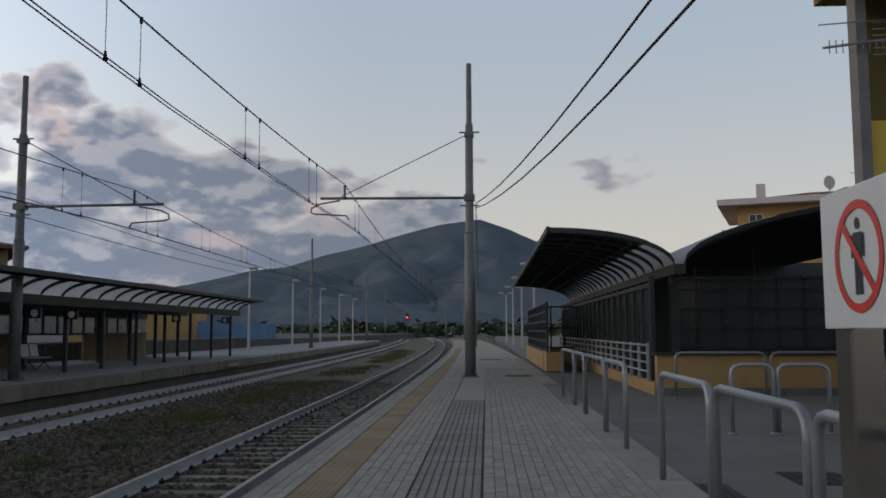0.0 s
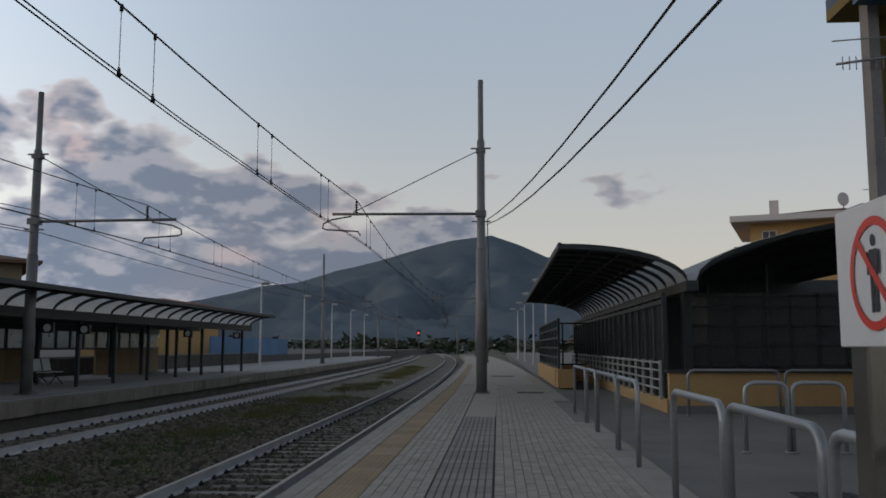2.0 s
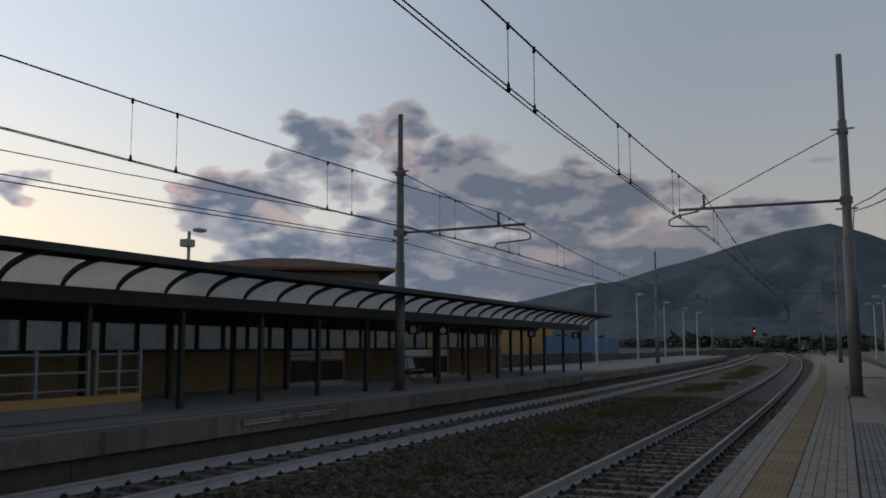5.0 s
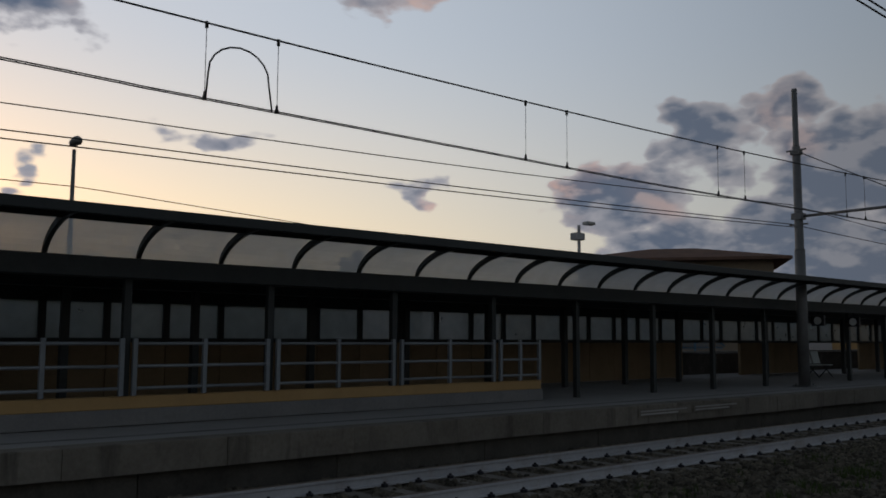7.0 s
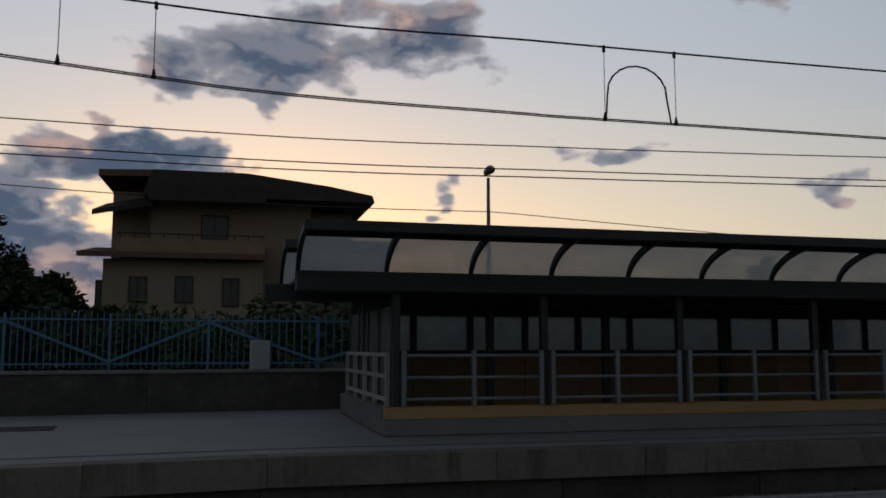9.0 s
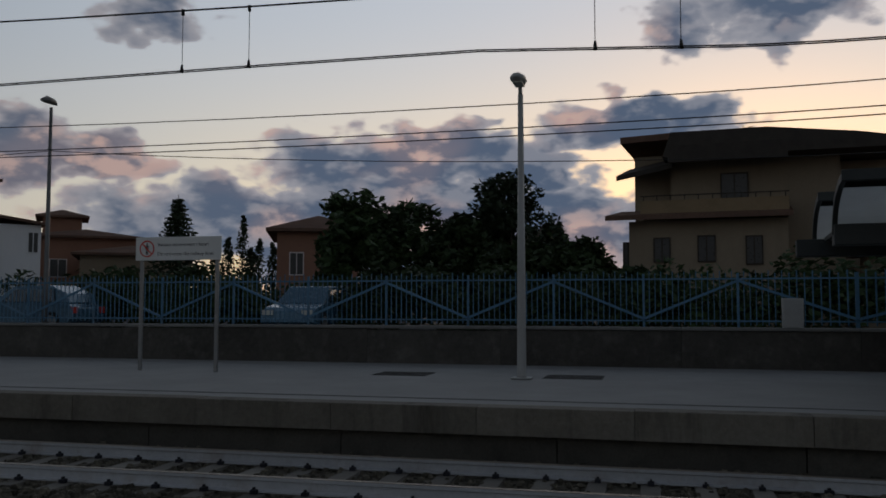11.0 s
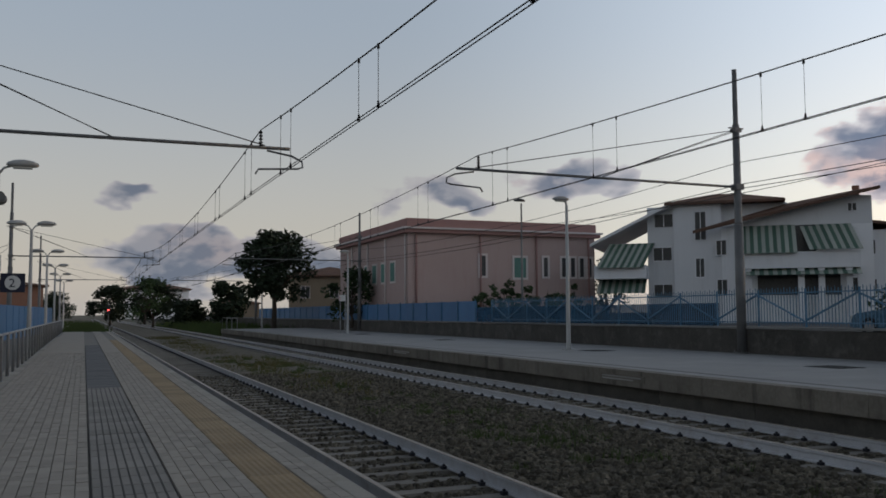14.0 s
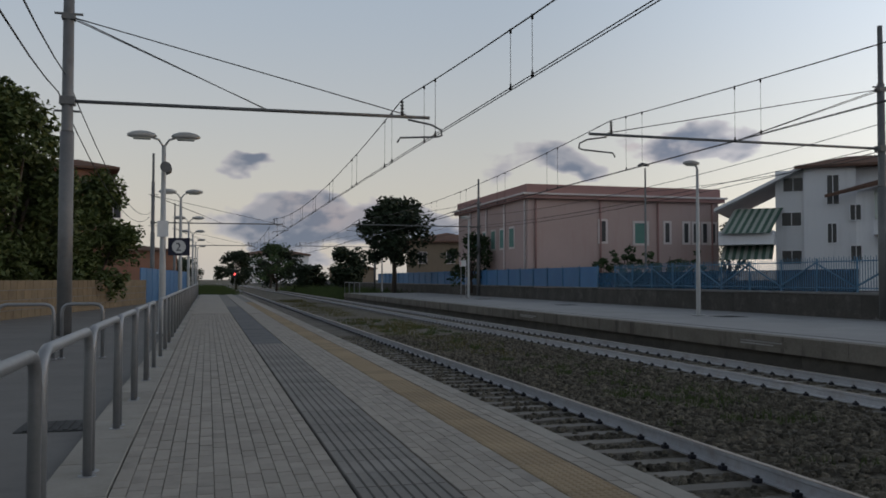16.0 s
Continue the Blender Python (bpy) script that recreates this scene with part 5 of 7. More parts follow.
def Z(py):
    return 0.8 + (577 - py) * S


block(wh, "wall", "white", U(612), U(840), 0.5, 9, 0, Z(395))
block(wh, "stair_tower", "white", U(657), U(735), -0.2, 4, 0, Z(388))
block(wh, "wing_wall", "white", U(735), U(965), -0.5, 9, 0, Z(437))
bm = bmesh.new()
prism(bm, [(U(735), Z(437)), (U(965), Z(437)), (U(965), Z(392)), (U(930), Z(390))], "y", -0.45, 8.9)
part("gable", bm, "white", wh)
block(wh, "side_wall", "white", U(960), U(1043), 1.0, 9, 0, Z(445))
hip_roof(wh, U(655), U(825), -0.2, 5.5, Z(391), 0.9, 0.5)
slope_roof(wh, [(U(690), -1.5, Z(447)), (U(975), -1.5, Z(385)), (U(975) * 1.1, 7, Z(385) + 1.0), (U(842), 0.45, Z(402))], 0.22)
slope_roof(wh, [(U(515), -0.5, Z(462)), (U(660), -0.5, Z(392)), (U(660), 8, Z(392)), (U(515), 8, Z(462))], 0.22, "white")
slope_roof(wh, [(U(950), 0.5, Z(432)), (U(1050), 0.5, Z(446)), (U(1050), 8, Z(446)), (U(950), 8, Z(425))], 0.2)
block(wh, "chimney", "brick_red", U(945), U(955), 2, 2.6, Z(400), Z(368))
for x0, x1, y0, y1 in ((622, 652, 466, 488), (622, 652, 530, 552), (693, 710, 408, 455), (693, 706, 487, 518), (727, 742, 458, 482), (727, 742, 524, 548), (930, 942, 404, 416), (962, 972, 462, 484), (962, 972, 526, 546), (1024, 1038, 458, 490), (625, 655, 408, 430), (925, 940, 524, 546)):
    yy = -0.22 if 655 < x0 < 725 else (-0.52 if x0 > 724 and x0 < 960 else (0.48 if x0 < 660 else 0.98))
    window(wh, U((x0 + x1) / 2), Z(y1), (x1 - x0) * S, (y1 - y0) * S, yy, "white", "shutter", t=0.06)
# balconies and awnings
block(wh, "balcony", "white", U(760), U(942), -2.0, -0.5, Z(508), Z(482))
block(wh, "balcony", "white", U(525), U(612), -1.5, 0.5, Z(520), Z(497))
for px in (776, 855, 885, 925):
    block(wh, "column", "white", U(px) - 0.2, U(px) + 0.2, -1.9, -1.5, 0, Z(508))
# dark slabs on the wall stand in for the shade of balcony and porch
block(wh, "balcony_recess", "shutter", U(850), U(880), -0.6, -0.45, Z(480), Z(437))
block(wh, "porch_recess", "shutter", U(790), U(915), -0.6, -0.45, Z(550), Z(515))


def striped(root, xl, xr, zt, zb, y_top, y_bot, n, skew=0.0):
    """A sloping striped cloth awning."""
    aw = None
    for k in range(n):
        a, b = xl + (xr - xl) * k / n, xl + (xr - xl) * (k + 1) / n
        bm = bmesh.new()
        top = [(a + skew, y_top, zt), (b + skew, y_top, zt)]
        bot = [(b, y_bot, zb), (a, y_bot, zb)]
        v1 = [bm.verts.new(p) for p in top + bot]
        v2 = [bm.verts.new((p[0], p[1], p[2] + 0.03)) for p in top + bot]
        bm.faces.new(v1)
        bm.faces.new(v2[::-1])
        for i in range(4):
            bm.faces.new((v1[i], v1[(i + 1) % 4], v2[(i + 1) % 4], v2[i]))
        part("awning_stripe", bm, "awning_a" if k % 2 else "awning_b", root)


striped(wh, U(762), U(850), Z(436), Z(484), -0.5, -2.3, 15)
striped(wh, U(868), U(945), Z(437), Z(480), -0.5, -2.3, 13, -0.5)
striped(wh, U(772), U(942), Z(505), Z(519), -1.2, -2.4, 25)
striped(wh, U(530), U(608), Z(458), Z(502), 0.3, -1.9, 14, 0.7)
striped(wh, U(528), U(610), Z(520), Z(545), 0.3, -1.4, 14)

# beige two-storey house
be = thing("beige_house", "shadowed beige two-storey house with wide dark eaves", "house", at=local(84.4, 35, 0.55))
S2 = 35 / 1538


def U2(px):
    return (px - 1075) * S2


def Z2(py):
    return 0.8 + (548 - py) * S2


block(be, "wall", "beige", U2(945), U2(1210), 0.0, 9, 0, Z2(300))
block(be, "rear_wing", "beige", U2(1210), U2(1290), 1.5, 9, 0, Z2(305))
block(be, "side_bay", "beige", U2(880), U2(950), 0.8, 8, 0, Z2(285))
block(be, "ground_bay", "beige", U2(880), U2(1128), -1.2, 0, 0, Z2(408))
block(be, "fascia", "darkwood", U2(945), U2(1130), -1.32, -1.1, Z2(312), Z2(284))
bm = bmesh.new()
prism(bm, [(U2(936), Z2(303)), (U2(1312), Z2(303)), (U2(1308), Z2(291)), (U2(1235), Z2(278)), (U2(1100), Z2(262)), (U2(950), Z2(262))], "y", -1.3, 8.6)
part("roof", bm, "darkwood", be)
slope_roof(be, [(U2(862), -0.3, Z2(268)), (U2(950), -0.3, Z2(265)), (U2(950), 8, Z2(258)), (U2(862), 8, Z2(262))], 0.25)
slope_roof(be, [(U2(856), -0.6, Z2(335)), (U2(950), -0.8, Z2(318)), (U2(955), 0.8, Z2(298)), (U2(870), 0.8, Z2(315))], 0.2, "darkwood")
slope_roof(be, [(U2(845), -1.9, Z2(408)), (U2(1135), -1.9, Z2(408)), (U2(1135), 0.2, Z2(392)), (U2(860), 0.2, Z2(392))], 0.18)
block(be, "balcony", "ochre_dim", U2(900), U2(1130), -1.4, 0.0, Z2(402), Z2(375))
for px in range(905, 1135, 22):
    bm = bmesh.new()
    tube(bm, [(U2(px), -1.35, Z2(375)), (U2(px), -1.35, Z2(367))], 0.018, 4)
    part("baluster", bm, "darkwood", be)
bm = bmesh.new()
tube(bm, [(U2(900), -1.35, Z2(367)), (U2(1130), -1.35, Z2(367))], 0.022, 5)
part("hand_rail", bm, "darkwood", be)
for x0, x1, y0, y1, yy in ((1028, 1068, 328, 380, -0.02), (922, 945, 438, 475, -1.22), (992, 1016, 436, 475, -1.22), (1066, 1088, 438, 480, -1.22), (860, 874, 438, 480, 0.78)):
    window(be, U2((x0 + x1) / 2), Z2(y1), (x1 - x0) * S2, (y1 - y0) * S2, yy, "darkwood", "shutter", t=0.05)
block(be, "chimney", "darkwood", U2(948), U2(960), 1, 1.4, Z2(275), Z2(252))
p = local(84.4, 35, 0.55) @ Vector((U2(1063), 3, 0))
aerial(p.x, p.y, 6.9, 1.9)
for px, h in ((1180, 1.8), (1218, 1.6)):
    p = local(84.4, 35, 0.55) @ Vector((U2(px), 4, 0))
    bm = bmesh.new()
    tube(bm, [(0, 0, 0), (0, 0, h)], 0.015, 5)
    r = thing("roof_aerial", "thin whip aerial on a roof", "aerial", "roof aerials", pose(p.x, p.y, 6.3))
    part("mast", bm, "wire", r)


def plain_house(name, az, dist, w, d, h, wall, roof, label, rise=1.2, wins=(), turn=0.0, over=0.6):
    r = thing(name, label, "house", "houses round the station", local(az, dist, -0.97 if dist > 200 else (-0.06 if az < 0 else 0.5), turn))
    block(r, "wall", wall, -w / 2, w / 2, 0, d, 0, h)
    hip_roof(r, -w / 2, w / 2, 0, d, h + 0.18, rise, over, roof)
    for x, z, ww, hh in wins:
        window(r, x, z, ww, hh, -0.01, "pale_trim", "shutter", t=0.06)
    return r


plain_house("red_house", 126.2, 78, 8, 9, 6.4, "brick_red", "roof_tile", "reddish house with stepped terraces behind the street", 0.9, ((-2, 3.2, 1.2, 1.4), (1.5, 3.2, 1.2, 1.4)))
plain_house("red_house", 127.5, 84, 3.2, 4, 8.6, "brick_red", "roof_tile", "small reddish roof turret behind the street", 0.7)
plain_house("low_house", 123.2, 70, 8, 7, 4.6, "beige", "roof_tile", "low beige house with a brown roof", 0.8)
plain_house("salmon_house", 112.0, 50, 4.6, 8, 5.0, "brick_red", "roof_tile", "salmon house with a steep roof and chimney", 1.0, ((-1.2, 2.6, 0.7, 1.2),))
plain_house("red_roof_house", 35.2, 58, 12.0, 9, 5.75, "beige", "roof_tile", "ochre house with a low brown roof behind the canopy", 1.1, ((-4.5, 3.0, 1.2, 1.2), (4, 3.2, 1.0, 1.0)), over=1.0)
plain_house("ochre_house", 22.0, 70, 10, 8, 3.6, "ochre", "roof_red", "orange house seen under the canopy", 0.9, ((0, 1.6, 1.2, 1.2),))
plain_house("pale_house", 165.0, 108, 10, 16, 5.4, "beige", "roof_tile", "pale house with a brown hipped roof beyond the pink building", 1.3, ((-3, 2.8, 1, 1.4), (0.5, 2.8, 1, 1.4), (3, 2.8, 1, 1.4)))
plain_house("pale_house", 176.0, 190, 14, 10, 6, "white", "roof_tile", "distant pale house beside the tracks", 1.2)
plain_house("pale_house", 171.0, 230, 12, 10, 5, "beige", "roof_tile", "distant beige house beside the tracks", 1.2)
plain_house("orange_house", -172.5, 120, 22, 12, 5.0, "brick_red", "roof_tile", "distant orange-red house past the platform end", 1.0)
plain_house("terracotta_house", -171.6, 70, 4.6, 8, 9.6, "brick_red", "roof_tile", "terracotta house behind the ivy-grown tree", 0.8, ((2.5, 6.0, 1, 1.4),))
for y0, y1, wall, h in ((5.5, 17.0, "beige", 2.6), (19.5, 31.0, "pale_trim", 2.7), (33.0, 47.0, "beige", 2.5)):
    r = thing("low_house", "low plastered house on the street behind the canopy", "house", "houses round the station", pose(-36.0, 0, 0.5))
    block(r, "wall", wall, 0, 6, y0, y1, 0, h)
    hip_roof(r, 0, 6, y0, y1, h + 0.18, 0.7, 0.4)
    for k in range(3):
        yy = y0 + (y1 - y0) * (k + 0.5) / 3
        bm = bmesh.new()
        box(bm, 5.96, 6.05, yy - 0.65, yy + 0.65, 0.8, 2.2)
        w = part("window", bm, "white", r)
        bm = bmesh.new()
        box(bm, 6.05, 6.07, yy - 0.55, yy + 0.55, 0.9, 2.1)
        part("pane", bm, "shutter", w)
rnd = random.Random(21)
for k in range(26):
    az = rnd.uniform(-6, 30)
    plain_house("village_house", az, rnd.uniform(520, 900), rnd.uniform(8, 16), 10, rnd.uniform(3, 6), rnd.choice(("white", "beige", "ochre")), "roof_tile", "small distant village house under the mountain", 1.5)

# yellow apartment house past the shelter, and the station house
ya = thing("yellow_house", "yellow apartment house with a flat overhanging roof", "house", at=local(-19.0, 62, 0.99))
block(ya, "wall", "ochre", -3.4, 7, 0, 10, -1.05, 8.6)
block(ya, "roof_slab", "pale_trim", -4.6, 8, -1.2, 11, 8.6, 9.0)
hip_roof(ya, -3, 7, 0.5, 9, 9.1, 0.9, 0.2, "roof_tile")
block(ya, "balcony", "darkwood", -4.4, -3.4, -0.6, 4, 6.2, 7.0)
block(ya, "chimney", "pale_trim", -2.2, -1.6, 2, 2.6, 9, 10.4)
window(ya, -2.2, 6.6, 0.8, 1.4, -0.01, "pale_trim", "shutter", t=0.06)
p = local(-19.0, 62, 0) @ Vector((2.5, 3, 0))
dish = thing("satellite_dish", "pale satellite dish on the roof", "satellite dish", at=pose(p.x, p.y, 10.6, 0, 0, 20))
bm = bmesh.new()
tube(bm, [(0, 0, -0.3), (0, 0, 0.5)], 0.03, 5)
part("mount", bm, "mast", dish)
bm = bmesh.new()
tube(bm, [(0, -0.02, 0.75), (0, 0.05, 0.75), (0, 0.12, 0.75)], [0.48, 0.4, 0.1], 14)
part("bowl", bm, "pale_trim", dish)
aerial(p.x + 1.8, p.y, 10.5, 1.6)

st = thing("station_building", "yellow station house with blue fascia and grey pilasters", "building")
block(st, "balcony_wall", "yellow", 4.68, 18, 12.4, 12.65, 3.0, 4.55)
block(st, "upper_wall", "olive", 4.85, 18, 13.0, 13.3, 2.9, 7.6)
block(st, "fascia", "blue_fascia", 4.2, 18, 11.6, 12.0, 6.5, 6.82)
block(st, "eaves", "olive", 4.3, 18, 12.0, 13.3, 6.72, 6.9)
block(st, "roof_edge", "blue_fascia", 4.3, 18, 11.7, 13.3, 6.9, 7.1)
block(st, "pilaster", "plinth", 4.5, 4.66, 12.2, 12.5, -0.06, 6.7)
block(st, "pilaster_base", "plinth", 4.5, 5.1, 12.05, 12.75, -0.06, 0.35)
block(st, "lower_wall", "plinth", 5.4, 18, 13.0, 13.3, -0.06, 2.9)
for zz in (4.75, 4.0):
    bm = bmesh.new()
    tube(bm, [(5.02, 12.38, zz + 0.45), (18, 12.38, zz + 0.45)], 0.02, 5)
    part("rail", bm, "frame", st)
bm = bmesh.new()
tube(bm, [(4.98, 12.2, 3.2), (5.05, 12.15, 5.0), (4.95, 12.15, 5.3), (5.2, 12.2, 5.8)], 0.018, 5)
part("cable", bm, "frame", st)
an = thing("tv_antenna", "pale horizontal television antenna on the station house", "antenna")
bm = bmesh.new()
tube(bm, [(5.0, 12.3, 5.3), (5.0, 12.1, 6.1)], 0.025, 6)
part("mast", bm, "galv", an)
bm = bmesh.new()
tube(bm, [(5.0, 12.1, 5.75), (3.95, 12.1, 5.62)], 0.022, 5)
tube(bm, [(4.95, 12.1, 6.05), (3.9, 12.1, 5.98)], 0.012, 5)
for k in range(9):
    tube(bm, [(4.05 + k * 0.1, 12.1, 5.53), (4.05 + k * 0.1, 12.1, 5.74)], 0.008, 4)
for k in range(6):
    tube(bm, [(4.7, 12.1, 5.5 + 0.1 * k), (5.15, 12.1, 5.52 + 0.1 * k)], 0.009, 4)
part("elements", bm, "galv", an)


# ---- trees ----
def leaf_cloud(bm, centre, radius, count, size, rnd, squash=1.0):
    for _ in range(count):
        v = Vector((rnd.gauss(0, 1), rnd.gauss(0, 1), rnd.gauss(0, 1))).normalized() * (rnd.random() ** 0.4)
        p = Vector(centre) + Vector((v.x * radius, v.y * radius, v.z * radius * squash))
        a = Vector((rnd.uniform(-1, 1), rnd.uniform(-1, 1), rnd.uniform(-0.6, 0.6))).normalized() * size * rnd.uniform(0.6, 1.4)
        b = a.cross(Vector((rnd.uniform(-1, 1), rnd.uniform(-1, 1), rnd.uniform(-1, 1)))).normalized() * size * rnd.uniform(0.3, 0.6)
        vs = [bm.verts.new(p + q) for q in (a, b, -a, -b)]
        bm.faces.new(vs)


def tree(x, y, z0, h, spread, seed, mat="leaf", label="dark leafy garden tree", name="tree", trunk=0.3, leaf=0.22, clumps=22, count=60):
    rnd = random.Random(seed)
    root = thing(name, label, "tree", "trees", pose(x, y, z0))
    bm = bmesh.new()
    t = h * trunk
    tube(bm, [(0, 0, -0.2), (rnd.uniform(-0.1, 0.1), 0.05, t * 0.6), (rnd.uniform(-0.2, 0.2), 0, t), (rnd.uniform(-0.3, 0.3), 0.1, h * 0.75)], [h * 0.03, h * 0.025, h * 0.02, h * 0.006], 7)
    tips = []
    for k in range(7):
        a = k * 2.4 + rnd.uniform(-0.3, 0.3)
        e = Vector((math.cos(a) * spread * 0.6, math.sin(a) * spread * 0.6, t + (h - t) * rnd.uniform(0.25, 0.7)))
        tube(bm, [(0, 0, t * rnd.uniform(0.7, 1.0)), e * 0.5 + Vector((0, 0, t * 0.5)), e], [h * 0.014, h * 0.01, h * 0.004], 5)
        tips.append(e)
    part("trunk", bm, "bark", root)
    bm = bmesh.new()
    for k in range(clumps):
        a, f = rnd.uniform(0, 6.283), rnd.random()
        zz = t * 0.8 + (h - t * 0.8) * (0.05 + 0.9 * f)
        w = spread * math.sqrt(max(0.05, 1 - (2 * f - 0.85) ** 2 * 0.75)) * rnd.uniform(0.35, 0.95)
        r = spread * rnd.uniform(0.24, 0.42)
        leaf_cloud(bm, (math.cos(a) * w, math.sin(a) * w, min(zz, h - r * 0.6)), r, count, leaf, rnd, 0.8)
    part("crown", bm, mat, root)


def conifer(x, y, z0, h, w, seed, label="dark conifer with drooping tiers", mat="leaf_dark"):
    rnd = random.Random(seed)
    root = thing("conifer", label, "tree", "trees", pose(x, y, z0))
    bm = bmesh.new()
    tube(bm, [(0, 0, -0.2), (0, 0, h)], [h * 0.02, 0.02], 6)
    part("trunk", bm, "bark", root)
    bm = bmesh.new()
    for k in range(26):
        f = k / 26
        r = w * (1 - f) * rnd.uniform(0.8, 1.15) + 0.1
        for j in range(9):
            a = j * 0.7 + k * 0.9 + rnd.uniform(-0.2, 0.2)
            for s in range(5):
                p = (math.cos(a) * r * s / 4, math.sin(a) * r * s / 4, h * (0.12 + 0.86 * f) - r * 0.18 * s / 4)
                leaf_cloud(bm, p, 0.22, 3, 0.2, rnd, 0.4)
    part("crown", bm, mat, root)


def cypress(x, y, z0, h, seed):
    rnd = random.Random(seed)
    root = thing("cypress", "slim dark cypress among the gardens", "tree", "trees", pose(x, y, z0))
    bm = bmesh.new()
    tube(bm, [(0, 0, -0.2), (0, 0, h * 0.8)], [0.12, 0.03], 6)
    part("trunk", bm, "bark", root)
    bm = bmesh.new()
    for k in range(34):
        f = k / 33
        r = 0.55 * math.sin(math.pi * min(1, 0.15 + f * 0.85)) ** 0.7 + 0.06
        leaf_cloud(bm, (rnd.uniform(-0.1, 0.1), rnd.uniform(-0.1, 0.1), h * (0.08 + 0.92 * f)), r, 36, 0.14, rnd, 1.2)
    part("crown", bm, "leaf_dark", root)


def at_az(az, d):
    return -1.2 - math.sin(radians(az)) * d, -1.6 + math.cos(radians(az)) * d


for az, d, h, w, s in ((109.9, 34, 5.2, 1.9, 1), (108.6, 35, 5.0, 2.2, 2), (105.6, 36, 5.1, 2.4, 3), (103.0, 37, 4.6, 2.0, 4), (99.6, 40, 6.9, 2.6, 5), (101.4, 39, 5.4, 1.9, 55), (97.2, 42, 4.6, 2.0, 6), (94.8, 42, 4.0, 1.8, 7), (95.8, 34, 3.0, 1.7, 9), (98.6, 33, 3.1, 1.8, 10), (91.5, 33, 2.2, 1.4, 12)):
    x, y = at_az(az, d)
    tree(x, y, 0.5, h, w, s, "leaf_dark" if s in (5, 55) else "leaf", "dense dark garden tree behind the fence", clumps=30, count=150, leaf=0.18, trunk=0.12)
x, y = at_az(120.8, 62)
conifer(x, y, 0.5, 8.4, 3.0, 11)
for k, (az, d, h) in enumerate(((116.8, 66, 7.4), (115.8, 70, 6.0), (117.7, 66, 5.8), (114.9, 68, 5.6), (118.4, 64, 5.2), (116.3, 62, 4.8))):
    x, y = at_az(az, d)
    cypress(x, y, 0.5, h, 30 + k)
for az, d, h, w, s in ((123.6, 56, 3.2, 1.6, 60), (125.5, 58, 2.9, 1.6, 61), (119.8, 52, 3.2, 2.0, 62), (121.6, 50, 2.4, 1.5, 67), (118, 46, 2.2, 1.5, 68), (147.0, 82, 6.2, 3.0, 63), (163.6, 70, 4.6, 2.0, 64), (163.0, 75, 4.2, 1.6, 65), (176.5, 110, 5.5, 2.6, 66)):
    x, y = at_az(az, d)
    tree(x, y, 0.4, h, w, s, "leaf", "rounded green garden tree behind walls", clumps=18, count=55, trunk=0.2)
for k in range(9):
    x, y = -27.6 - k * 0.85 * 1.15, -58.4 + 0.3 * (k % 2)
    tree(x, y, 0.5, 2.3 + 0.5 * (k % 3), 1.0, 70 + k, "leaf", "clipped shrub before the pink building", "shrub", 0.1, 0.16, 9, 40)
x, y = at_az(168.6, 84)
tree(x, y, 0.2, 9.0, 3.3, 80, "leaf_dark", "round-crowned tree on a bare trunk beside the track", "tree", 0.34, 0.26, 48, 130)
for az, d, h, w, s in ((171.5, 130, 6.5, 3.2, 81), (176.0, 150, 7.5, 4.2, 82), (178.5, 170, 7, 4, 83), (174, 140, 4, 3, 84), (181.5, 260, 8, 5, 85), (-172.5, 150, 6, 4, 86)):
    x, y = at_az(az, d)
    tree(x, y, -0.5, h, w, s, "leaf_dark", "distant dark tree beside the line", trunk=0.2, leaf=0.35, clumps=34, count=90)
# ivy-grown tree and shrub above the stone wall
for x, y, h, w, s in ((7.4, -38.6, 9.3, 2.3, 90), (9.0, -37.0, 8.6, 2.6, 91), (4.9, -45.0, 6.4, 2.2, 92), (6.2, -43.0, 5.0, 1.9, 93), (6.9, -40.5, 6.6, 1.9, 94)):
    tree(x, y, 0.0, h, w, s, "leaf_olive", "ivy-grown evergreen above the stone wall", clumps=60, count=170, leaf=0.15, trunk=0.08)
# hedge behind the fence
rnd = random.Random(44)
hedge = thing("hedge", "dark overgrown hedge behind the blue fence", "hedge")
for bush in range(9):
    bm = bmesh.new()
    for k in range(15):
        y = -24 + (bush * 15 + k) * 0.29
        leaf_cloud(bm, (-27.0 + rnd.uniform(-1.2, 0.6), y, 1.35 + rnd.uniform(-0.6, 0.6) + (0.4 if y > 2 else 0.0)), 0.85, 230, 0.13, rnd)
    part("foliage", bm, "leaf", hedge)
# palm
x, y = at_az(95.6, 46)
palm = thing("palm", "small dark palm between the garden trees", "palm", at=pose(x, y, 0.5))
bm = bmesh.new()
tube(bm, [(0, 0, -0.2), (0.05, 0, 2.0), (0, 0.05, 3.6)], [0.22, 0.17, 0.15], 8)
part("trunk", bm, "bark", palm)
for k in range(22):
    bm = bmesh.new()
    a, up = k * 2.4, 0.3 + 0.9 * ((k * 7) % 10) / 10
    pts = [Vector((math.cos(a) * r, math.sin(a) * r, 3.6 + up * r - 0.42 * r * r)) for r in (0, 0.4, 0.8, 1.2, 1.6)]
    side = Vector((-math.sin(a), math.cos(a), 0))
    for p, q in zip(pts, pts[1:]):
        for j in range(4):
            c = p.lerp(q, j / 4)
            for s in (-1, 1):
                tip = c + side * s * 0.36 + (q - p).normalized() * 0.22 + Vector((0, 0, -0.1))
                bm.faces.new([bm.verts.new(v) for v in (c, c + (q - p) * 0.12, tip)])
    part("frond", bm, "leaf_dark", palm)
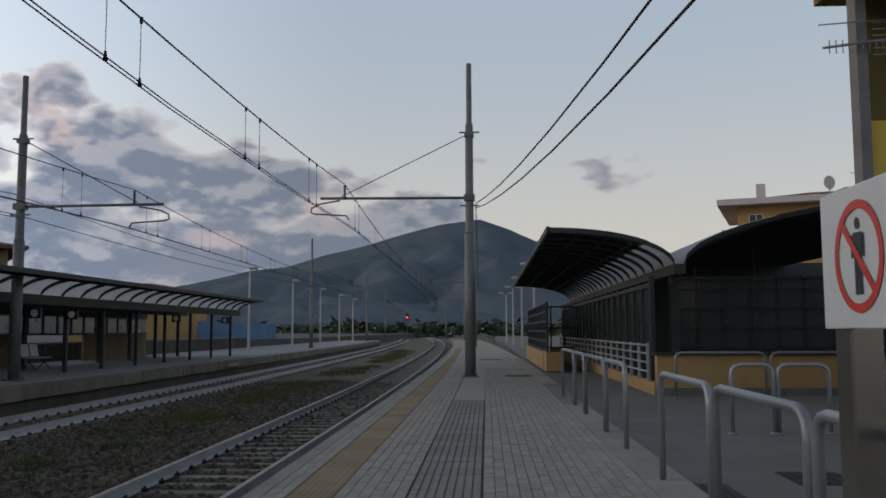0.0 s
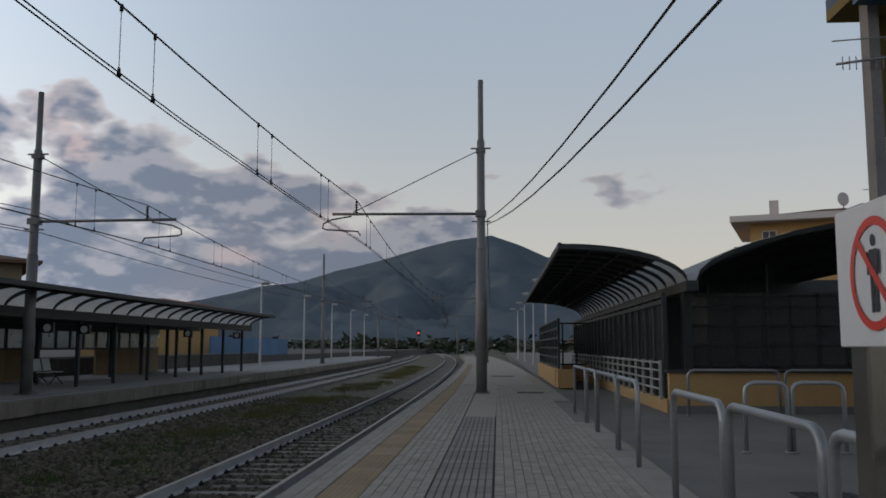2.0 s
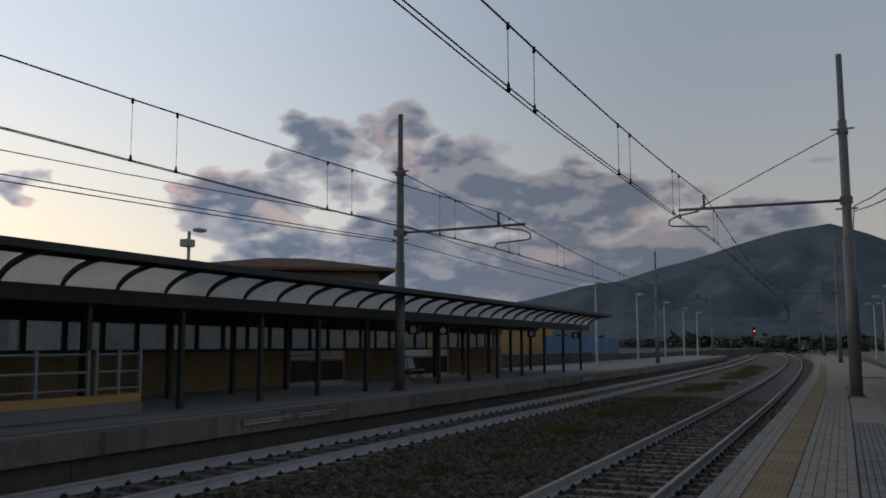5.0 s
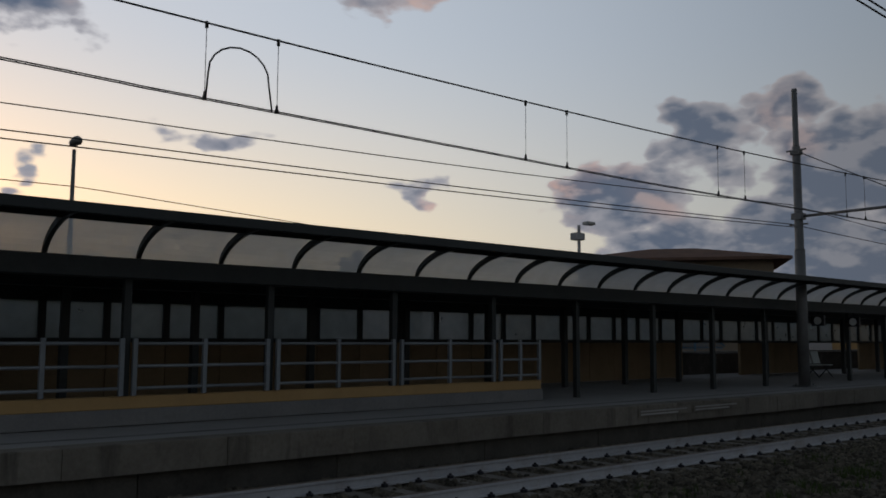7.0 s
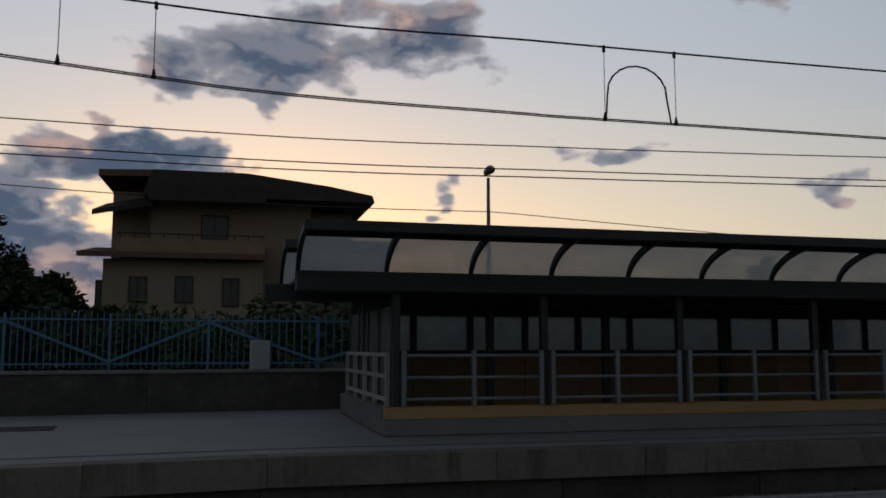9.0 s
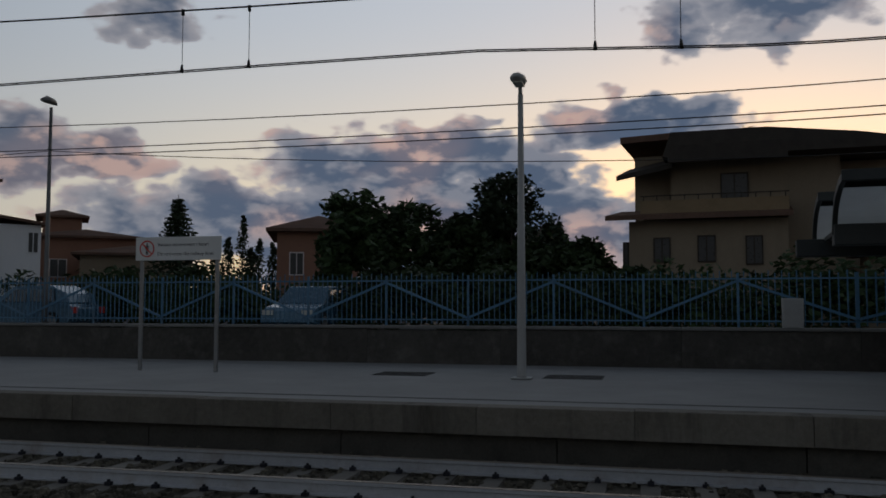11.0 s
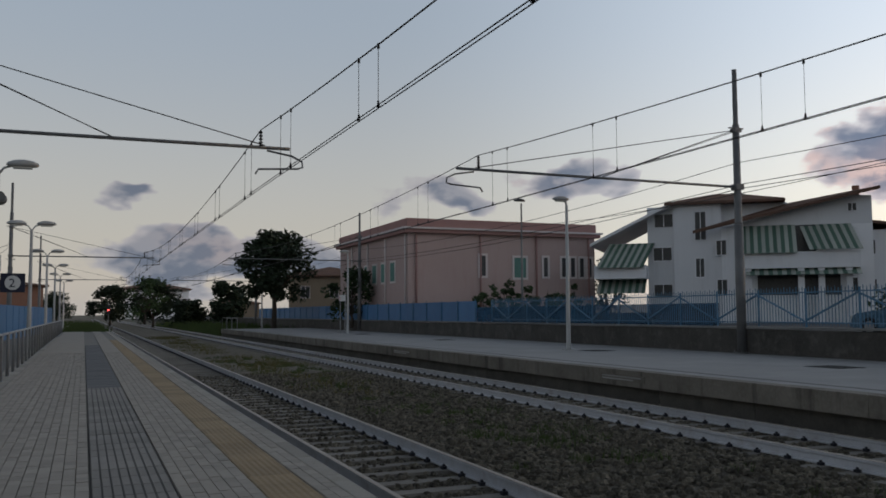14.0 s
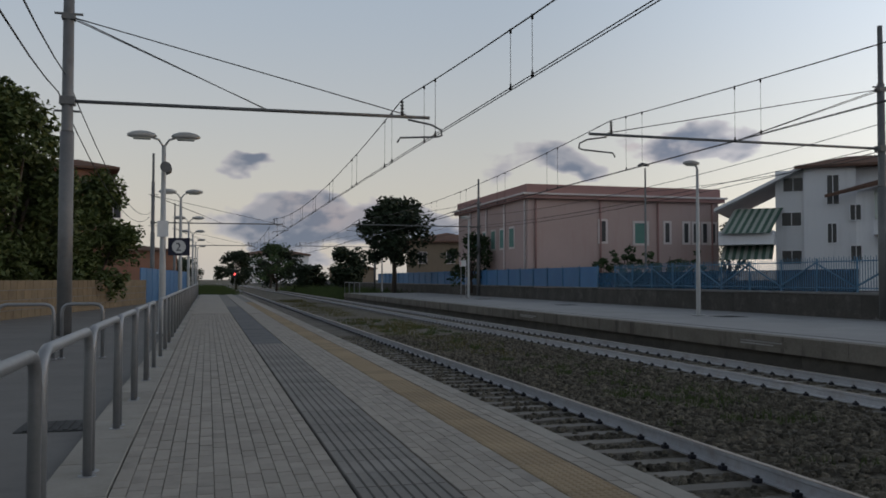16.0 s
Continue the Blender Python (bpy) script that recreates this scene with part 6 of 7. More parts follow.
# far woods
rnd = random.Random(77)
verts, faces = [], []
for k in range(900):
    az = rnd.uniform(-14, 34)
    d = rnd.uniform(240, 620)
    x, y = at_az(az, d)
    s = rnd.uniform(2.0, 4.5)
    for j in range(8):
        cx, cy, cz = x + rnd.uniform(-s, s), y + rnd.uniform(-s, s), -0.9 + rnd.uniform(0.1, 1.2) * s
        n = len(verts)
        for _ in range(3):
            verts.append((cx + rnd.uniform(-1, 1) * s * 0.7, cy + rnd.uniform(-1, 1) * s * 0.7, cz + rnd.uniform(-0.5, 0.8) * s * 0.6))
        faces.append((n, n + 1, n + 2))
mesh_from("far_woods", verts, faces, "leaf_dark", label="belt of dark trees across the valley", category="woods", kind="stuff")

# ---- railings ----
def hoop(x0, y0, x1, y1, h, label="bent galvanised tube railing beside the platform", z0=-0.02, r=0.03):
    root = thing("tube_railing", label, "railing", "hoop railings")
    a, b = Vector((x0, y0, z0)), Vector((x1, y1, z0))
    d = (b - a).normalized()
    c = 0.14
    up = Vector((0, 0, 1))
    def corner(p, s):
        return [p + up * (h - c), p + up * (h - c * 0.45) + d * s * c * 0.13, p + up * (h - c * 0.13) + d * s * c * 0.45, p + up * h + d * s * c]
    bm = bmesh.new()
    tube(bm, [a] + corner(a, 1) + corner(b, -1)[::-1] + [b], r, 10)
    part("tube", bm, "galv", root)
    for p in (a, b):
        bm = bmesh.new()
        tube(bm, [p, p + up * 0.025], 0.06, 10)
        part("foot", bm, "galv", root)


HX = 0.37
for y0, y1 in ((17.3, 14.95), (14.8, 13.25), (13.1, 10.8), (10.68, 9.05), (7.0, 5.25), (5.1, 3.35), (3.22, 1.5), (-4.05, -5.75), (-5.9, -7.6), (-7.75, -9.48), (-9.66, -11.3), (-11.45, -13.2), (-13.38, -14.9)):
    hoop(HX, y0, HX, y1, 0.97)
for k in range(34):
    y0 = -16.75 - k * 1.72
    hoop(HX, y0, HX, y0 - 1.56, 0.97)
for x0, y0, x1, y1 in ((2.1, 11.0, 2.66, 11.0), (2.72, 11.0, 3.4, 11.0), (2.67, 17.2, 4.5, 17.2), (4.62, 17.2, 6.5, 17.2), (3.5, 9.6, 5.6, 9.6), (2.1, -17.2, 2.95, -17.2), (1.35, -17.4, 2.0, -17.4), (3.0, -17.2, 3.9, -17.2)):
    hoop(x0, y0, x1, y1, 0.93, "bent galvanised tube railing across the forecourt", -0.06)

# ---- near ban sign on its post ----
SX = 0.2
nb = thing("no_crossing_sign", "large white no-crossing sign on a stainless post", "sign", "no-crossing signs")
bm = bmesh.new()
box(bm, SX, SX + 0.025, 0.95, 2.62, 1.35, 1.90)
part("board", bm, "sign_white", nb, bevel=0.005)
bm = bmesh.new()
box(bm, SX + 0.03, SX + 0.16, 2.44, 2.60, 0.0, 1.92)
part("post", bm, "steel_post", nb, bevel=0.01)
bm = bmesh.new()
box(bm, SX + 0.03, SX + 0.16, 1.0, 1.14, 0.0, 1.92)
part("post", bm, "steel_post", nb, bevel=0.01)
m = Matrix.Translation((SX - 0.001, 2.26, 1.625)) @ Matrix(((0, 0, -1, 0), (-1, 0, 0, 0), (0, 1, 0, 0), (0, 0, 0, 1)))
no_walking(nb, m, 0.215)

# ---- platform number and loudspeaker on the first twin lamp ----
num = thing("platform_number_sign", "dark square platform number sign on a lamp post", "sign")
bm = bmesh.new()
box(bm, 0.04, 0.54, -23.22, -23.16, 1.86, 2.28)
part("board", bm, "sign_blue", num, bevel=0.01)
bm = bmesh.new()
n = 28
ring = [bm.verts.new((0.29 + 0.16 * math.cos(2 * math.pi * k / n), -23.152, 2.07 + 0.16 * math.sin(2 * math.pi * k / n))) for k in range(n)]
bm.faces.new(ring)
part("white_disc", bm, "sign_white", num)
lettering("2", 0.27, Matrix.Translation((0.37, -23.148, 1.975)) @ Matrix(((-1, 0, 0, 0), (0, 0, 1, 0), (0, 1, 0, 0), (0, 0, 0, 1))), "sign_blue", num, "numeral")
sp = thing("loudspeaker", "grey horn loudspeaker clamped to a lamp post", "loudspeaker")
for s in (-1, 1):
    bm = bmesh.new()
    tube(bm, [(0.66, -23.2 + s * 0.05, 3.95), (0.66 - 0.05, -23.2 + s * 0.12, 3.95), (0.66 - 0.06, -23.2 + s * 0.26, 3.95)], [0.04, 0.06, 0.13], 12)
    part("horn", bm, "mast", sp)
wb = thing("post_plate", "small pale plate on a lamp post", "sign")
bm = bmesh.new()
box(bm, 0.53, 0.79, -23.12, -23.08, 2.3, 2.68)
part("plate", bm, "sign_white", wb)

# ---- platform shelter details ----
for y in (25.0, 27.4, 37.2, 44.5):
    ck = thing("platform_clock_board" if y < 26 else "station_clock", "small dark hanging board under the canopy" if y < 26 else "round-faced clock hanging under the canopy", "clock", "canopy boards")
    bm = bmesh.new()
    box(bm, -15.25, -14.85, y - 0.06, y + 0.06, 1.76, 2.08)
    part("case", bm, "sign_black", ck, bevel=0.01)
    for s in (-1, 1):
        bm = bmesh.new()
        ring = [bm.verts.new((-15.05 + 0.12 * math.cos(2 * math.pi * k / 20), y + s * 0.064, 1.92 + 0.12 * math.sin(2 * math.pi * k / 20))) for k in range(20)]
        bm.faces.new(ring)
        part("dial", bm, "sign_white", ck)
    bm = bmesh.new()
    tube(bm, [(-15.05, y, 2.08), (-15.05, y, 2.25)], 0.02, 6)
    part("hanger", bm, "frame", ck)
bn = thing("bench", "pale perforated metal bench on the opposite platform", "bench", at=pose(-17.2, 29.3, 0, 0, 0, 90))
for k in range(2):
    x = -0.32 + 0.64 * k
    bm = bmesh.new()
    box(bm, x - 0.27, x + 0.27, -0.22, 0.22, 0.42, 0.45)
    part("seat", bm, "bench", bn, bevel=0.01)
    bm = bmesh.new()
    box(bm, x - 0.27, x + 0.27, 0.0, 0.03, 0.0, 0.45, pose(0, 0.24, 0.48, -14))
    part("backrest", bm, "bench", bn, bevel=0.01)
for x in (-0.5, 0.5):
    for s in (-1, 1):
        bm = bmesh.new()
        tube(bm, [(x, s * 0.24, 0), (x, -s * 0.12, 0.42)], 0.02, 6)
        part("leg", bm, "frame", bn)
cam_post = thing("canopy_camera", "small grey camera mast on the canopy roof", "camera")
bm = bmesh.new()
tube(bm, [(-16.0, 14.9, 2.5), (-16.0, 14.9, 4.1)], 0.04, 6)
part("mast", bm, "lamp_white", cam_post)
bm = bmesh.new()
box(bm, -16.12, -15.88, 14.7, 15.0, 3.72, 3.9)
part("housing", bm, "lamp_white", cam_post, bevel=0.02)
bm = bmesh.new()
box(bm, -15.95, -15.75, 14.95, 15.25, 4.1, 4.18)
part("housing", bm, "lamp_white", cam_post, bevel=0.02)
for az, h, s in ((55.5, 6.9, 1), (56.3, 6.3, 2)):
    x, y = at_az(az, 60)
    conifer(x, y, 0.5, h, 0.9, 200 + s, "slim dark treetop behind the canopy")
bx = thing("fence_cabinet", "pale metal cabinet on the boundary wall", "cabinet")
bm = bmesh.new()
box(bm, -21.4, -21.25, 0.85, 1.2, 0.87, 1.5)
part("body", bm, "lamp_white", bx, bevel=0.01)
bm = bmesh.new()
box(bm, -21.25, -21.24, 0.88, 1.17, 0.9, 1.47)
part("door", bm, "lamp_white", bx)

# plates on the platform face
for y0, y1, z in ((13.05, 14.85, -0.16), (14.95, 16.8, -0.15), (-20.1, -18.3, -0.2), (-35.5, -33.5, -0.2), (38, 40, -0.2)):
    pl = thing("warning_plate", "faded white warning plate on the platform edge", "plate", "edge plates")
    bm = bmesh.new()
    box(bm, EDGE_FAR + 0.01, EDGE_FAR + 0.022, y0, y1, z - 0.06, z + 0.09)
    part("plate", bm, "face", pl)
    for k, (zz, f) in enumerate(((z + 0.04, 0.92), (z - 0.02, 0.75))):
        bm = bmesh.new()
        box(bm, EDGE_FAR + 0.022, EDGE_FAR + 0.026, y0 + 0.08, y0 + (y1 - y0) * f, zz - 0.016, zz + 0.016)
        part("print_line", bm, "edge", pl)


# ---- covers in the paving ----
def cover(x0, x1, y0, y1, z, label):
    root = thing("grate_cover", label, "manhole cover", "covers in the paving")
    bm = bmesh.new()
    box(bm, x0, x1, y0, y1, z - 0.02, z + 0.004)
    part("frame", bm, "manhole", root)
    bm = bmesh.new()
    n = max(3, int((x1 - x0) / 0.08))
    for k in range(n):
        a = x0 + 0.03 + (x1 - x0 - 0.06) * k / n
        box(bm, a, a + 0.04, y0 + 0.03, y1 - 0.03, z + 0.004, z + 0.011)
    part("grid", bm, "manhole", root)


for y in (-6.6, -3.25, -17.9, -28.6, -43, -57):
    cover(-18.65, -17.75, y - 0.55, y + 0.55, -0.015, "dark cast-iron cover in the pale platform")
for x0, x1, y0, y1 in ((-0.66, 0.12, 24.6, 25.4), (-1.5, -0.5, 38.8, 39.8), (0.62, 1.25, -10.4, -9.8)):
    cover(x0, x1, y0, y1, 0.0 if x0 < 0.5 else -0.055, "dark iron cover in the platform paving")
cover(1.62, 2.2, 7.1, 7.8, -0.055, "dark iron drain cover in the asphalt")
cover(0.62, 0.95, 6.3, 7.1, -0.055, "dark iron drain cover beside the kerb")

# ---- stone wall and blue fence past the forecourt ----
sw = tagged(new("stone_wall"), "ochre stone block wall under the ivy", "wall", kind="structure")
rnd = random.Random(8)
A, B = Vector((7.6, -24.5, 0)), Vector((3.0, -52.0, 0))
d = (B - A).normalized()
ang = math.degrees(math.atan2(d.y, d.x))
L = (B - A).length
for row in range(4):
    u = -(row % 2) * 0.3
    while u < L:
        ln = rnd.uniform(0.5, 0.75)
        bm = bmesh.new()
        g = 0.012
        box(bm, max(0, u) + g, min(L, u + ln) - g, -0.12, 0.12 + rnd.uniform(0, 0.02), row * 0.34 + g - 0.1, (row + 1) * 0.34 - g - 0.1)
        ob = done(bm, "stone_block", "tufa", sw)
        ob.matrix_basis = pose(A.x, A.y, 0, 0, 0, ang)
        u += ln
bm = bmesh.new()
box(bm, 0, L, -0.1, 0.1, -0.1, 1.25)
done(bm, "mortar_core", "plinth", sw).matrix_basis = pose(A.x, A.y, 0, 0, 0, ang)
bf = thing("sheeted_fence", "blue sheet fence beyond the stone wall", "fence")
for k in range(12):
    bm = bmesh.new()
    box(bm, 0.0, 2.4, -0.03, 0.03, 0, 2.0, pose(3.2 - k * 0.16, -52 - k * 2.5, -0.06, 0, 0, -93.6))
    part("sheet", bm, "panel_blue", bf)
bc = thing("blue_sheeting", "long blue sheeted fence past the canopy", "fence")
for k in range(11):
    bm = bmesh.new()
    box(bm, -22.4 - k * 0.12, -22.3 - k * 0.12, 62 + k * 2.6, 64.5 + k * 2.6, -0.1, 2.1)
    part("sheet", bm, "panel_blue", bc)


# ---- signals ----
def signal(az, d, z, label):
    x, y = at_az(az, d)
    root = thing("rail_signal", label, "signal", "rail signals", pose(x, y, -0.9, 0, 0, az))
    bm = bmesh.new()
    tube(bm, [(0, 0.3, 0), (0, 0.3, z + 2.2)], 0.09, 6)
    part("mast", bm, "mast", root)
    bm = bmesh.new()
    box(bm, -0.35, 0.35, 0.0, 0.25, z + 0.2, z + 1.7)
    part("backboard", bm, "sign_black", root)
    bm = bmesh.new()
    tube(bm, [(0, -0.02, z + 0.9), (0, -0.08, z + 0.9)], 0.15, 12)
    part("lens", bm, "red_light", root, "lit red lens")


signal(5.2, 190, 4.2, "railway signal showing red beside the line")
signal(178.6, 165, 2.2, "railway signal showing red beside the line")
fence_end = thing("end_barrier", "low pale rail barrier at the platform end", "barrier")
for yy in (-79, -82, -85):
    bm = bmesh.new()
    tube(bm, [(-13.6, yy, 0), (-13.6, yy, 1.0), (-13.6, yy - 2.8, 1.0), (-13.6, yy - 2.8, 0)], 0.03, 6)
    part("hoop", bm, "galv", fence_end)


# ---- parked cars ----
def car(x, y, rz, mat, label, ln=4.1, wd=1.66, hatch=True):
    root = thing("parked_car", label, "car", "parked cars", pose(x, y, 0.55, 0, 0, rz))
    low_o = [(-ln / 2, 0.30), (-ln / 2 + 0.05, 0.62), (-ln / 2 + 0.25, 0.74), (-0.75, 0.86), (ln / 2 - 0.25, 0.86), (ln / 2 - 0.05, 0.72), (ln / 2, 0.36), (ln / 2 - 0.2, 0.22), (-ln / 2 + 0.2, 0.22)]
    bm = bmesh.new()
    prism(bm, low_o, "y", -wd / 2, wd / 2)
    for v in bm.verts:
        if v.co.z > 0.6:
            v.co.y *= 0.95
    part("body", bm, mat, root, bevel=0.03)
    bm = bmesh.new()
    prism(bm, [(-0.85, 0.85), (-0.15, 1.36), (1.15, 1.40), (1.75, 1.15), (ln / 2 - 0.2, 0.85)], "y", -wd / 2 + 0.07, wd / 2 - 0.07)
    for v in bm.verts:
        if v.co.z > 1.0:
            v.co.y *= 0.84
    part("cabin", bm, mat, root, bevel=0.03)
    for s in (-1, 1):
        for a, b in ((-0.55, 0.42), (0.52, 1.45)):
            bm = bmesh.new()
            q = [(a + (0.12 if a < 0 else 0), 0.9), (b, 0.9), (b - (0.12 if b > 1 else 0), 1.28), (a + (0.52 if a < 0 else 0.0), 1.26)]
            yo = [wd / 2 - 0.055, wd / 2 - 0.055, (wd / 2 - 0.07) * 0.87 + 0.015, (wd / 2 - 0.07) * 0.87 + 0.015]
            v1 = [bm.verts.new((u, s * w, z)) for (u, z), w in zip(q, yo)]
            v2 = [bm.verts.new((u, s * (w - 0.02), z)) for (u, z), w in zip(q, yo)]
            bm.faces.new(v1)
            bm.faces.new(v2[::-1])
            for i in range(4):
                bm.faces.new((v1[i], v1[(i + 1) % 4], v2[(i + 1) % 4], v2[i]))
            part("side_window", bm, "carglass", root)
    for xx in (-ln / 2 + 0.78, ln / 2 - 0.72):
        for s in (-1, 1):
            bm = bmesh.new()
            tube(bm, [(xx, s * (wd / 2 - 0.19), 0.3), (xx, s * (wd / 2 + 0.005), 0.3)], 0.3, 18)
            w = part("wheel", bm, "tyre", root)
            bm = bmesh.new()
            tube(bm, [(xx, s * (wd / 2 + 0.005), 0.3), (xx, s * (wd / 2 + 0.015), 0.3)], 0.19, 14)
            part("rim", bm, "galv", w)
    for s in (-1, 1):
        bm = bmesh.new()
        box(bm, -ln / 2 - 0.01, -ln / 2 + 0.06, s * 0.6 - 0.16, s * 0.6 + 0.16, 0.52, 0.66)
        part("headlight", bm, "lamp_glass", root)
        bm = bmesh.new()
        box(bm, ln / 2 - 0.1, ln / 2 + 0.005, s * 0.66 - 0.1, s * 0.66 + 0.1, 0.55, 0.74)
        part("tail_light", bm, "sign_red", root)


car(-26.2, -11.9, 180, "carblue", "small blue car parked end-on behind the fence", 3.5)
car(-25.0, -20.8, 90, "carblue", "pale blue saloon car on the street behind the fence", 4.2)

# ---- weeds and dry grass between the tracks ----
rnd = random.Random(31)


def blades(name, spots, mat, label, h):
    verts, faces = [], []
    for x, y, r, n in spots:
        for _ in range(n):
            a, q = rnd.uniform(0, 6.283), r * math.sqrt(rnd.random())
            px, py = x + math.cos(a) * q + off(y), y + math.sin(a) * q
            hh = h * rnd.uniform(0.4, 1.2) * (1 - 0.5 * q / r)
            lx, ly = rnd.uniform(-0.5, 0.5) * hh, rnd.uniform(-0.5, 0.5) * hh
            w = 0.012
            k = len(verts)
            verts += [(px - w, py, BED_Z - 0.03), (px + w, py, BED_Z - 0.03), (px + lx, py + ly, BED_Z + hh)]
            faces.append((k, k + 1, k + 2))
    mesh_from(name, verts, faces, mat, label=label, category="weeds", kind="stuff")


blades("dry_grass", [(-8.1 + rnd.uniform(-0.8, 0.9), y, rnd.uniform(0.3, 1.2), 110) for y in [rnd.uniform(18, 90) for _ in range(70)]] + [(-8.1 + rnd.uniform(-1.2, 1.4), rnd.uniform(-90, -24), 0.9, 60) for _ in range(60)], "grass", "dry yellow grass between the tracks", 0.22)
blades("weeds", [(-8.4, 12.5, 0.4, 160), (-7.9, 14.5, 0.3, 120), (-9.0, 16.8, 0.4, 120), (-8.2, -14.2, 0.7, 150), (-7.5, -15.4, 0.5, 110), (-8.8, -18.5, 0.6, 110), (-7.7, 19.5, 0.5, 120)] + [(rnd.uniform(-9.6, -6.6), rnd.uniform(-45, 30), 0.22, 26) for _ in range(260)], "weed", "green weeds in the ballast", 0.16)
verts, faces = [], []
for k in range(5200):
    y = rnd.uniform(-170, -84)
    x = rnd.choice((rnd.uniform(-21, -13.4), rnd.uniform(-3.4, 3)))
    hh = rnd.uniform(0.4, 1.6)
    n = len(verts)
    verts += [(x - 0.1, y, -0.97), (x + 0.1, y + 0.05, -0.97), (x + rnd.uniform(-0.4, 0.4), y, -0.97 + hh)]
    faces.append((n, n + 1, n + 2))
mesh_from("trackside_scrub", verts, faces, "weed", label="tangled green scrub past the platform ends", category="scrub", kind="stuff")

# ---- kerb under the railings ----
kb = tagged(new("platform_kerb"), "worn pale kerb stones under the railings", "kerb", kind="structure")
for k in range(-60, 40):
    slab(kb, "kerb_stone", 0.19, 0.60, k * 1.0 + 0.004, k * 1.0 + 0.996, -0.3, 0.0, "kerb") if k < 15 or k > 20 else None

# ---- paving of the platform ----
pav_root = tagged(new("platform_paving"), "grey concrete block paving with yellow warning and ribbed guide strips", "paving", kind="structure")
ZONES = [(-3.06, -2.87, 2), (-2.47, -1.88, 6), (-1.25, 0.18, 14)]


def block_mesh(name, w, l, mat, ribs=0, studs=0):
    bm = bmesh.new()
    g = 0.006
    lo = [(-w / 2, -l / 2), (w / 2, -l / 2), (w / 2, l / 2), (-w / 2, l / 2)]
    hi = [(-w / 2 + g, -l / 2 + g), (w / 2 - g, -l / 2 + g), (w / 2 - g, l / 2 - g), (-w / 2 + g, l / 2 - g)]
    a = [bm.verts.new((x, y, -0.03)) for x, y in lo]
    b = [bm.verts.new((x, y, -0.006)) for x, y in lo]
    c = [bm.verts.new((x, y, 0.0)) for x, y in hi]
    for p, q in ((a, b), (b, c)):
        for i in range(4):
            bm.faces.new((p[i], p[(i + 1) % 4], q[(i + 1) % 4], q[i]))
    bm.faces.new(c)
    base_faces = len(bm.faces)
    for k in range(ribs):
        x = -w / 2 + w * (k + 0.5) / ribs
        prism(bm, [(x - 0.031, 0.0005), (x + 0.031, 0.0005), (x + 0.028, 0.007), (x - 0.028, 0.007)], "y", -l / 2 + 0.004, l / 2 - 0.004)
    for i in range(studs):
        for j in range(studs):
            x, y = -w / 2 + w * (i + 0.5) / studs, -l / 2 + l * (j + 0.5) / studs
            t = [bm.verts.new((x + 0.015 * sx, y + 0.015 * sy, 0.0005)) for sx, sy in ((-1, -1), (1, -1), (1, 1), (-1, 1))]
            u = [bm.verts.new((x + 0.008 * sx, y + 0.008 * sy, 0.006)) for sx, sy in ((-1, -1), (1, -1), (1, 1), (-1, 1))]
            for k in range(4):
                bm.faces.new((t[k], t[(k + 1) % 4], u[(k + 1) % 4], u[k]))
            bm.faces.new(u)
    bmesh.ops.recalc_face_normals(bm, faces=list(bm.faces))
    if ribs:
        bm.faces.ensure_lookup_table()
        for f in bm.faces[:base_faces]:
            f.material_index = 1
    me = bpy.data.meshes.new(name)
    bm.to_mesh(me)
    bm.free()
    me.materials.append(M[mat])
    if ribs:
        me.materials.append(M["groove"])
    return me


rnd = random.Random(2)
verts, faces = [], []
count = 0
BRICK = block_mesh("paver", 0.198, 0.242, "paver")
for x0, x1, n in ZONES:
    w = (x1 - x0) / n
    for i in range(n):
        for k in range(-175, 153):
            y = k * 0.2 + (0.1 if i % 2 else 0.0)
            x = x0 + w * (i + 0.5)
            dz = rnd.uniform(-0.003, 0.002)
            if -8.0 < y < -5.0 and x > -1.3 and count < 290:
                ob = new("paver", BRICK)
                ob.parent = pav_root
                ob.matrix_basis = Matrix.Translation((x, y, dz)) @ Matrix.Diagonal((w / 0.201, 0.815, 1, 1))
                count += 1
                continue
            hw, hl, g, q = w / 2 - 0.001, 0.099, 0.003, len(verts)
            verts += [(x + off(y) + sx * hw, y + sy * hl, -0.02 + dz) for sx, sy in ((-1, -1), (1, -1), (1, 1), (-1, 1))]
            verts += [(x + off(y) + sx * (hw - g), y + sy * (hl - g), dz) for sx, sy in ((-1, -1), (1, -1), (1, 1), (-1, 1))]
            faces += [(q + 4, q + 5, q + 6, q + 7)] + [(q + i2, q + (i2 + 1) % 4, q + 4 + (i2 + 1) % 4, q + 4 + i2) for i2 in range(4)]
far_pav = mesh_from("paver_field", verts, faces, "paver_isle", pav_root, "field of grey concrete pavers", kind="stuff")
GUIDE = block_mesh("guide_tile", 0.60, 0.395, "guide", ribs=8)
PLAIN = block_mesh("plain_tile", 0.60, 0.395, "paver_dark")
YEL = block_mesh("warning_tile", 0.38, 0.395, "paver_yellow", studs=7)
for k in range(-110, 40):
    y = k * 0.4 + 0.2
    ob = new("guide_tile", GUIDE if y > -19.2 else PLAIN)
    ob.parent = pav_root
    ob.matrix_basis = Matrix.Translation((-1.565 + off(y), y, rnd.uniform(-0.002, 0.001)))
for k in range(-130, 165):
    y = k * 0.4 + 0.2
    ob = new("warning_tile", YEL)
    ob.parent = pav_root
    ob.matrix_basis = Matrix.Translation((-2.67 + off(y), y, rnd.uniform(-0.002, 0.001)))
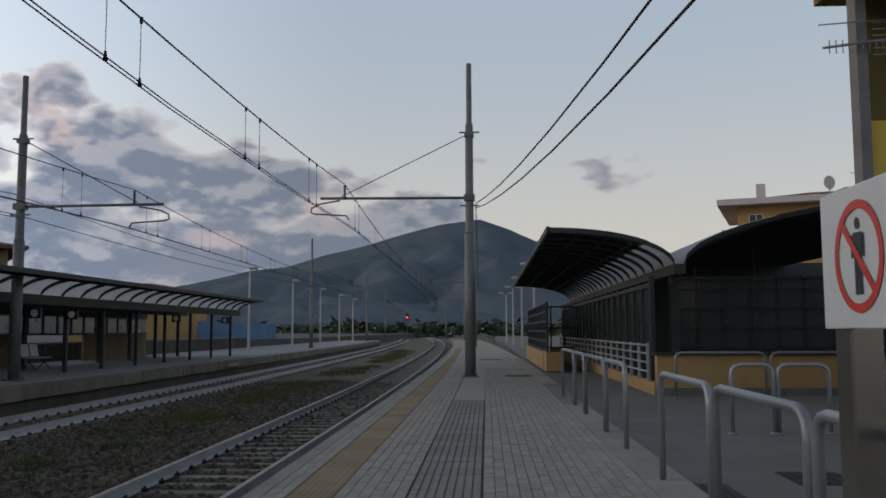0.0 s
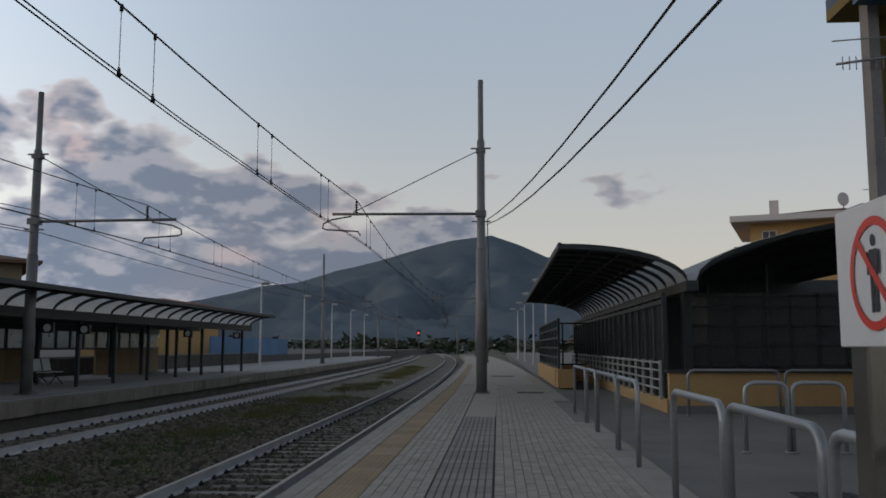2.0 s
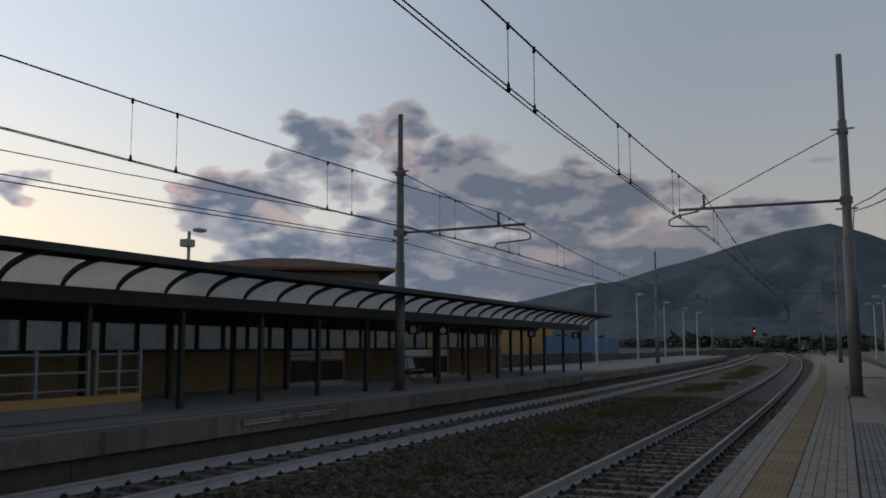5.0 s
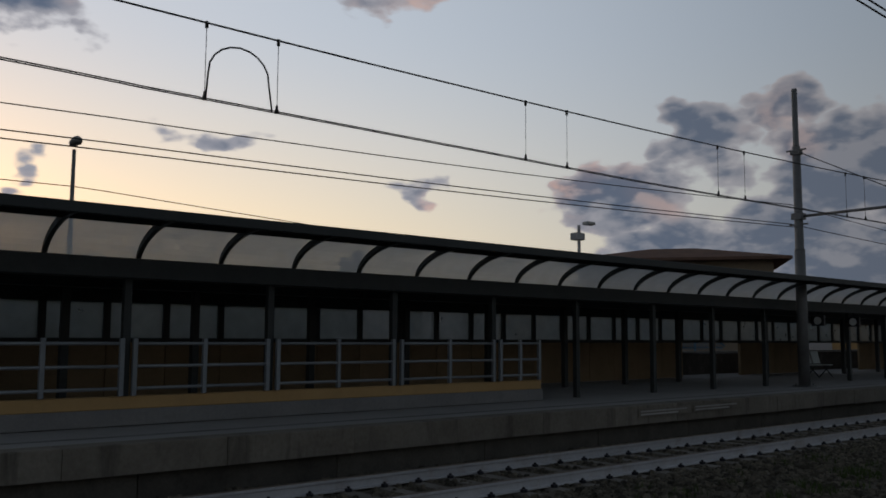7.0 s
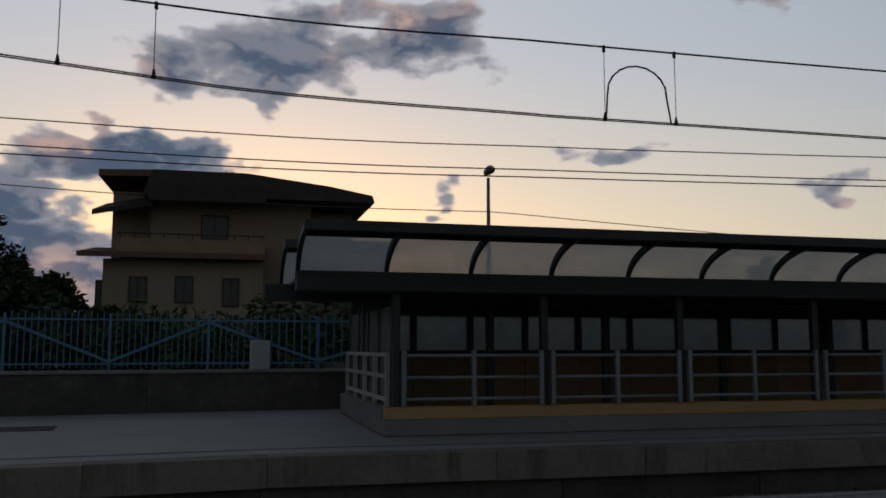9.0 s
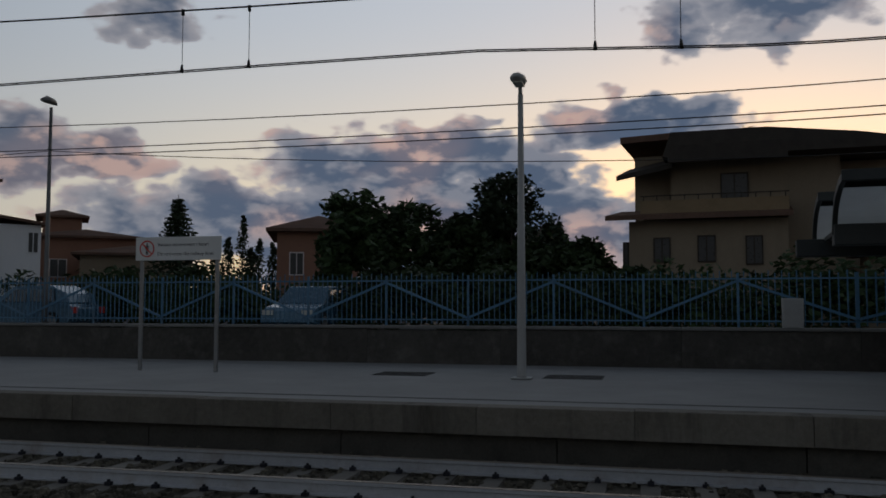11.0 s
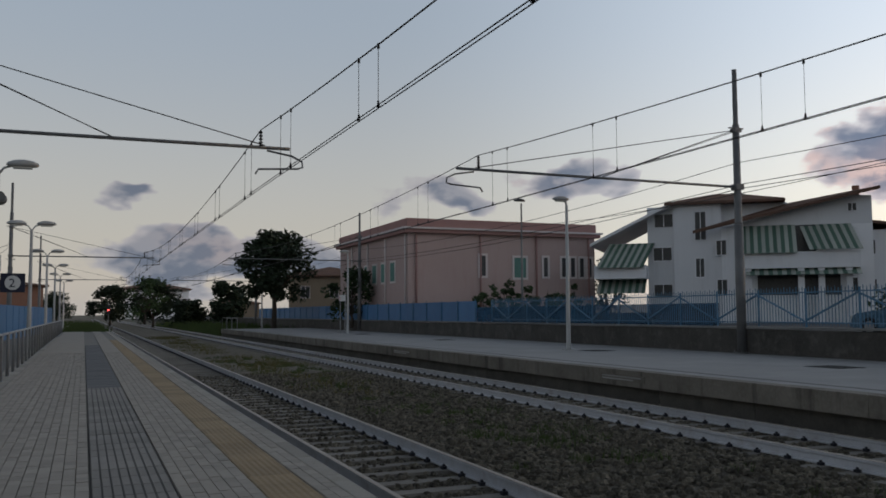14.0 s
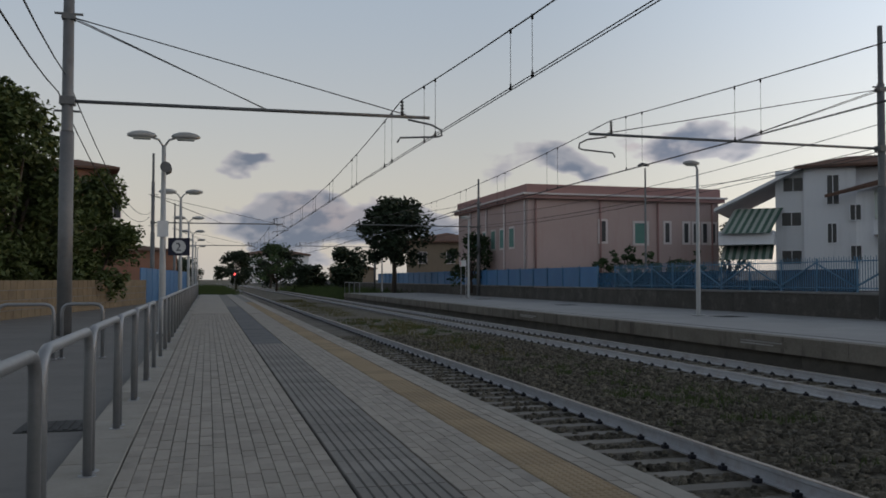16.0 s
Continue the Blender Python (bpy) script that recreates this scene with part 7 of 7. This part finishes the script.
# plain sheets of the same paving farther off
for x0, x1, y0, y1 in ((-3.06, -2.87, -78, -35.2), (-2.47, -1.88, -78, -35.2), (-1.25, 0.18, -78, -35.2), (-1.865, -1.26, 16.05, 30.5)):
    bm = bmesh.new()
    box(bm, x0, x1, y0, y1, -0.028, -0.001)
    part("paving_sheet", bm, "paver", pav_root)
sweep("far_paving", [(-3.06, -0.028), (-3.06, -0.002), (0.55, -0.002), (0.55, -0.028)], 30.6, 120, 4, "paver", pav_root)

# ---- the bend of the line: all that lies past it turns about the bend's middle ----
def bend_share(x, y):
    az = np.degrees(np.arctan2(BX - x, y - BY))
    f = np.clip(np.where(az >= 0, (az - 70) / 14, (-az - 60) / 50), 0, 1)
    return np.radians(BEND) * f * f * (3 - 2 * f)


def bend_mesh(me):
    co = np.empty(len(me.vertices) * 3, "f")
    me.vertices.foreach_get("co", co)
    co = co.reshape(-1, 3)
    if len(co) == 0:
        return
    if np.ptp(co[:, 1]) > 3 and co[:, 1].min() < 7 and len(co) < 4000:
        bm = bmesh.new()
        bm.from_mesh(me)
        for y in (6, 5, 4, 3, 2.5, 2, 1.5, 1, 0.5, 0, -0.5, -1, -1.5, -2, -2.5, -3, -4, -6, -10, -30, -100):
            bmesh.ops.bisect_plane(bm, geom=list(bm.verts) + list(bm.edges) + list(bm.faces), plane_co=(0, y, 0), plane_no=(0, 1, 0))
        bm.to_mesh(me)
        bm.free()
        co = np.empty(len(me.vertices) * 3, "f")
        me.vertices.foreach_get("co", co)
        co = co.reshape(-1, 3)
    a = bend_share(co[:, 0], co[:, 1])
    if a.max() <= 0:
        return
    u, v = co[:, 0] - BX, co[:, 1] - BY
    co[:, 0], co[:, 1] = BX + u * np.cos(a) - v * np.sin(a), BY + u * np.sin(a) + v * np.cos(a)
    me.vertices.foreach_set("co", co.ravel())
    me.update()


def bend_thing(ob):
    m = ob.matrix_basis
    still = all(abs(m[i][j] - (i == j)) < 1e-6 for i in range(3) for j in range(4))
    if not still:
        a = float(bend_share(np.array([m[0][3]]), np.array([m[1][3]]))[0])
        ob.matrix_basis = pose(BX, BY, 0, 0, 0, math.degrees(a)) @ pose(-BX, -BY, 0) @ m
        return
    if ob.type == "MESH" and ob.data.users == 1:
        bend_mesh(ob.data)
    for child in below[ob.name]:
        bend_thing(child)


STAY = ("station_canopy", "underpass", "railing_panel", "end_railing", "shelter_", "ramp_wall")
below = {ob.name: [] for ob in scene.objects}
for ob in scene.objects:
    if ob.parent is not None:
        below[ob.parent.name].append(ob)
for ob in list(scene.objects):
    if ob.parent is None and ob.type in ("MESH", "EMPTY") and not ob.name.startswith(STAY):
        bend_thing(ob)
